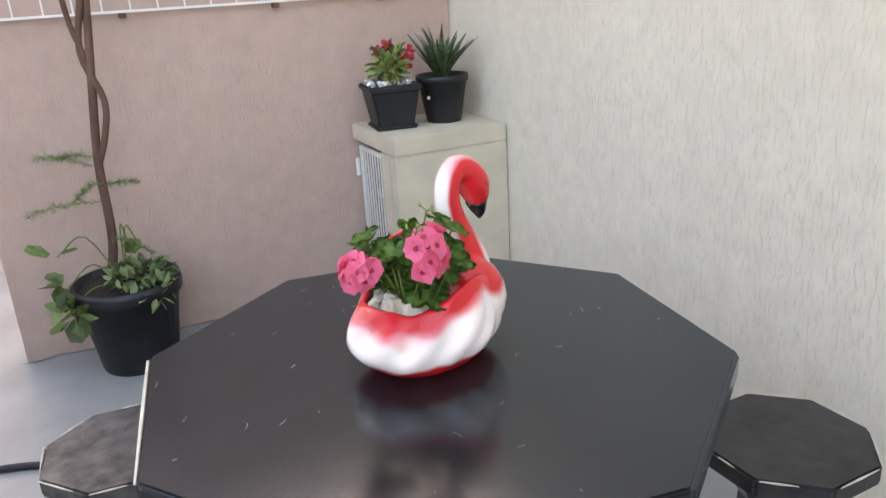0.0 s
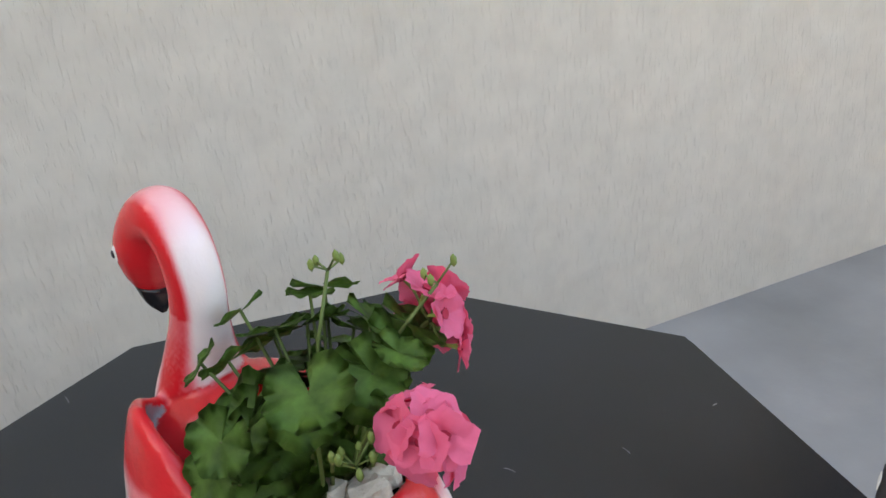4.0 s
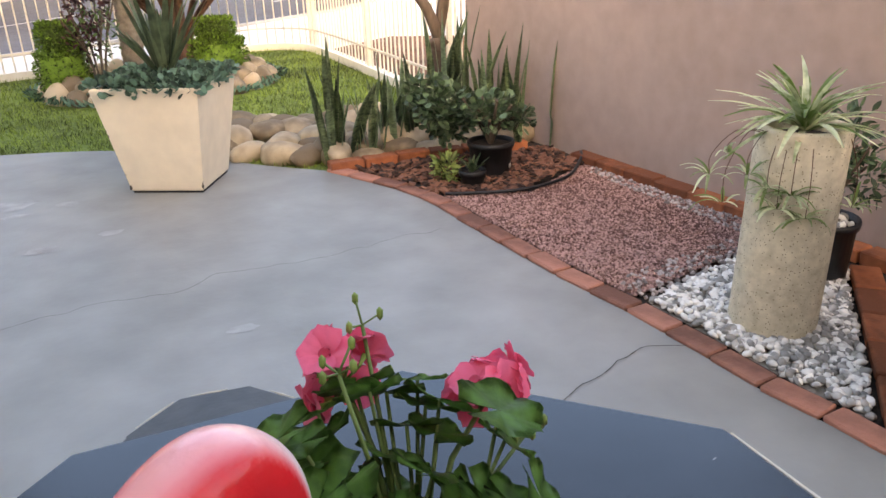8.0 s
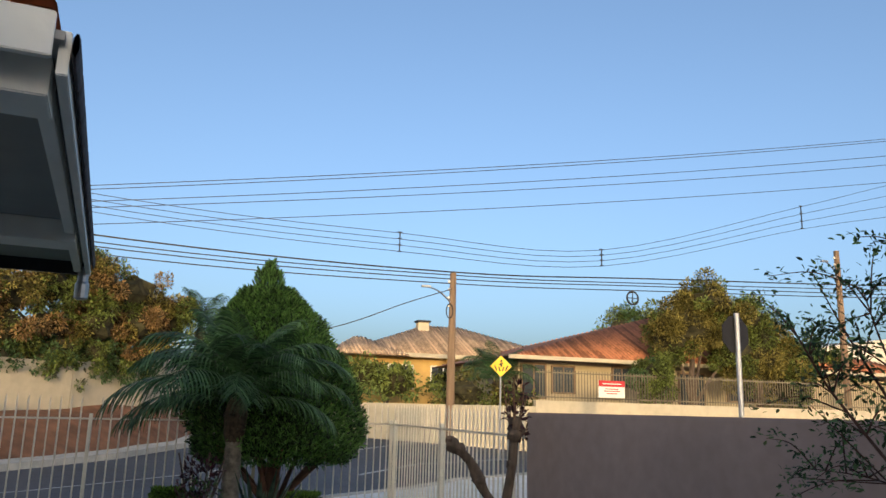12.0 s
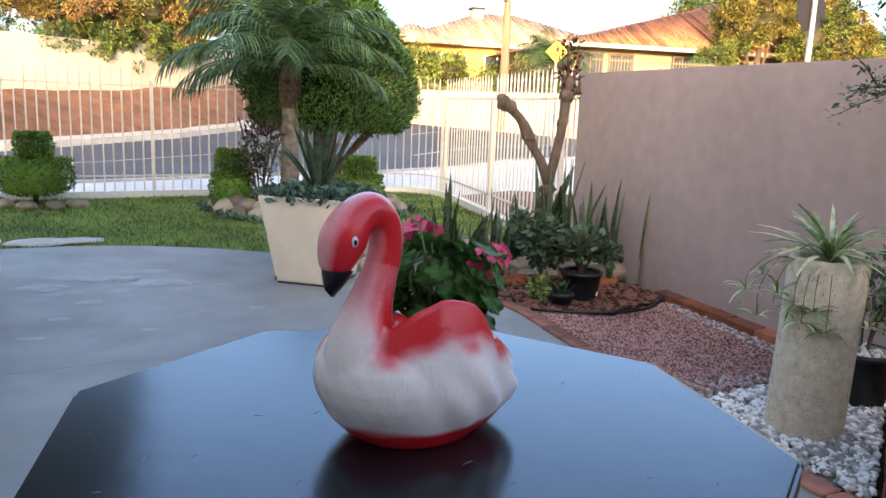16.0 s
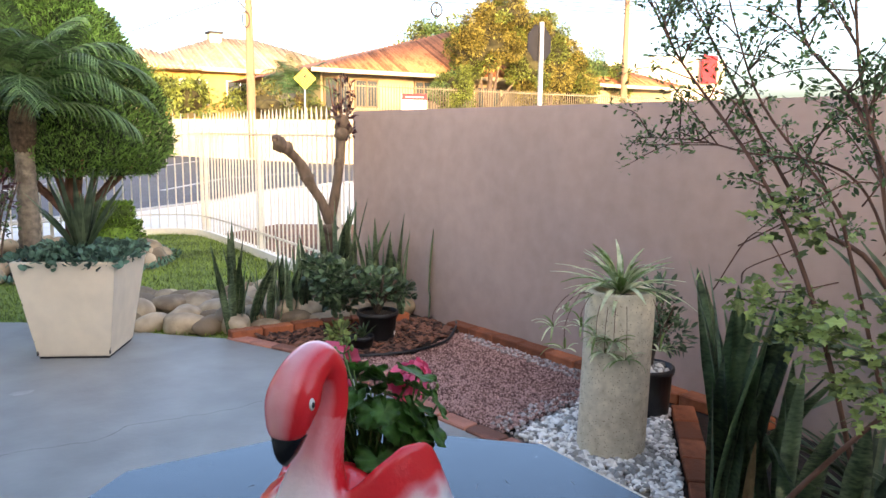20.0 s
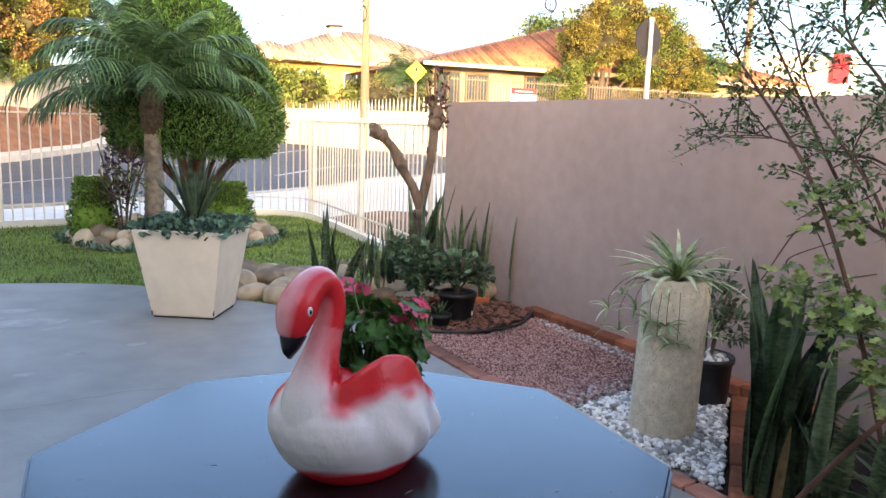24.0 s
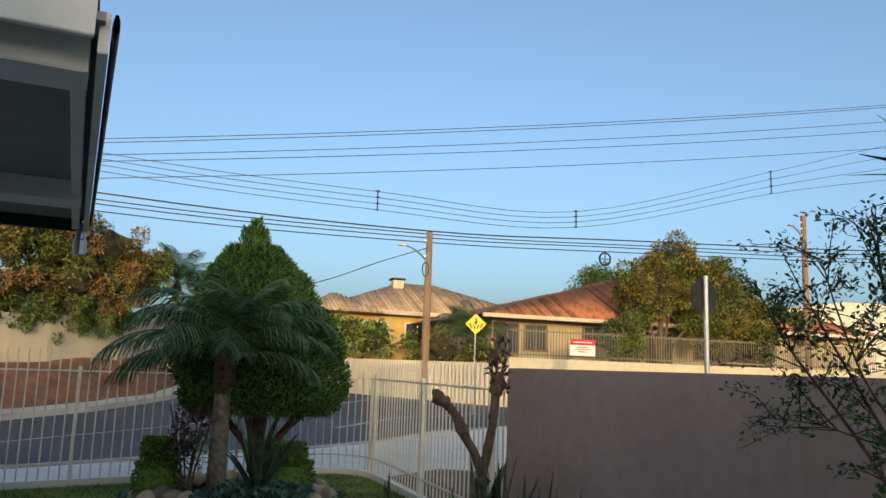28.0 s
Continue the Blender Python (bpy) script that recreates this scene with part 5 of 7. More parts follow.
for k in range(12):
    a = JR.uniform(0, 6.28)
    part("branch", tube(spline([(0, 0, 0), (0.05 * math.cos(a), 0.05 * math.sin(a), 0.10), (0.16 * math.cos(a), 0.15 * math.sin(a), JR.uniform(0.16, 0.30))], 4), 0.009, 6), M_BARK, jd)
scatter("leaves", ROUND, cloud([(0, 0, 0.19, 0.20, 0.18, 0.12), (0.20, -0.20, 0.20, 0.20, 0.18, 0.16), (-0.12, 0.06, 0.15, 0.12, 0.12, 0.09), (0.28, -0.28, 0.30, 0.14, 0.14, 0.1), (0.12, -0.3, 0.1, 0.16, 0.14, 0.16)], 1500, 0.042, JR, 0.35), M_JADE, jd)
round_pot("small_pot", -1.66, -3.30, 0.0, 0.075, 0.10, "small black plastic pot in the mulch", 0.75)
strap_plant("small_aloe", "small green rosette plant in a little pot", "plant", Matrix.Translation((-1.66, -3.30, 0.085)), [(k * 37, rng.uniform(8, 45), rng.uniform(0.07, 0.12), 0.02, 0.3) for k in range(14)], M_SANS)
sh = tagged(empty("low_shrub", Matrix.Translation((-1.56, -3.42, 0.0))), "low bright green plant beside the pots", "plant")
scatter("leaves", LEAF, cloud([(0, 0, 0.09, 0.07, 0.07, 0.09)], 130, 0.06, JR, 0.2), M_LIGHTLEAF, sh)

# ---- cut tree with two limbs ----
ct = tagged(empty("pruned_tree", Matrix.Translation((-2.08, -4.66, 0.0))), "pruned bare tree with two knobbly limbs and a few maroon leaves", "tree")
cb = bmesh.new()
tube(spline([(0.01, 0, 0), (0.0, 0, 0.35), (0.02, 0, 0.58), (-0.03, 0, 0.85), (-0.07, 0.01, 1.1), (-0.09, 0.0, 1.30), (-0.10, 0.0, 1.42)], 4), [0.055, 0.052, 0.05, 0.05, 0.05, 0.05, 0.05, 0.05, 0.047, 0.042, 0.04, 0.04, 0.04, 0.038, 0.036, 0.035, 0.035, 0.036, 0.037, 0.037, 0.038, 0.044, 0.05, 0.05, 0.035], 10, cb)
tube(spline([(0.0, 0, 0.60), (0.08, 0.01, 0.80), (0.17, 0.0, 0.95), (0.26, 0.0, 1.12), (0.36, 0.0, 1.22), (0.41, 0.0, 1.26)], 4), [0.04, 0.04, 0.04, 0.04, 0.039, 0.038, 0.036, 0.036, 0.04, 0.047, 0.05, 0.045, 0.038, 0.036, 0.036, 0.036, 0.038, 0.042, 0.044, 0.046, 0.035], 10, cb)
for x, y, z, r in ((0.41, 0, 1.26, 0.058), (0.36, 0.02, 1.23, 0.05), (0.20, 0.01, 1.0, 0.05), (-0.10, 0, 1.42, 0.065), (-0.08, 0.02, 1.34, 0.055), (-0.07, 0, 1.12, 0.045), (0.02, 0.01, 0.60, 0.062), (-0.14, 0, 1.38, 0.045), (0.44, 0, 1.30, 0.035)):
    blob(r, 2, 0.5, (1, 1, 1), int(z * 10), cb, Matrix.Translation((x, y, z)), 2.0)
for v in cb.verts:
    v.co += v.co.normalized() * 0.012 * noise.noise(v.co * 14)
part("trunk", cb, M_BARK, ct, "", True)
for k in range(9):
    a = JR.uniform(0, 6.28)
    part("twig", tube(spline([(-0.10, 0, 1.38), (-0.10 + 0.06 * math.cos(a), 0.06 * math.sin(a), 1.5), (-0.10 + 0.10 * math.cos(a), 0.1 * math.sin(a), JR.uniform(1.55, 1.8))], 3), 0.005, 5), M_BARK_RED, ct)
scatter("leaves", LEAF, cloud([(-0.10, 0, 1.48, 0.11, 0.11, 0.09), (-0.12, 0, 1.68, 0.09, 0.09, 0.12), (-0.14, 0, 1.36, 0.08, 0.08, 0.06)], 170, 0.05, JR, 0.3), M_REDLEAF, ct)

# ---- spider plant in the pipe ----
PT = (-1.922, -1.389, 0.685)
part("soil", lathe([(0, 0.67), (0.103, 0.665)], 20, cap=False, m=Matrix.Translation((-0.035, -0.013, 0))), M_SOIL, pipe)
strap_plant("spider_plant", "green and white striped spider plant spilling from the concrete pipe", "plant", Matrix.Translation(PT),
            [(rng.uniform(0, 360), 6 + 66 * k / 60 + rng.uniform(-6, 6), rng.uniform(0.19, 0.29) + 0.03 * k / 60, 0.020, rng.uniform(0.7, 1.35)) for k in range(60)], M_SPIDER)
for dx, dy, dz, n in ((0.15, 0.07, -0.22, 26), (0.20, -0.02, -0.12, 12), (0.13, 0.10, -0.17, 22), (0.16, 0.03, -0.16, 14), (0.28, -0.10, -0.13, 10), (0.10, 0.14, -0.24, 18), (0.23, -0.08, -0.06, 6), (-0.06, 0.17, -0.22, 12), (0.25, -0.06, -0.22, 7)):
    q = tagged(empty("spider_plantlet", Matrix.Translation((PT[0] + dx, PT[1] + dy, PT[2] + dz))), "small striped plantlet hanging from the pipe on a thin runner", "plant", "hanging plantlets")
    rb = bmesh.new()
    tube(spline([(-dx * 0.55, -dy * 0.55, -dz + 0.0), (-dx * 0.25, -dy * 0.25, -dz + 0.01), (0, 0, -dz * 0.5), (0, 0, 0)], 4), 0.0014, 5, rb)
    part("runner", rb, M_BARK_RED, q, "thin brown runner")
    strap_plant("", "", "", None, [(rng.uniform(0, 360), rng.uniform(20, 85), rng.uniform(0.05, 0.11), 0.011, rng.uniform(0.8, 1.6)) for _ in range(n)], M_SPIDER, parent=q)

# black pot behind the pipe
round_pot("black_pot", -2.34, -1.60, 0.0, 0.13, 0.25, "black plastic pot topped with white pebbles behind the concrete pipe", 0.85)
bs = tagged(empty("potted_shrub", Matrix.Translation((-2.34, -1.60, 0.22))), "small dark leafed shrub in the black pot", "shrub")
for k in range(9):
    a = JR.uniform(0, 6.28)
    part("branch", tube(spline([(0.02 * math.cos(a), 0.02 * math.sin(a), 0), (0.05 * math.cos(a), 0.05 * math.sin(a), 0.15), (0.13 * math.cos(a), 0.13 * math.sin(a), JR.uniform(0.25, 0.42))], 4), 0.005, 5), M_BARK, bs)
scatter("leaves", LEAF, cloud([(0, 0, 0.30, 0.16, 0.16, 0.13), (-0.08, 0.06, 0.18, 0.12, 0.12, 0.10), (0.02, 0.06, 0.42, 0.08, 0.08, 0.06)], 420, 0.045, JR, 0.3), M_JADE, bs)
scatter("gravel", peb, [rnd_pose(JR.uniform(-.09, .09), JR.uniform(-.09, .09), 0.02, JR.uniform(.014, .024), JR) for _ in range(50)], M_PEBBLE, bs, True)

# ---- large open shrub in the bed ----
def open_shrub():
    s = tagged(empty("open_shrub"), "tall sparse shrub with arching brown branches and small leaves", "shrub")
    rg = random.Random(14)
    twigs = []

    def limb(mpts, r0, nt):
        pts = spline(mpts, 5)
        n = len(pts)
        b = bmesh.new()
        tube(pts, [r0 * 0.72 * (1 - 0.7 * i / n) for i in range(n)], 7, b)
        for k in range(nt):
            i = rg.randrange(int(n * 0.42), n)
            p = Vector(pts[i])
            if p.z < 1.22 and rg.random() < 0.7:
                continue
            d = Vector((rg.gauss(0.1, 0.55), rg.gauss(-0.15, 0.6), rg.gauss(0.35, 0.45))).normalized()
            ln = rg.uniform(0.10, 0.34)
            q = spline([p, p + d * ln * 0.5 + Vector((0, 0, 0.02)), p + d * ln + Vector((0, 0, rg.uniform(-.06, .05)))], 4)
            tube(q, [0.0032 - 0.0022 * j / len(q) for j in range(len(q))], 4, b)
            twigs.extend((v, d) for v in q[2:])
        part("branch", b, M_BARK_RED, s, "", True)

    limb([(-1.95, -0.30, 0), (-1.86, -0.36, 0.45), (-1.75, -0.46, 0.92), (-1.75, -0.66, 1.25), (-1.75, -0.98, 1.60), (-1.75, -1.12, 1.80)], 0.014, 26)
    limb([(-2.05, -0.10, 0), (-2.0, -0.2, 0.6), (-1.95, -0.36, 0.95), (-1.95, -0.55, 1.05), (-1.95, -0.70, 1.22), (-1.95, -0.97, 1.62), (-1.95, -1.12, 1.85)], 0.016, 22)
    limb([(-1.98, 0.0, 0), (-1.8, -0.12, 0.7), (-1.7, -0.21, 1.22), (-1.7, -0.35, 1.47), (-1.7, -0.50, 1.65), (-1.7, -0.55, 1.95)], 0.012, 24)
    limb([(-1.9, 0.0, 0.1), (-1.75, -0.16, 0.8), (-1.7, -0.23, 1.22), (-1.7, -0.32, 1.53), (-1.7, -0.36, 1.85), (-1.68, -0.36, 2.1)], 0.011, 22)
    limb([(-1.98, -0.15, 0.5), (-1.92, -0.30, 1.0), (-1.9, -0.45, 1.24), (-1.9, -0.79, 1.29), (-1.9, -1.01, 1.33), (-1.9, -1.24, 1.34)], 0.008, 14)
    limb([(-2.0, -0.25, 0.3), (-1.85, -0.38, 0.98), (-1.85, -0.46, 1.16), (-1.85, -0.72, 1.45), (-1.85, -0.85, 1.73), (-1.85, -0.92, 1.95)], 0.010, 24)
    limb([(-1.92, 0.15, 0.0), (-1.75, 0.1, 0.9), (-1.68, 0.0, 1.4), (-1.65, -0.1, 1.75), (-1.62, -0.15, 2.1)], 0.012, 22)
    limb([(-2.1, 0.2, 0.0), (-1.95, 0.2, 0.9), (-1.9, 0.1, 1.4), (-1.85, 0.05, 1.9)], 0.012, 18)
    limb([(-1.72, -0.55, 0.05), (-1.70, -0.38, 0.30), (-1.70, -0.22, 0.52), (-1.75, -0.05, 0.75), (-1.8, 0.1, 1.0)], 0.015, 0)
    for k in range(8):          # thin bare runners that hang in arcs
        y0, z0 = rg.uniform(-0.6, 0.1), rg.uniform(0.8, 1.35)
        pts = spline([(-1.85, y0, z0), (-1.85 + rg.uniform(-.1, .1), y0 - rg.uniform(.05, .2), z0 + rg.uniform(-.1, .15)), (-1.9, y0 - rg.uniform(.15, .4), z0 - rg.uniform(0, .3))], 5)
        part("branch", tube(pts, 0.0025, 4), M_BARK_RED, s, "", True)
    lp = []
    for p, d in twigs:
        for _ in range(6):
            o = Vector((rg.gauss(0, .018), rg.gauss(0, .018), rg.gauss(0, .018)))
            lp.append(leaf_pose(Vector(p) + o, d + Vector((rg.gauss(0, .7), rg.gauss(0, .7), rg.gauss(0, .6))), rg.uniform(0.016, 0.031), rg))
    scatter("leaves", LEAF, lp, M_BUSH, s)
    lobed = ([(0, 0, 0), (0.25, 0.30, 0.03), (0.42, 0.14, 0.02), (0.62, 0.34, 0.0), (0.74, 0.12, 0.01), (1, 0, -0.05), (0.74, -0.12, 0.01), (0.62, -0.34, 0.0), (0.42, -0.14, 0.02), (0.25, -0.30, 0.03)],
             [(0, 1, 2), (0, 2, 4), (0, 4, 5), (2, 3, 4), (0, 5, 6), (0, 6, 8), (6, 7, 8), (0, 8, 9)])
    lob = []
    for c in ((-1.75, -0.62, 0.83), (-1.73, -0.50, 0.85), (-1.72, -0.42, 0.80), (-1.70, -0.36, 0.76), (-1.70, -0.28, 0.64), (-1.74, -0.46, 0.72), (-1.8, -0.22, 0.85), (-1.78, -0.2, 0.72), (-1.82, -0.1, 0.95), (-1.72, -0.16, 0.58), (-1.8, -0.48, 1.05), (-1.78, -0.55, 1.12)):
        for _ in range(46):
            lob.append(leaf_pose((c[0] + rg.gauss(0, .05), c[1] + rg.gauss(0, .06), c[2] + rg.gauss(0, .035)), (rg.gauss(0, 1), rg.gauss(0, 1), rg.gauss(-.1, .4)), rg.uniform(0.035, 0.065), rg))
    scatter("lobed_leaves", lobed, lob, M_LIGHTLEAF, s)


open_shrub()
ty = strap_plant("tall_yucca", "tall yucca with stiff spiky leaves on a bare trunk", "plant", Matrix.Translation((-1.80, -0.27, 2.10)), [(rng.uniform(0, 360), rng.uniform(5, 115), rng.uniform(0.28, 0.42), 0.026, rng.uniform(0, 0.25)) for _ in range(60)], M_YUCCA)
part("trunk", tube(spline([(-0.08, 0.34, -2.11), (-0.06, 0.28, -1.3), (-0.05, 0.12, -0.5), (0, 0, 0.05)], 5), 0.032, 9), M_BARK, ty, "", True)
dr = strap_plant("dracaena", "dark arching strap leaves on a short brown stem", "plant", Matrix.Translation((-2.42, -0.36, 0.45)), [(rng.uniform(0, 360), rng.uniform(15, 75), rng.uniform(0.4, 0.75), 0.045, rng.uniform(0.5, 1.2)) for _ in range(34)], M_YUCCA)
db = bmesh.new()
tube([(0, 0, -0.45), (0.01, 0.01, -0.2), (0, 0, 0.03)], 0.03, 8, db)
part("stem", db, M_BARK, dr, "", True)
for gx, gy in ((-2.2, -0.05), (-2.0, -0.2), (-2.35, -0.5)):
    strap_plant("bed_grass", "dark low strap leaves covering the bed", "plant", Matrix.Translation((gx, gy, 0.0)), [(rng.uniform(0, 360), rng.uniform(25, 80), rng.uniform(0.25, 0.55), 0.028, rng.uniform(0.5, 1.2)) for _ in range(40)], M_YUCCA)

# ---- planting in the tall planter ----
PLM = planter.matrix_world
strap_plant("yucca", "spiky blue green yucca in the tall planter", "plant", PLM @ Matrix.Translation((0, 0, 0.56)), [(rng.uniform(0, 360), rng.uniform(1, 34), rng.uniform(0.32, 0.60), 0.042, rng.uniform(0, 0.35)) for _ in range(28)], M_YUCCA)
iv = tagged(empty("ground_ivy", PLM @ Matrix.Translation((0, 0, 0.57))), "blue green trailing groundcover filling the planter rim", "plant")
scatter("leaves", ROUND, cloud([(0.12 * i, 0.12 * j, 0.03, 0.11, 0.11, 0.045) for i in (-2, -1, 0, 1, 2) for j in (-2, -1, 0, 1, 2)], 1700, 0.045, JR, 0.2), M_IVY, iv)

# ---- clipped bushes, palm and conifer ----
def clipped(x, y, tiers, n, label):
    c = tagged(empty("clipped_bush", Matrix.Translation((x, y, 0))), label, "bush", "clipped bushes")
    pl = []
    for (z, r, h) in tiers:
        for _ in range(int(n * r)):
            a, t = JR.uniform(0, 6.283), JR.uniform(-1, 1)
            k = (1 - abs(t) ** 3) ** 0.38
            rr = r * k * JR.uniform(0.86, 1.03)
            pl.append(leaf_pose((rr * math.cos(a), rr * math.sin(a), z + h * t), (math.cos(a) + JR.gauss(0, .5), math.sin(a) + JR.gauss(0, .5), t + JR.gauss(0, .5)), JR.uniform(.025, .045), JR))
        for _ in range(int(n * r * 0.5)):
            a, q = JR.uniform(0, 6.283), r * math.sqrt(JR.random())
            pl.append(leaf_pose((q * math.cos(a), q * math.sin(a), z + h * JR.uniform(0.75, 1.0)), (JR.gauss(0, 1), JR.gauss(0, 1), 1), JR.uniform(.025, .045), JR))
    scatter("foliage", LEAF, pl, M_BOX, c)
    b = bmesh.new()
    tube([(0, 0, 0), (0.01, 0, 0.15), (0, 0.01, tiers[-1][0])], 0.03, 7, b)
    for z, r, h in tiers:
        lathe([(0.01, z - h * 0.9), (r * 0.8, z - h * 0.8), (r * 0.86, z), (r * 0.8, z + h * 0.8), (0.01, z + h * 0.88)], 14, b)
    part("stem", b, M_BOX, c)


clipped(2.50, -8.10, [(0.30, 0.39, 0.19), (0.63, 0.19, 0.14)], 6500, "two-tier clipped green bush on the lawn")
clipped(0.42, -7.50, [(0.24, 0.23, 0.19), (0.55, 0.17, 0.12)], 6500, "two-tier clipped green bush in the tree bed")
clipped(-0.95, -7.45, [(0.25, 0.27, 0.18), (0.52, 0.18, 0.10)], 6500, "two-tier clipped green bush in the tree bed")
ms = tagged(empty("maroon_shrub", Matrix.Translation((0.12, -7.35, 0))), "thin upright shrub with maroon and green leaves", "shrub")
for k in range(12):
    a = JR.uniform(0, 6.28)
    part("branch", tube(spline([(0.03 * math.cos(a), 0.03 * math.sin(a), 0), (0.08 * math.cos(a), 0.08 * math.sin(a), 0.4), (0.24 * math.cos(a), 0.2 * math.sin(a), JR.uniform(0.6, 1.1))], 4), 0.008, 5), M_BARK, ms)
scatter("leaves", LEAF, cloud([(0.0, 0, 0.8, 0.26, 0.22, 0.25), (0.1, 0, 0.5, 0.2, 0.2, 0.2)], 420, 0.055, JR, 0.2), M_REDLEAF, ms)
scatter("green_leaves", LEAF, cloud([(0.0, 0, 0.55, 0.26, 0.22, 0.3)], 260, 0.055, JR, 0.2), M_BUSH, ms)


def frond_mesh(ln, seed, rise_deg, bend_deg):
    """A feather palm frond in the x-z plane that climbs, then arches over: rachis and two rows of leaflets."""
    rg = random.Random(seed)
    b = bmesh.new()
    n = 16
    pts, p = [Vector((0, 0, 0))], Vector((0, 0, 0))
    for k in range(n):
        t = (k + 0.5) / n
        e = radians(rise_deg - bend_deg * t ** 1.25)
        p = p + Vector((math.cos(e), 0.10 * math.sin(2.2 * t + seed), math.sin(e))) * (ln / n)
        pts.append(p.copy())
    tube(pts, [0.012 * (1 - 0.8 * k / n) for k in range(n + 1)], 5, b)
    m = 27
    for i in range(m):
        t = 0.16 + 0.84 * i / m
        k = min(int(t * n), n - 1)
        p = pts[k].lerp(pts[k + 1], t * n - k)
        d = (pts[k + 1] - pts[k]).normalized()
        up = d.cross(Vector((0, 1, 0))) * -1
        for sd in (1, -1):
            l2 = ln * 0.27 * (0.30 + math.sin(min(1, t * 1.08) * math.pi * 0.88)) * rg.uniform(0.86, 1.08)
            q = (Vector((0, sd, 0)) * 0.85 + d * (0.35 + 0.75 * t) + up * (0.22 + rg.uniform(-.07, .07))).normalized()
            w = d * 0.015
            m1 = p + q * l2 * 0.38
            m2 = p + q * l2 * 0.72 + Vector((0, 0, -0.10 * l2))
            tip = p + q * l2 * 0.96 + Vector((0, 0, -0.36 * l2))
            v = [b.verts.new(c) for c in (p - w * 0.5, p + w * 0.5, m1 + w, m1 - w, m2 + w * 0.7, m2 - w * 0.7, tip)]
            b.faces.new((v[0], v[1], v[2], v[3])), b.faces.new((v[3], v[2], v[4], v[5])), b.faces.new((v[5], v[4], v[6]))
    return b


def palm(x, y, z, h, ln, n, label, trunk_r=0.07):
    p = tagged(empty("palm_tree", Matrix.Translation((x, y, z))), label, "palm tree")
    prof = []
    for k in range(40):
        zz = h * k / 39
        prof.append((trunk_r * (1.25 - 0.35 * k / 39) * (1 + 0.10 * (k % 2)), zz))
    part("trunk", lathe(prof, 14), mat("ringed_palm_bark", (0.20, 0.172, 0.138), 0.95, 0.3, 20, 0.7, 50), p, "", True)
    part("crown_base", lathe([(trunk_r * 0.9, h - 0.34), (trunk_r * 1.35, h - 0.2), (trunk_r * 1.5, h), (0.09, h + 0.14), (0.03, h + 0.24)], 12), mat("palm_fibre", (0.075, 0.05, 0.032), 0.95, 0.4, 30, 0.6, 60), p, "dark fibrous crown base")
    rg = random.Random(int(x * 10) + 50)
    shapes = ((86, 60, 0.80), (76, 100, 0.95), (62, 100, 1.0), (45, 92, 1.0), (28, 74, 0.90))
    meshes = {}
    for k in range(n):
        j = min(len(shapes) - 1, int(len(shapes) * (k + 0.5) / n))
        m = Matrix.Translation((0, 0, h + 0.10)) @ Matrix.Rotation(k * 2.39996 + rg.uniform(-.25, .25), 4, "Z") @ Matrix.Rotation(radians(rg.uniform(-7, 7)), 4, "Y") @ Matrix.Scale(rg.uniform(0.9, 1.06), 4)
        if j in meshes:
            share("frond", meshes[j], p, m)
        else:
            up_deg, bend, f = shapes[j]
            ob = part("frond", frond_mesh(ln * f, j, up_deg, bend), M_PALM, p)
            ob.matrix_basis = m
            meshes[j] = ob.data
    return p


palm(-0.20, -7.70, 0, 1.42, 1.42, 32, "feathery palm with a ringed trunk in the tree bed", trunk_r=0.085)


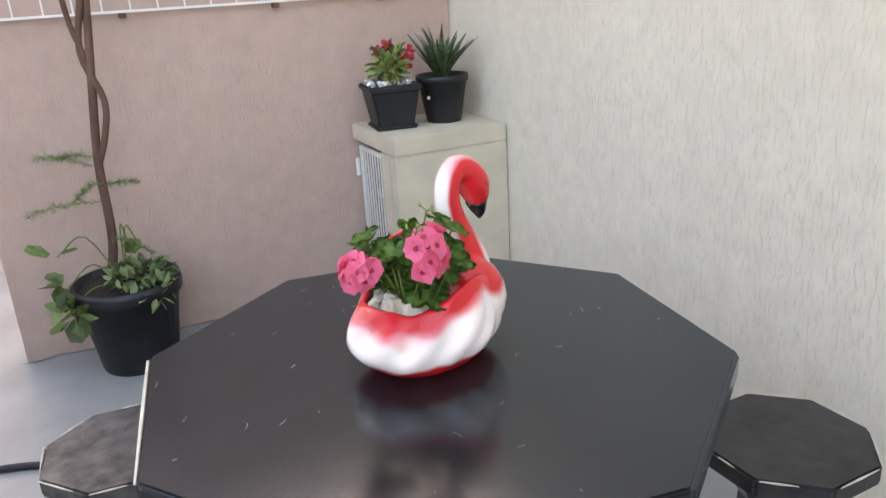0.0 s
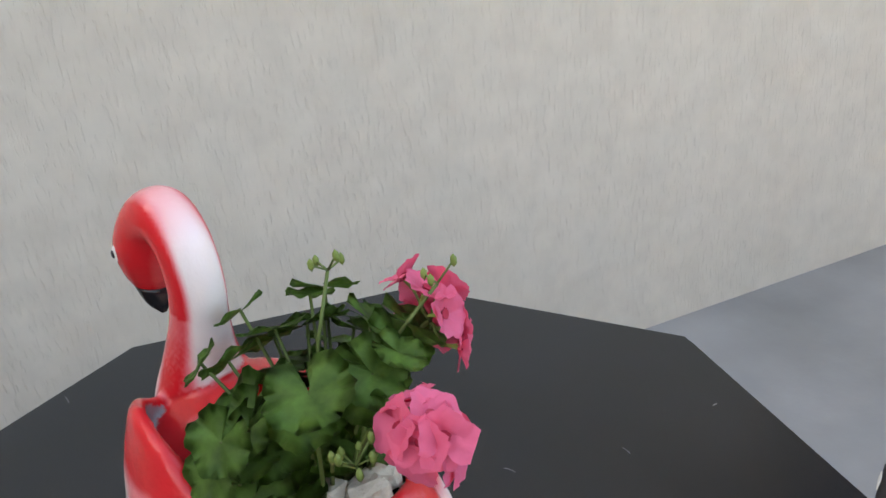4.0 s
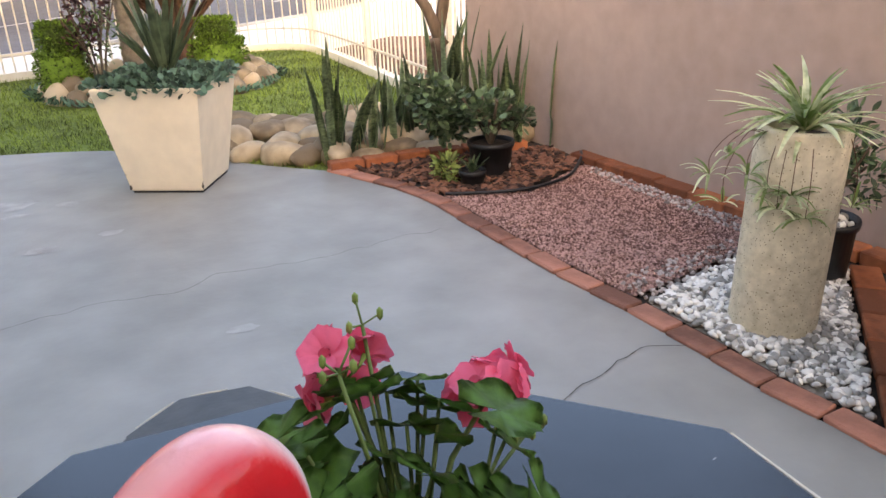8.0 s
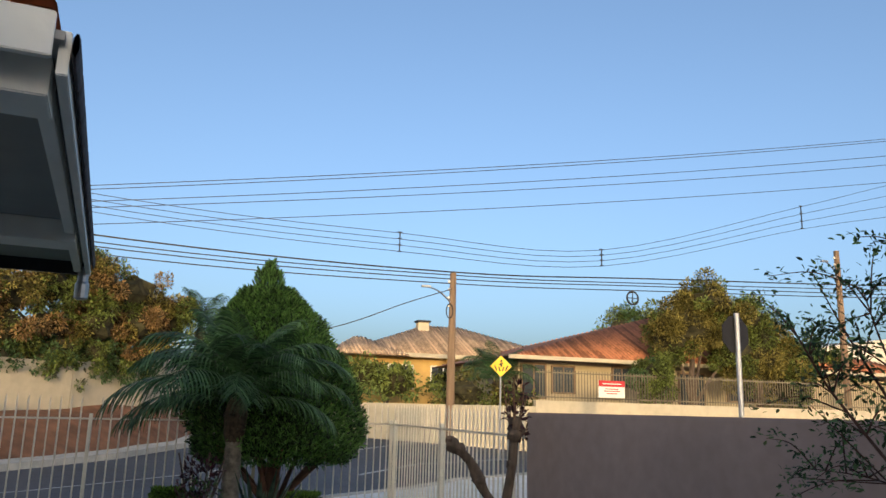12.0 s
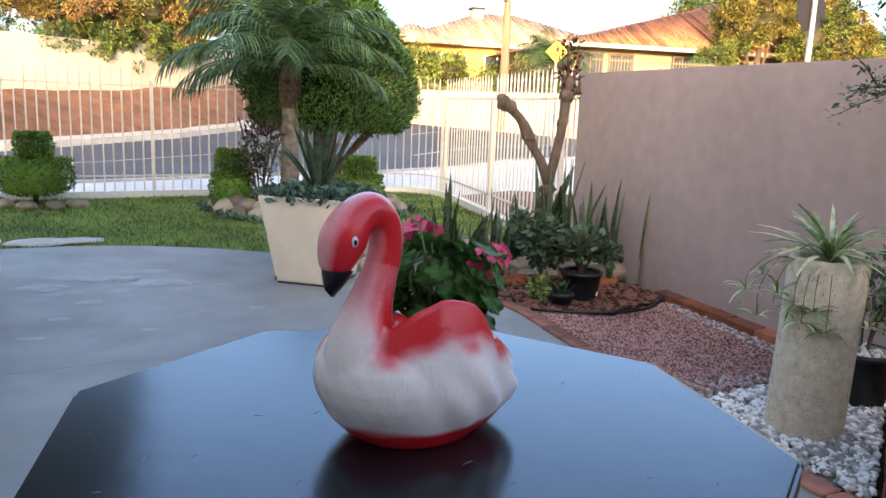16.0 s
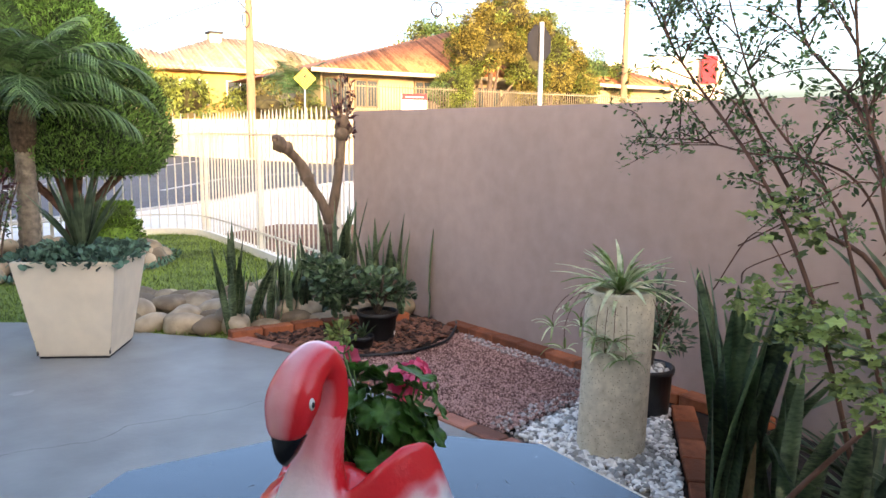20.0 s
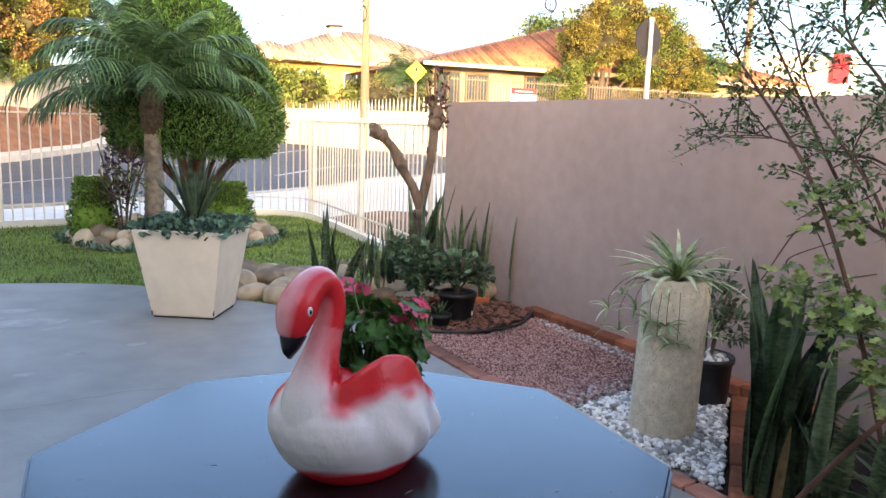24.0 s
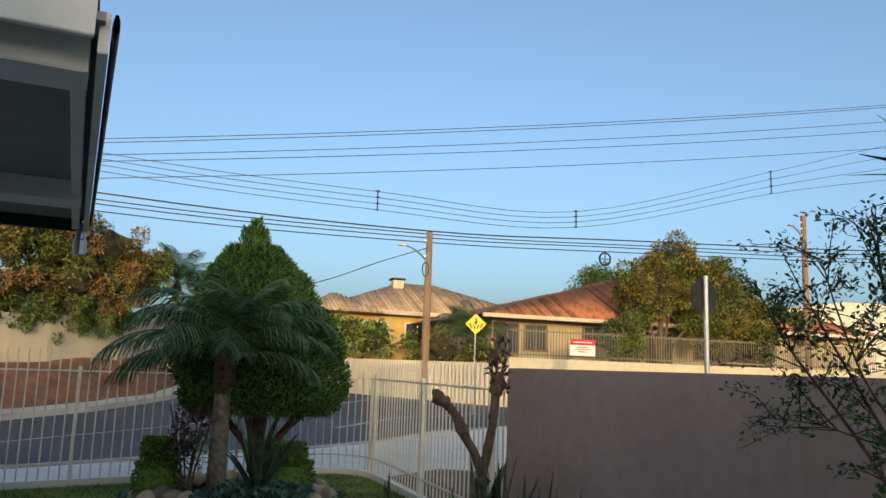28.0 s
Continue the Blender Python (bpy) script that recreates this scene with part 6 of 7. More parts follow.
def conifer():
    c = tagged(empty("conifer", Matrix.Translation((-0.74, -8.62, 0))), "dark green clipped conifer, pointed on top, on several bare stems", "tree")
    rg = random.Random(77)
    pl = []

    def rad(z):
        t = (z - 0.85) / 2.22
        return 1.06 * max(0.0, 1 - max(0, t - 0.12) ** 2.1 * 1.12) * min(1, 0.72 + 2.4 * max(0, t)) if t < 1 else 0.0

    def mid(z):
        return 0.24 * max(0, (z - 1.3) / 1.9)
    for _ in range(52000):
        z = 0.85 + 2.08 * rg.random() ** 1.15
        a = rg.uniform(0, 6.283)
        bump = 1 + 0.17 * noise.noise(Vector((math.cos(a) * 3.0, math.sin(a) * 3.0, z * 3.0))) + 0.10 * noise.noise(Vector((math.cos(a) * 9, math.sin(a) * 9, z * 9)))
        r = rad(z) * bump * (1 - 0.4 * rg.random() ** 2.2)
        pl.append(leaf_pose((mid(z) + r * math.cos(a), r * math.sin(a), z), (math.cos(a) * 0.7 + rg.gauss(0, .4), math.sin(a) * 0.7 + rg.gauss(0, .4), 0.5 + rg.gauss(0, .6)), rg.uniform(.035, .085), rg, 1.2))
    for x, y, z, n in ((0.22, 0, 2.94, 700), (0.12, 0.03, 2.86, 500), (0.32, -0.02, 2.86, 500), (0.2, 0.05, 2.98, 300)):     # loose tuft on the tip
        for _ in range(n):
            a, t = rg.uniform(0, 6.283), rg.random()
            r = 0.16 * (1 - 0.8 * t) * rg.random() ** 0.5
            pl.append(leaf_pose((x + r * math.cos(a), y + r * math.sin(a), z - 0.2 + 0.5 * t), (math.cos(a) * 0.5, math.sin(a) * 0.5, 1), rg.uniform(.05, .10), rg, 0.4))
    scatter("crown", NARROW, pl, M_CONIFER, c)
    # dark solid core paints in the shade deep inside the conifer
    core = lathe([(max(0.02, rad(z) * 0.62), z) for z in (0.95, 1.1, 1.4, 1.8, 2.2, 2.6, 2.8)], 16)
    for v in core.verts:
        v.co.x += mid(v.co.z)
    part("inner_crown", core, mat("conifer_shade_fill", (0.02, 0.03, 0.015), 1.0, 0.4, 20, 0.8, 30), c)
    for a, q in ((0.2, 0.7), (1.0, 0.5), (1.6, 0.6), (2.6, 0.75), (3.3, 0.62), (3.9, 0.5), (5.0, 0.5), (5.7, 0.7)):
        part("stem", tube(spline([(0.08 * math.cos(a), 0.08 * math.sin(a), 0.1), (0.14 * math.cos(a), 0.12 * math.sin(a), 0.45), (q * math.cos(a), q * math.sin(a), 1.05)], 4), [0.05 - 0.0035 * k for k in range(9)], 7), M_BARK_RED, c, "", True)
    part("trunk", tube([(0, 0, 0), (0.02, 0, 0.4), (0, 0, 1.2)], [0.13, 0.10, 0.07], 9), M_BARK_RED, c, "", True)


conifer()

# ---- porch roof ----
def porch_roof():
    r = tagged(empty("porch_roof", Matrix.Translation((0.743, -1.36, 0)) @ Matrix.Rotation(radians(5.55), 4, "Z")), "porch roof with grey soffit, white beams and clay tiles", "roof")
    m = Matrix.Translation
    W_, L_ = 3.6, 4.22
    part("soffit", box(W_, L_, 0.03, 0, m((W_ / 2, -L_ / 2, 2.60))), M_SOFFIT, r)
    part("roof_deck", box(W_ - 0.1, L_ - 0.1, 0.09, 0, m((W_ / 2, -L_ / 2, 2.631))), M_TILE_RED, r)
    part("fascia", box(W_, 0.035, 0.15, 0.004, m((W_ / 2 + 0.03, -0.0, 2.535))), M_BEAM, r, "white fascia board")
    part("fascia", box(0.035, L_ - 0.02, 0.15, 0.004, m((0.0, -L_ / 2 - 0.03, 2.50))), M_BEAM, r, "white fascia board")
    part("fascia", box(W_, 0.035, 0.12, 0.004, m((W_ / 2 + 0.03, -L_, 2.50))), M_BLACK_PLASTIC, r, "dark edge board")
    for y, w, z in ((-0.26, 0.24, 2.46), (-2.80, 0.30, 2.465)):
        part("beam", box(W_ - 0.02, w, 2.599 - z, 0.005, m((W_ / 2 + 0.03, y, z))), M_BEAM, r, "white painted beam")
    for y0, y1, x in ((-0.40, -2.64, 0.075), (-2.96, -L_ + 0.03, 0.075), (-2.96, -3.9, 1.15), (-0.50, -2.66, 1.30), (-0.50, -2.66, 2.5)):
        part("bracket", box(0.055, abs(y1 - y0), 0.085, 0.004, m((x, (y0 + y1) / 2, 2.514))), M_BEAM, r, "white timber bracket")
    # clay tiles: a dark scalloped row along the side, round ends along the front
    b = bmesh.new()
    n = 10
    pr = [(0.075 * math.cos(math.pi * k / n), 0.06 * math.sin(math.pi * k / n)) for k in range(n + 1)]
    rows = [[b.verts.new((x * s, y, z * s)) for x, z in pr] for y, s in ((0, 1.0), (0.40, 0.85))]
    for k in range(n):
        b.faces.new((rows[0][k], rows[0][k + 1], rows[1][k + 1], rows[1][k]))
    bmesh.ops.solidify(b, geom=b.faces[:], thickness=0.012)
    t0 = part("tile", b, M_TILE_RED, r)
    t0.matrix_basis = m((0.09, -0.36, 2.66)) @ Matrix.Rotation(radians(3), 4, "X")
    for j in range(1, 16):
        share("tile", t0.data, r, m((0.09 + j * 0.19, -0.36, 2.66)) @ Matrix.Rotation(radians(3), 4, "X"))
    e = bmesh.new()
    rows = [[e.verts.new((0.013 * s * math.cos(2 * math.pi * k / 10) - 0.034, y, 2.59 + 0.05 * s * math.sin(2 * math.pi * k / 10))) for k in range(10)] for y, s in ((0, 0.8), (-0.02, 1.0), (-0.26, 1.0), (-0.29, 0.82))]
    for p, q in zip(rows, rows[1:]):
        for k in range(10):
            e.faces.new((p[k], p[(k + 1) % 10], q[(k + 1) % 10], q[k]))
    s0 = part("edge_tile", e, mat("dark_edge_clay", (0.06, 0.045, 0.045), 0.85, 0.3, 20, 0.3), r, "dark edge tile")
    for k in range(1, 14):
        share("edge_tile", s0.data, r, m((0, -0.30 * k, 0)))
    d = lathe([(0.045, 2.30), (0.052, 2.31), (0.052, 2.42), (0.04, 2.44), (0.04, 2.56)], 12, m=m((0.03, -L_ + 0.03, 0)))
    part("downpipe", d, M_METAL, r, "grey downpipe stub at the roof corner")


porch_roof()

# ---- cracks in the patio ----
def crack(pts, w):
    fine = []
    for i, p in enumerate(spline(pts, 12)):
        q = Vector((p[0], p[1], 0)) + Vector((noise.noise(Vector((p[0] * 9, p[1] * 9, 1))), noise.noise(Vector((p[0] * 9, p[1] * 9, 5))), 0)) * 0.035
        fine.append(q)
    b = bmesh.new()
    rows = []
    for i, p in enumerate(fine):
        d = (fine[min(i + 1, len(fine) - 1)] - fine[max(i - 1, 0)]).normalized()
        s = Vector((-d.y, d.x, 0)) * w * (0.35 + 0.65 * abs(math.sin(i * 1.7)))
        rows.append((b.verts.new((p.x - s.x, p.y - s.y, 0.0035)), b.verts.new((p.x + s.x, p.y + s.y, 0.0035))))
    for a, c in zip(rows, rows[1:]):
        b.faces.new((a[0], c[0], c[1], a[1]))
    for f in b.faces:
        if f.normal.z < 0:
            f.normal_flip()
    ob = obj("floor_crack", b, mat("crack_dark_grey", (0.08, 0.078, 0.075), 1.0, 0.3, 40, 0))
    tagged(ob, "dark crack in the painted concrete", kind="structure")


crack([(1.45, -2.45), (0.61, -2.61), (0.26, -2.67), (0.01, -2.63), (-0.2, -2.73), (-0.37, -2.73), (-0.61, -2.71), (-0.95, -2.76), (-1.24, -2.78)], 0.0014)
crack([(-0.71, -1.25), (-0.85, -1.30), (-1.0, -1.29), (-1.16, -1.37), (-1.36, -1.42), (-1.52, -1.39)], 0.0024)
# dark wavy strip along the foot of the pink wall
crack([(-1.22, 2.0), (-0.6, 2.09), (0.25, 2.215)], 0.004)
cable = tube(spline([(-1.35, 1.20, 0.012), (-1.1, 1.18, 0.012), (-0.97, 1.15, 0.012), (-0.90, 1.15, 0.012)], 5), 0.012, 8)
tagged(obj("black_cable", cable, M_WIRE, None, "", True), "thick black cable lying on the patio floor", "cable")


def floor_patch(name, x, y, rx, ry, material, label, seed, z=0.0022, n=40):
    """An irregular flat patch on the floor."""
    b = bmesh.new()
    c = b.verts.new((x, y, z))
    ring = []
    for k in range(n):
        a = 6.2832 * k / n
        q = 1 + 0.35 * noise.noise(Vector((math.cos(a) * 1.5 + seed, math.sin(a) * 1.5, seed))) + 0.12 * noise.noise(Vector((math.cos(a) * 6, math.sin(a) * 6, seed)))
        ring.append(b.verts.new((x + rx * q * math.cos(a), y + ry * q * math.sin(a), z)))
    for k in range(n):
        b.faces.new((c, ring[k], ring[(k + 1) % n]))
    tagged(obj(name, b, material), label, kind="structure")


# two darker, smoother patches near the large pot and the pink wall
M_DARK_CONCRETE = mat("dark_smooth_concrete", (0.17, 0.173, 0.178), 0.22, 0.10, 3.0, 0.06, 35, big=0.8, spec=0.5, col2=(0.21, 0.213, 0.218))
floor_patch("damp_patch", -0.42, 1.62, 0.20, 0.42, M_DARK_CONCRETE, "darker, smoother patch on the patio floor", 3)
floor_patch("damp_patch", -0.20, 1.95, 0.30, 0.12, M_DARK_CONCRETE, "darker, smoother patch on the patio floor", 8, 0.0030)
M_WORN = mat("worn_pale_paint", (0.30, 0.305, 0.295), 0.45, 0.10, 14.0, 0.12, 45, big=5, col2=(0.41, 0.415, 0.41))
for i, (x, y, rx, ry) in enumerate(((1.5, -4.1, 0.10, 0.03), (0.8, -4.2, 0.16, 0.035), (1.15, -3.7, 0.05, 0.02), (0.5, -3.4, 0.05, 0.015), (1.3, -4.35, 0.2, 0.03), (1.02, -4.0, 0.06, 0.02), (1.25, -3.35, 0.04, 0.012), (0.2, -3.5, 0.04, 0.012), (0.95, -4.55, 0.12, 0.02), (1.4, -3.9, 0.07, 0.012), (0.65, -4.0, 0.05, 0.01), (1.1, -4.25, 0.09, 0.012), (0.4, -4.1, 0.05, 0.012), (1.3, -3.0, 0.05, 0.01), (-0.2, -2.2, 0.04, 0.01), (0.75, -3.1, 0.035, 0.01))):
    floor_patch("worn_patch", x, y, rx * 1.5, ry * 3.0, M_WORN, "pale worn patch in the floor paint", 20 + i)

# ---- street furniture ----
ss = tagged(empty("warning_sign", Matrix.Translation((-8.05, -19.5, rise(-19.5)))), "yellow diamond pedestrian warning sign on a thin post", "road sign")
part("post", lathe([(0.025, 0), (0.025, 2.9 - rise(-19.5))], 10), M_METAL, ss)
toward = math.atan2(-8.05 - 0.4, 20.7)
face = Matrix.Translation((0, 0.03, 2.82 - rise(-19.5))) @ Matrix.Rotation(toward, 4, "Z") @ Matrix.Rotation(radians(45), 4, "Y")
pb = bmesh.new()
box(0.43, 0.012, 0.43, 0.004, face @ Matrix.Translation((0, 0, -0.215)), pb)
part("plate", pb, mat("yellow_sign", (0.85, 0.52, 0.02), 0.5, 0.05, 9, 0), ss)
fig = bmesh.new()
up = Matrix.Translation((0, 0.042, 2.82 - rise(-19.5))) @ Matrix.Rotation(toward, 4, "Z")
for sx, sz, x, z, a in ((0.05, 0.12, 0.0, -0.02, 0), (0.035, 0.13, 0.03, -0.14, 20), (0.035, 0.13, -0.035, -0.14, -20), (0.05, 0.05, 0.0, 0.12, 0), (0.12, 0.03, 0.0, 0.05, 25), (0.035, 0.16, 0.12, -0.13, 25), (0.035, 0.16, -0.12, -0.13, -25)):
    box(sx, 0.006, sz, 0, up @ Matrix.Translation((x, 0, z)) @ Matrix.Rotation(radians(a), 4, "Y"), fig)
part("symbol", fig, M_DARK, ss, "black symbol")
hs = tagged(empty("stop_sign", Matrix.Translation((-8.6, -10.0, -0.02))), "octagonal road sign seen from its dull grey back", "road sign")
part("post", lathe([(0.045, 0), (0.045, 3.33)], 12), M_METAL, hs)
turn = math.atan2(-9.0, 11.2) + 0.85
ob_ = prism(octagon(0.34), -0.006, 0.006)
ob_.transform(Matrix.Translation((0, -0.055, 2.97)) @ Matrix.Rotation(turn, 4, "Z") @ Matrix.Rotation(radians(90), 4, "X"))
part("plate", ob_, mat("sign_back", (0.02, 0.02, 0.024), 0.6, 0.1, 9, 0, spec=0.2), hs)


def utility_pole(x, y, h, label):
    z = rise(y)
    p = tagged(empty("utility_pole", Matrix.Translation((x, y, z))), label, "utility pole")
    part("shaft", lathe([(0.16, 0), (0.11, h - z)], 12), M_POLE, p)
    b = bmesh.new()
    for k in range(4):
        lathe([(0.03, 0), (0.05, 0.02), (0.03, 0.09)], 8, b, Matrix.Translation((0.14, 0, h - z - 0.35 - 0.28 * k)))
    part("insulators", b, M_WHITE, p)
    a = bmesh.new()
    tube(spline([(0, 0, h - z - 1.1), (0.5, 0.2, h - z - 0.75), (1.0, 0.4, h - z - 0.6)], 4), 0.03, 6, a)
    box(0.32, 0.12, 0.07, 0.01, Matrix.Translation((1.1, 0.44, h - z - 0.64)), a)
    part("lamp_arm", a, M_METAL, p, "grey street light arm")
    c = bmesh.new()
    tube([(0.14 + 0.12 * math.cos(t), 0.12, h - z - 1.35 + 0.25 * math.sin(t)) for t in [k * 0.524 for k in range(13)]], 0.02, 6, c)
    part("cable_coil", c, M_WIRE, p)


utility_pole(-8.05, -24, 6.25, "weathered brown utility pole with insulators and street light")
utility_pole(-25.0, -24, 8.55, "weathered brown utility pole beside the white building")


def wires():
    """Each cable sags a little between its ends."""
    runs = [((1.98, -15, 5.80), (-19.25, -15, 9.76)), ((1.97, -15, 5.72), (-19.25, -15, 9.69)), ((1.95, -15, 5.47), (-19.21, -15, 9.23)), ((1.94, -15, 5.34), (-19.19, -15, 8.95)), ((1.9, -15, 5.00), (-19.15, -15, 8.42))]
    for a, b2 in runs:
        a, b2 = Vector(a), Vector(b2)
        d = b2 - a
        pts = []
        for k in range(33):
            t = -0.45 + 2.0 * k / 32
            p = a + d * t
            p.z += 0.55 * (t - 0) * (t - 1)
            pts.append(p)
        w = bmesh.new()
        tube(pts, 0.009, 4, w)
        tagged(obj("power_cable", w, M_WIRE), "thin dark overhead power cable", "cable", "overhead cables")
    low = [(6.47, 6.29, 6.66, 7.40), (6.26, 6.18, 6.48, 7.22), (6.12, 6.04, 6.37, 7.01), (5.90, 5.88, 6.19, 6.86)]
    for i, (za, zb, zc, zd) in enumerate(low):
        w = bmesh.new()
        tube(spline([(16, -24, za + 0.9), (2.6, -24, za), (-8, -24, zb), (-15.9, -24, zc), (-29.6, -24, zd), (-44, -24, zd + 1.2)], 6), 0.022 if i else 0.03, 4, w)
        tagged(obj("telephone_cable", w, M_WIRE), "thick dark telephone cable slung between poles", "cable", "telephone cables")
    for i in range(4):
        w = bmesh.new()
        tube(spline([(14, -21, 8.0 - 0.17 * i), (2.5, -21, 7.0 - 0.17 * i), (-5.3, -21, 6.79 - 0.19 * i), (-12.2, -21, 6.87 - 0.18 * i), (-20.5, -21, 9.25 - 0.28 * i), (-26.4, -21, 11.05 - 0.47 * i), (-36, -21, 13.6 - 0.7 * i)], 6), 0.011, 4, w)
        tagged(obj("power_cable", w, M_WIRE), "thin dark overhead power cable", "cable", "overhead cables")
    w = bmesh.new()
    tube(spline([(-8.0, -23.9, 5.68), (-6.4, -24, 5.1), (-3.85, -24, 4.1), (-1, -24, 3.7)], 6), 0.02, 4, w)
    tagged(obj("service_cable", w, M_WIRE), "sagging service cable from the pole to a house", "cable")
    for x, y, z, h in ((-5.32, -21, 6.80, 0.60), (-12.2, -21, 6.88, 0.55), (-20.5, -21, 9.26, 0.85)):
        s = bmesh.new()
        box(0.03, 0.03, h, 0, Matrix.Translation((x, y, z - h)), s)
        for k in range(4):
            box(0.14, 0.03, 0.03, 0, Matrix.Translation((x, y, z - h + k * h / 3)), s)
        tagged(obj("cable_spacer", s, M_WIRE), "dark vertical spacer between overhead cables", "cable spacer", "cable spacers")
    c = bmesh.new()
    tube([(-14.93 + 0.24 * math.cos(k * 0.524), -23.6, 5.80 + 0.24 * math.sin(k * 0.524)) for k in range(13)], 0.035, 6, c)
    box(0.4, 0.02, 0.03, 0, Matrix.Translation((-14.93, -23.6, 5.78)), c)
    box(0.03, 0.02, 0.4, 0, Matrix.Translation((-14.93, -23.6, 5.60)), c)
    tagged(obj("cable_coil", c, M_WIRE), "coil of spare cable hanging on the line", "cable coil")


wires()

# ---- houses ----
def hip_roof(x0, x1, y0, y1, z, h, tile, inset, step=0.24):
    """A hipped roof with rows of tiles."""
    b = bmesh.new()
    xm0, xm1, ym = x0 + inset, x1 - inset, (y0 + y1) / 2
    q = [(x0, y0, z), (x1, y0, z), (x1, y1, z), (x0, y1, z), (xm0, ym, z + h), (xm1, ym, z + h)]
    v = [b.verts.new(p) for p in q]
    for f in ((0, 1, 5, 4), (1, 2, 5), (2, 3, 4, 5), (3, 0, 4), (3, 2, 1, 0)):
        b.faces.new([v[i] for i in f])
    t = bmesh.new()
    n = int((x1 - x0) / step)
    for k in range(n):
        x = x0 + (k + 0.5) * step
        for (ya, yb) in ((y1, ym), (y0, ym)):
            e = 1.0
            if x < xm0:
                e = (x - x0) / inset
            if x > xm1:
                e = (x1 - x) / inset
            if e > 0.05:
                tube([(x, ya, z + 0.01), (x, ya + (yb - ya) * e, z + h * e + 0.01)], step * 0.26, 6, t)
    return b, t


def window(parent, x, y, z, w, h, frame=None):
    wd = part("window", box(w, 0.10, h, 0.0, Matrix.Translation((x, y, z))), M_DARK, parent, "dark window")
    for fx, fz, fw, fh in ((0, -0.04, w + 0.12, 0.06), (0, h - 0.02, w + 0.12, 0.06), (-w / 2 - 0.03, 0, 0.06, h), (w / 2 + 0.03, 0, 0.06, h), (0, 0, 0.05, h)):
        part("frame", box(fw, 0.14, fh, 0.004, Matrix.Translation((x + fx, y + 0.02, z + fz))), frame or M_WHITE, wd)
    part("pane", box(w - 0.04, 0.012, h - 0.04, 0, Matrix.Translation((x, y + 0.058, z + 0.02))), mat("window_glass", (0.05, 0.06, 0.07), 0.08, 0.1, 2, 0, spec=0.6), wd)


def red_house():
    g = rise(-25)
    p = tagged(empty("red_roof_house"), "single storey cream house with a red clay tile roof", "house")
    part("wall", box(18.3, 7.5, 3.55 - g, 0, Matrix.Translation((-20.1, -28.75, g))), mat("grey_cream_plaster", (0.42, 0.345, 0.225), 0.9, 0.06, 4, 0.1, 40), p)
    b, t = hip_roof(-30.0, -10.2, -33.4, -24.1, 3.5, 2.30, M_TILE_RED, 8.6, 0.17)
    rf = part("roof", b, M_TILE_RED, p)
    part("roof_tiles", t, M_TILE_RED, rf, "", True)
    part("eave_board", box(19.8, 0.06, 0.14, 0, Matrix.Translation((-20.1, -24.08, 3.41))), M_CREAM, p)
    for x, w, h, z in ((-11.55, 0.9, 1.2, 2.1), (-12.75, 0.85, 0.95, 2.3), (-15.2, 0.7, 0.7, 2.6), (-18.3, 1.1, 1.5, 1.7), (-20.6, 1.2, 1.0, 2.2)):
        window(p, x, -25.0, z, w, h, M_POLE)


def yellow_house():
    g = rise(-36)
    p = tagged(empty("ochre_house"), "ochre two storey house with tan tiled hip roofs and a chimney", "house")
    part("wall", box(11.7, 8, 4.2 - g, 0, Matrix.Translation((-12.75, -40, g))), M_YELLOW, p)
    b, t = hip_roof(-19.2, -6.3, -44.6, -35.4, 4.2, 1.95, M_TILE_TAN, 5.4, 0.2)
    rf = part("roof", b, M_TILE_TAN, p)
    part("roof_tiles", t, M_TILE_TAN, rf, "", True)
    b, t = hip_roof(-9.6, -5.6, -40.5, -34.9, 4.1, 1.05, M_TILE_TAN, 1.8, 0.2)
    rf = part("roof", b, M_TILE_TAN, p)
    part("roof_tiles", t, M_TILE_TAN, rf, "", True)
    part("eave_board", box(12.9, 0.08, 0.2, 0, Matrix.Translation((-12.75, -35.36, 4.08))), M_CREAM, p)
    part("chimney", box(0.6, 0.6, 1.2, 0.02, Matrix.Translation((-11.45, -39.4, 5.05))), M_CREAM, p)
    part("chimney_cap", box(0.75, 0.75, 0.1, 0.01, Matrix.Translation((-11.45, -39.4, 6.26))), M_DARK, p)
    part("chimney", box(0.5, 0.5, 0.9, 0.02, Matrix.Translation((-15.6, -38.4, 4.3))), M_CREAM, p)
    for x in (-9.4, -11.6, -13.8, -16.0):
        window(p, x, -36.0, 2.6, 1.2, 1.1)


red_house()
yellow_house()
wb = tagged(empty("white_building"), "white gabled building behind the trees", "house")
g = rise(-28)
gb2 = bmesh.new()
prof = [(-26.2, g), (-26.2, 4.7), (-31.5, 5.5), (-37, 5.6), (-37, g)]
lo = [gb2.verts.new((x, -28.0, z)) for x, z in prof]
hi = [gb2.verts.new((x, -38.0, z)) for x, z in prof]
gb2.faces.new(lo), gb2.faces.new(hi[::-1])
for i in range(5):
    gb2.faces.new((lo[i], hi[i], hi[(i + 1) % 5], lo[(i + 1) % 5]))
bmesh.ops.recalc_face_normals(gb2, faces=gb2.faces[:])
part("wall", gb2, mat("white_plaster", (0.62, 0.57, 0.47), 0.9, 0.06, 4, 0.1), wb)
window(wb, -30.6, -28.0, 2.9, 0.9, 0.7)
part("sign_panel", box(1.2, 0.08, 1.5, 0.01, Matrix.Translation((-35.2, -27.6, 4.2))), mat("red_panel", (0.55, 0.03, 0.04), 0.5, 0.1, 4, 0), wb, "plain red panel")

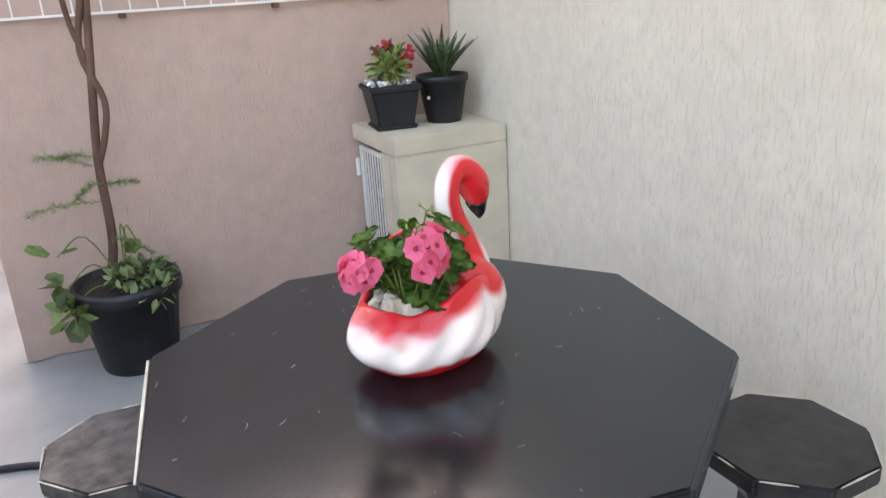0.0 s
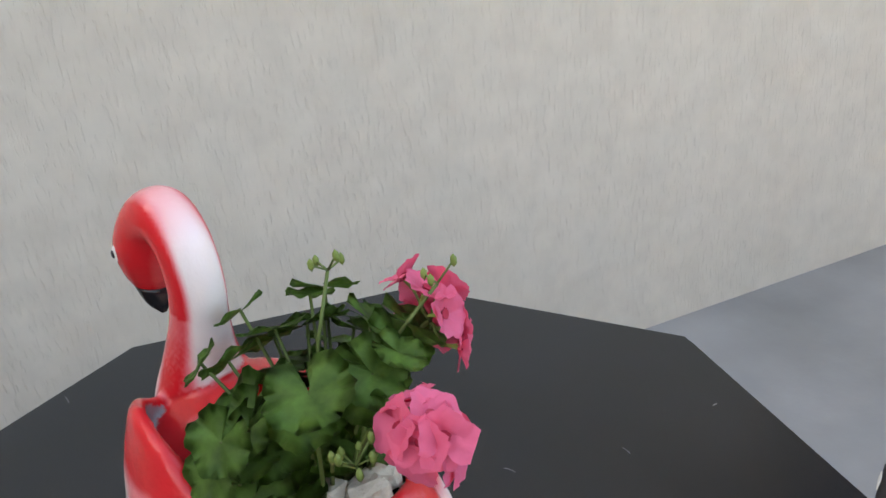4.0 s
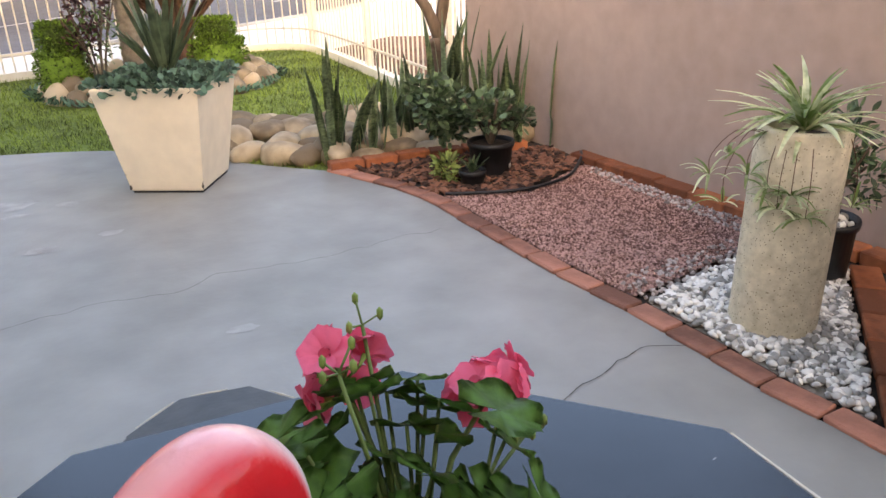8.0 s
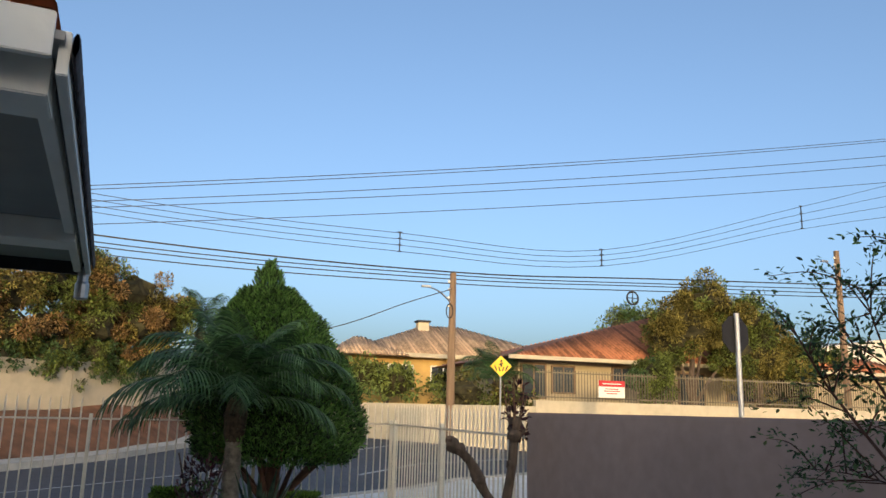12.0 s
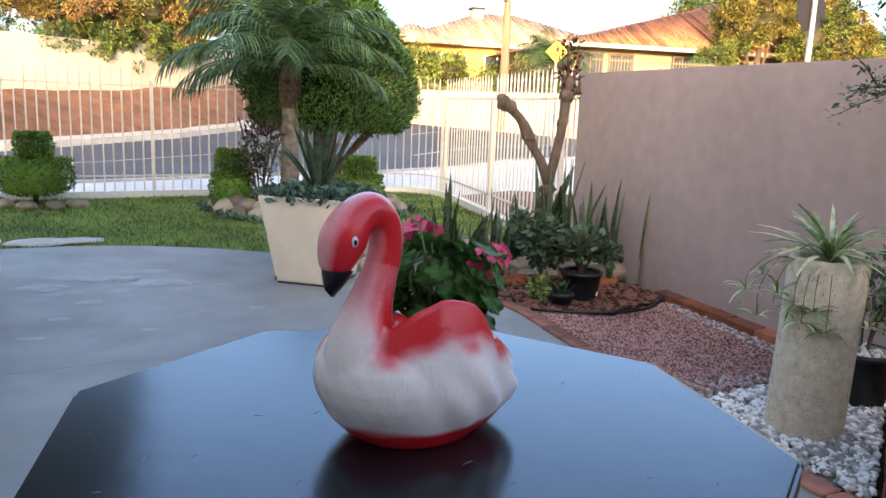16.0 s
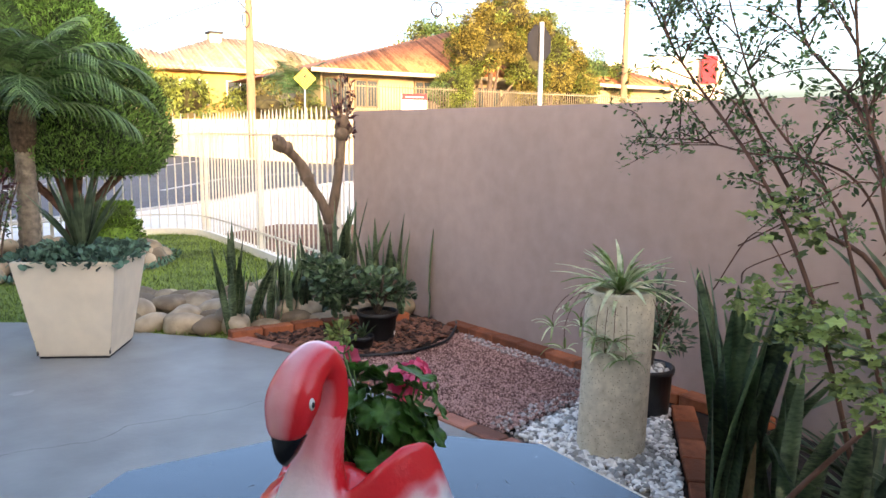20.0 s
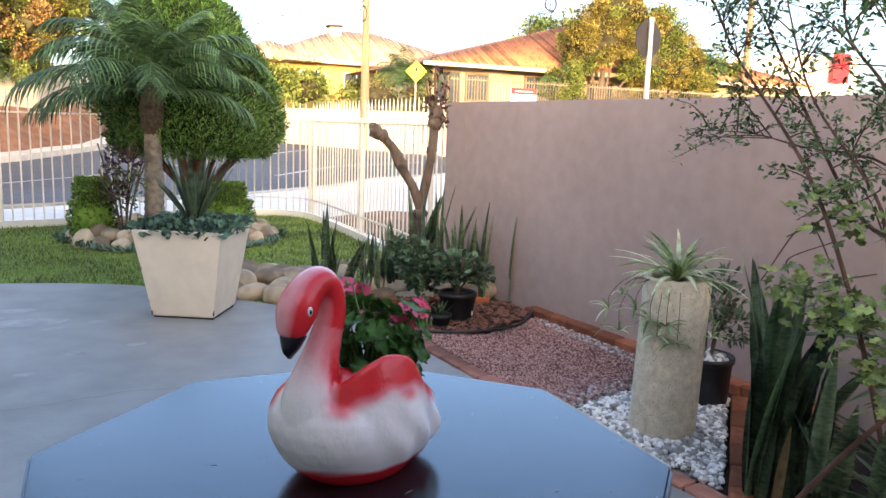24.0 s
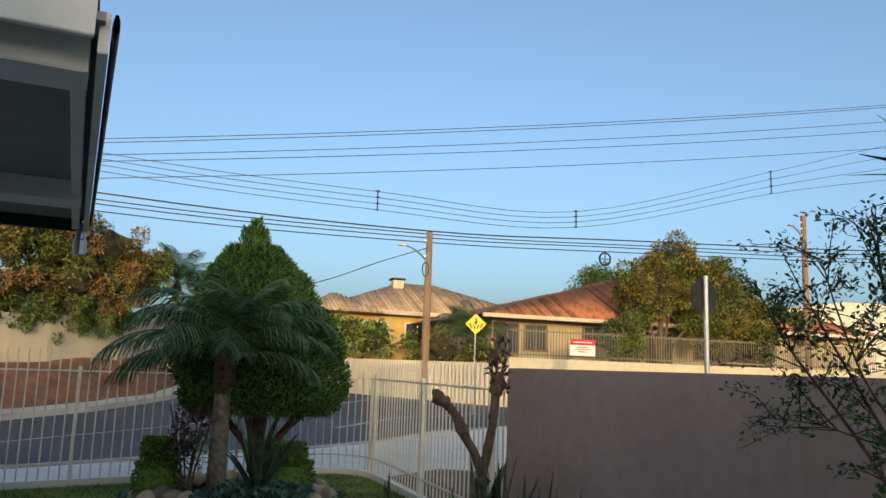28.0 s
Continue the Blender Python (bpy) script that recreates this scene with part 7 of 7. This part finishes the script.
# low wall with railing and sign in front of the red house
lw = bmesh.new()
prism([(-10.3, -22.0), (-40, -22.4), (-40, -22.6), (-10.3, -22.2)], 0.2, 1.95, bm=lw)
prism([(-5.0, -26.5), (-10.3, -22.0), (-10.4, -22.2), (-5.1, -26.8)], 0.2, 1.75, bm=lw)
prism([(1.6, -34.0), (-5.0, -26.5), (-5.1, -26.8), (1.5, -34.3)], 0.2, 2.35, bm=lw)
tagged(obj("wall_low", lw, M_CREAM), "low cream plastered garden wall across the street", kind="structure")
rl = tagged(empty("railing", Matrix.Translation((0, -22.15, 0))), "grey steel bar railing on the low wall", "railing")
M_RAIL = mat("dull_railing_paint", (0.20, 0.17, 0.12), 0.7, 0.1, 9, 0)
bar = part("bar", box(0.02, 0.02, 1.0, 0, Matrix.Translation((-10.5, 0, 1.95))), M_RAIL, rl)
for k in range(1, 150):
    share("bar", bar.data, rl, Matrix.Translation((-0.11 * k, -0.0015 * k, 0)))
for z in (2.05, 2.85):
    part("rail", box(16.6, 0.03, 0.04, 0, Matrix.Translation((-18.7, -0.1, z))), M_RAIL, rl)
sg = tagged(empty("notice_board", Matrix.Translation((-13.0, -21.9, 2.10))), "red and white notice board fixed to the railing", "sign")
part("board", box(0.98, 0.03, 0.56, 0.004), M_WHITE, sg)
part("band", box(0.98, 0.006, 0.20, 0, Matrix.Translation((0, 0.019, 0.36))), mat("red_panel", (0.55, 0.03, 0.04), 0.5), sg, "red band with a pale line of lettering")
for z, w in ((0.44, 0.7), (0.27, 0.5), (0.20, 0.62), (0.12, 0.4)):
    part("lettering_bar", box(w, 0.005, 0.03, 0, Matrix.Translation((0, 0.0225, z))), M_WHITE if z > 0.4 else mat("red_panel", (0.55, 0.03, 0.04)), sg)

# ---- trees over the street ----
M_ORANGE = leaf_mat("orange_leaf", (0.28, 0.175, 0.07), 0.6, 0.35, 0.2)
M_OLIVE = leaf_mat("olive_leaf", (0.15, 0.19, 0.045), 0.6, 0.4, 0.2)
M_GOLD = leaf_mat("golden_leaf", (0.225, 0.19, 0.05), 0.6, 0.4, 0.25)


def tree(name, label, x, y, z0, blobs, n, size, mats, trunk=0.14, seed=1):
    t = tagged(empty(name, Matrix.Translation((x, y, z0))), label, "tree")
    rg = random.Random(seed)
    b = bmesh.new()
    top = max(bl[2] for bl in blobs)
    tube(spline([(0, 0, 0), (0.05, 0, top * 0.3), (-0.04, 0.03, top * 0.6)], 4), [trunk * (1 - 0.05 * k) for k in range(9)], 8, b)
    for bl in blobs:
        tube(spline([(0, 0, top * 0.25), (bl[0] * 0.4, bl[1] * 0.4, (top * 0.25 + bl[2]) * 0.5), (bl[0], bl[1], bl[2])], 4), [trunk * 0.5 * (1 - 0.09 * k) for k in range(9)], 6, b)
    part("trunk", b, M_BARK, t)
    # each blob breaks up into many small clumps
    cl = []
    for bl in blobs:
        for _ in range(22):
            d = Vector((rg.gauss(0, 1), rg.gauss(0, 1), rg.gauss(0, 1))).normalized()
            k = rg.uniform(0.5, 0.95)
            s = rg.uniform(0.22, 0.42)
            cl.append((bl[0] + d.x * bl[3] * k, bl[1] + d.y * bl[4] * k, bl[2] + d.z * bl[5] * k, bl[3] * s, bl[4] * s, bl[5] * s))
    # solid dark cores put the crown's inner shade into colour and block see-through
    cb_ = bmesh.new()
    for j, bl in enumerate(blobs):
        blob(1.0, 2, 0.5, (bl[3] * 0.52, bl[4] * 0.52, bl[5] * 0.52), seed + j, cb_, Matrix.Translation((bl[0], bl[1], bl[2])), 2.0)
    part("inner_crown", cb_, mat("tree_shade_fill", (0.05, 0.045, 0.02), 1.0, 0.4, 6, 0.8, 12), t)
    for i, m in enumerate(mats):
        use = [c for j, c in enumerate(cl) if j % len(mats) == i]
        scatter("crown", LEAF, cloud(use, n // len(mats), size, rg, 0.35, 0.1, 0.3), m, t)
    return t


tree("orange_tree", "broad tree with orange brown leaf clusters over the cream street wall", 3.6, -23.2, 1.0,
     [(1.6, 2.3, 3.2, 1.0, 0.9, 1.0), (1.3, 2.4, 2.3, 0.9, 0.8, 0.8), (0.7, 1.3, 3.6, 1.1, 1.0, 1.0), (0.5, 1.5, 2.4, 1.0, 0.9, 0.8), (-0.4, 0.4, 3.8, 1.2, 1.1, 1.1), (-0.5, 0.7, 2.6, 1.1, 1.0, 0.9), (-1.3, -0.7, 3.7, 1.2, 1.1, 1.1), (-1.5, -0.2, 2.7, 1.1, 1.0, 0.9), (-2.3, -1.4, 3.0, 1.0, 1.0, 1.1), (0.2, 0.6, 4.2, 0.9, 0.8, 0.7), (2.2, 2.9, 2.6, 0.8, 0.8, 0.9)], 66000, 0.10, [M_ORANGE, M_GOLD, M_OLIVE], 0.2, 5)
tree("green_tree", "dark green lower foliage of the tree over the cream street wall", 3.2, -22.5, 0.9,
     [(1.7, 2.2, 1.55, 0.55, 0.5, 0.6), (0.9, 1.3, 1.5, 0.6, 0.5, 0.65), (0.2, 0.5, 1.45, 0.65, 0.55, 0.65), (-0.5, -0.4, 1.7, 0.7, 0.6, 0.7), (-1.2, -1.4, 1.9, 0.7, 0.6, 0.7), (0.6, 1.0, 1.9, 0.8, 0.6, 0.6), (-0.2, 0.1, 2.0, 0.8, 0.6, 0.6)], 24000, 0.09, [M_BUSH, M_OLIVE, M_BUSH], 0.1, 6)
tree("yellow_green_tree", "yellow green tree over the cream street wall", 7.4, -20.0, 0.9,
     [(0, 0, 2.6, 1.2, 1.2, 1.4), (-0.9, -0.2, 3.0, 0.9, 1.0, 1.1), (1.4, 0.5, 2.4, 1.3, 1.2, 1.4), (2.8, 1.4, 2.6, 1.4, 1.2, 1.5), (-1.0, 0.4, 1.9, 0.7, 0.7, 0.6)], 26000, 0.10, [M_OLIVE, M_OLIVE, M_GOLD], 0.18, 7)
tree("golden_tree", "tree with golden green leaves before the red roof", -17.2, -23.4, rise(-23.4),
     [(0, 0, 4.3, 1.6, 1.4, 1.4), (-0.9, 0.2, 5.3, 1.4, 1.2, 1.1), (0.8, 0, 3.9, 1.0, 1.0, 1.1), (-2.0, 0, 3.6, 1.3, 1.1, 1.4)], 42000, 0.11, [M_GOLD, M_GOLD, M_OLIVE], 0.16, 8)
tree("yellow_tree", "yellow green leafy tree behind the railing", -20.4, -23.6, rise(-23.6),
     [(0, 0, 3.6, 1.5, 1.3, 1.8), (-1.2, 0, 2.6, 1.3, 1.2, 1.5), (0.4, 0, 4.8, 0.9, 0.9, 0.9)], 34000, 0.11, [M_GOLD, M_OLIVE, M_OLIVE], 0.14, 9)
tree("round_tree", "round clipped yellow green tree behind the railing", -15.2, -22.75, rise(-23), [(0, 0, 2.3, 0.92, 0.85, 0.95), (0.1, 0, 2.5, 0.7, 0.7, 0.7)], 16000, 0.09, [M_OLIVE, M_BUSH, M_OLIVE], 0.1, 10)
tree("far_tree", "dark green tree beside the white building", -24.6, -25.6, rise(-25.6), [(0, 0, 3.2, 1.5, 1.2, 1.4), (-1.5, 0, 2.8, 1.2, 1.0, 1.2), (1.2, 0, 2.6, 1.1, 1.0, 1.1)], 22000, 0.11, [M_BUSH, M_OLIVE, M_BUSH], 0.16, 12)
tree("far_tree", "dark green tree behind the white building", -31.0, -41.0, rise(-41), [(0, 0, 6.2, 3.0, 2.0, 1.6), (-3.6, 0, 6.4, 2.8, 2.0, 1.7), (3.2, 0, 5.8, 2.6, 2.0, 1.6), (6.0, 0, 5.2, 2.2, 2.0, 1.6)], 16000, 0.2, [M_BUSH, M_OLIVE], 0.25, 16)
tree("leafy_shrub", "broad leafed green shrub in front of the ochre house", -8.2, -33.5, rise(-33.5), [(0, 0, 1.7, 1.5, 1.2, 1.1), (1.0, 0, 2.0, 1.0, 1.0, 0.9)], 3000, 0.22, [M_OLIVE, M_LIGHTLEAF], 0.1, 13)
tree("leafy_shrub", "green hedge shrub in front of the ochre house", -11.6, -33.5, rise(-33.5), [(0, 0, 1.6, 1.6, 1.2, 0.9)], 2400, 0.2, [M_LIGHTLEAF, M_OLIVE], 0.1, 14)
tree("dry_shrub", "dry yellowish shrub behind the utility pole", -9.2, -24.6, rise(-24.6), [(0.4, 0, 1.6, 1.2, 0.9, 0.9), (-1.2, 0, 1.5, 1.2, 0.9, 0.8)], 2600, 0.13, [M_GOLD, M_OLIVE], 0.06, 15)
palm(-10.3, -25.4, rise(-25.4), 2.0, 1.9, 22, "yellowish feather palm in front of the red roofed house", trunk_r=0.13)
palm(0.2, -26.0, 1.0, 2.9, 1.9, 24, "grey green palm behind the orange tree", trunk_r=0.12)

# lane marks
def lane(pts, w=0.10):
    b = bmesh.new()
    rows = []
    for i, p in enumerate(pts):
        a, c = Vector(pts[max(i - 1, 0)]), Vector(pts[min(i + 1, len(pts) - 1)])
        d = (c - a).normalized()
        rows.append([b.verts.new((p[0] - d.y * s, p[1] + d.x * s, rise(p[1]) - 0.052)) for s in (-w, w)])
    for r, q in zip(rows, rows[1:]):
        b.faces.new((r[0], r[1], q[1], q[0]))
    for f in b.faces:
        if f.normal.z < 0:
            f.normal_flip()
    tagged(obj("lane_mark", b, mat("road_paint", (0.5, 0.5, 0.48), 0.8, 0.2, 9, 0)), "worn white line painted on the street", kind="structure")


lane([(12, -8.6), (6, -12.4), (3, -14.5), (0, -17), (-2.5, -19.8)], 0.05)
lane([(-3.5, -16.8), (-5.5, -18.8), (-8.5, -20)], 0.08)
lane([(-4.5, -22), (-7, -24.5)], 0.08)
tagged(obj("kerb", tube([(x, y + 0.06, rise(y) - 0.03) for x, y in WALK_OUT[1:-1]], 0.07, 4), M_KERB), "pale concrete kerb along the street", kind="structure")
sheet("verge", [(-2.48, -9.1), (-2.47, -4.95), (-6.5, -4.2), (-6.0, -8.4), (-3.6, -9.9)], 0.006, M_EARTH, "bare red earth verge outside the side fence")

far_kerb = bmesh.new()
foot = [(24, -7.3), (12, -12.6), (5.2, -16.4), (2.26, -19.6), (0.6, -22.4), (-0.8, -27.4)]
strip = []
for i, (x, y) in enumerate(foot):
    a, c = Vector(foot[max(i - 1, 0)]), Vector(foot[min(i + 1, len(foot) - 1)])
    d = (c - a).normalized()
    n = Vector((d.y, -d.x))
    z = rise(y)
    strip.append([far_kerb.verts.new((x + n.x * k, y + n.y * k, z + h)) for k, h in ((-0.25, 0.10), (0.42, 0.07), (0.42, -0.08))])
for p, q in zip(strip, strip[1:]):
    for k in range(2):
        far_kerb.faces.new((p[k], q[k], q[k + 1], p[k + 1]))
bmesh.ops.recalc_face_normals(far_kerb, faces=far_kerb.faces[:])
tagged(obj("kerb_far", far_kerb, M_KERB), "pale concrete kerb strip at the foot of the earth bank", kind="structure")
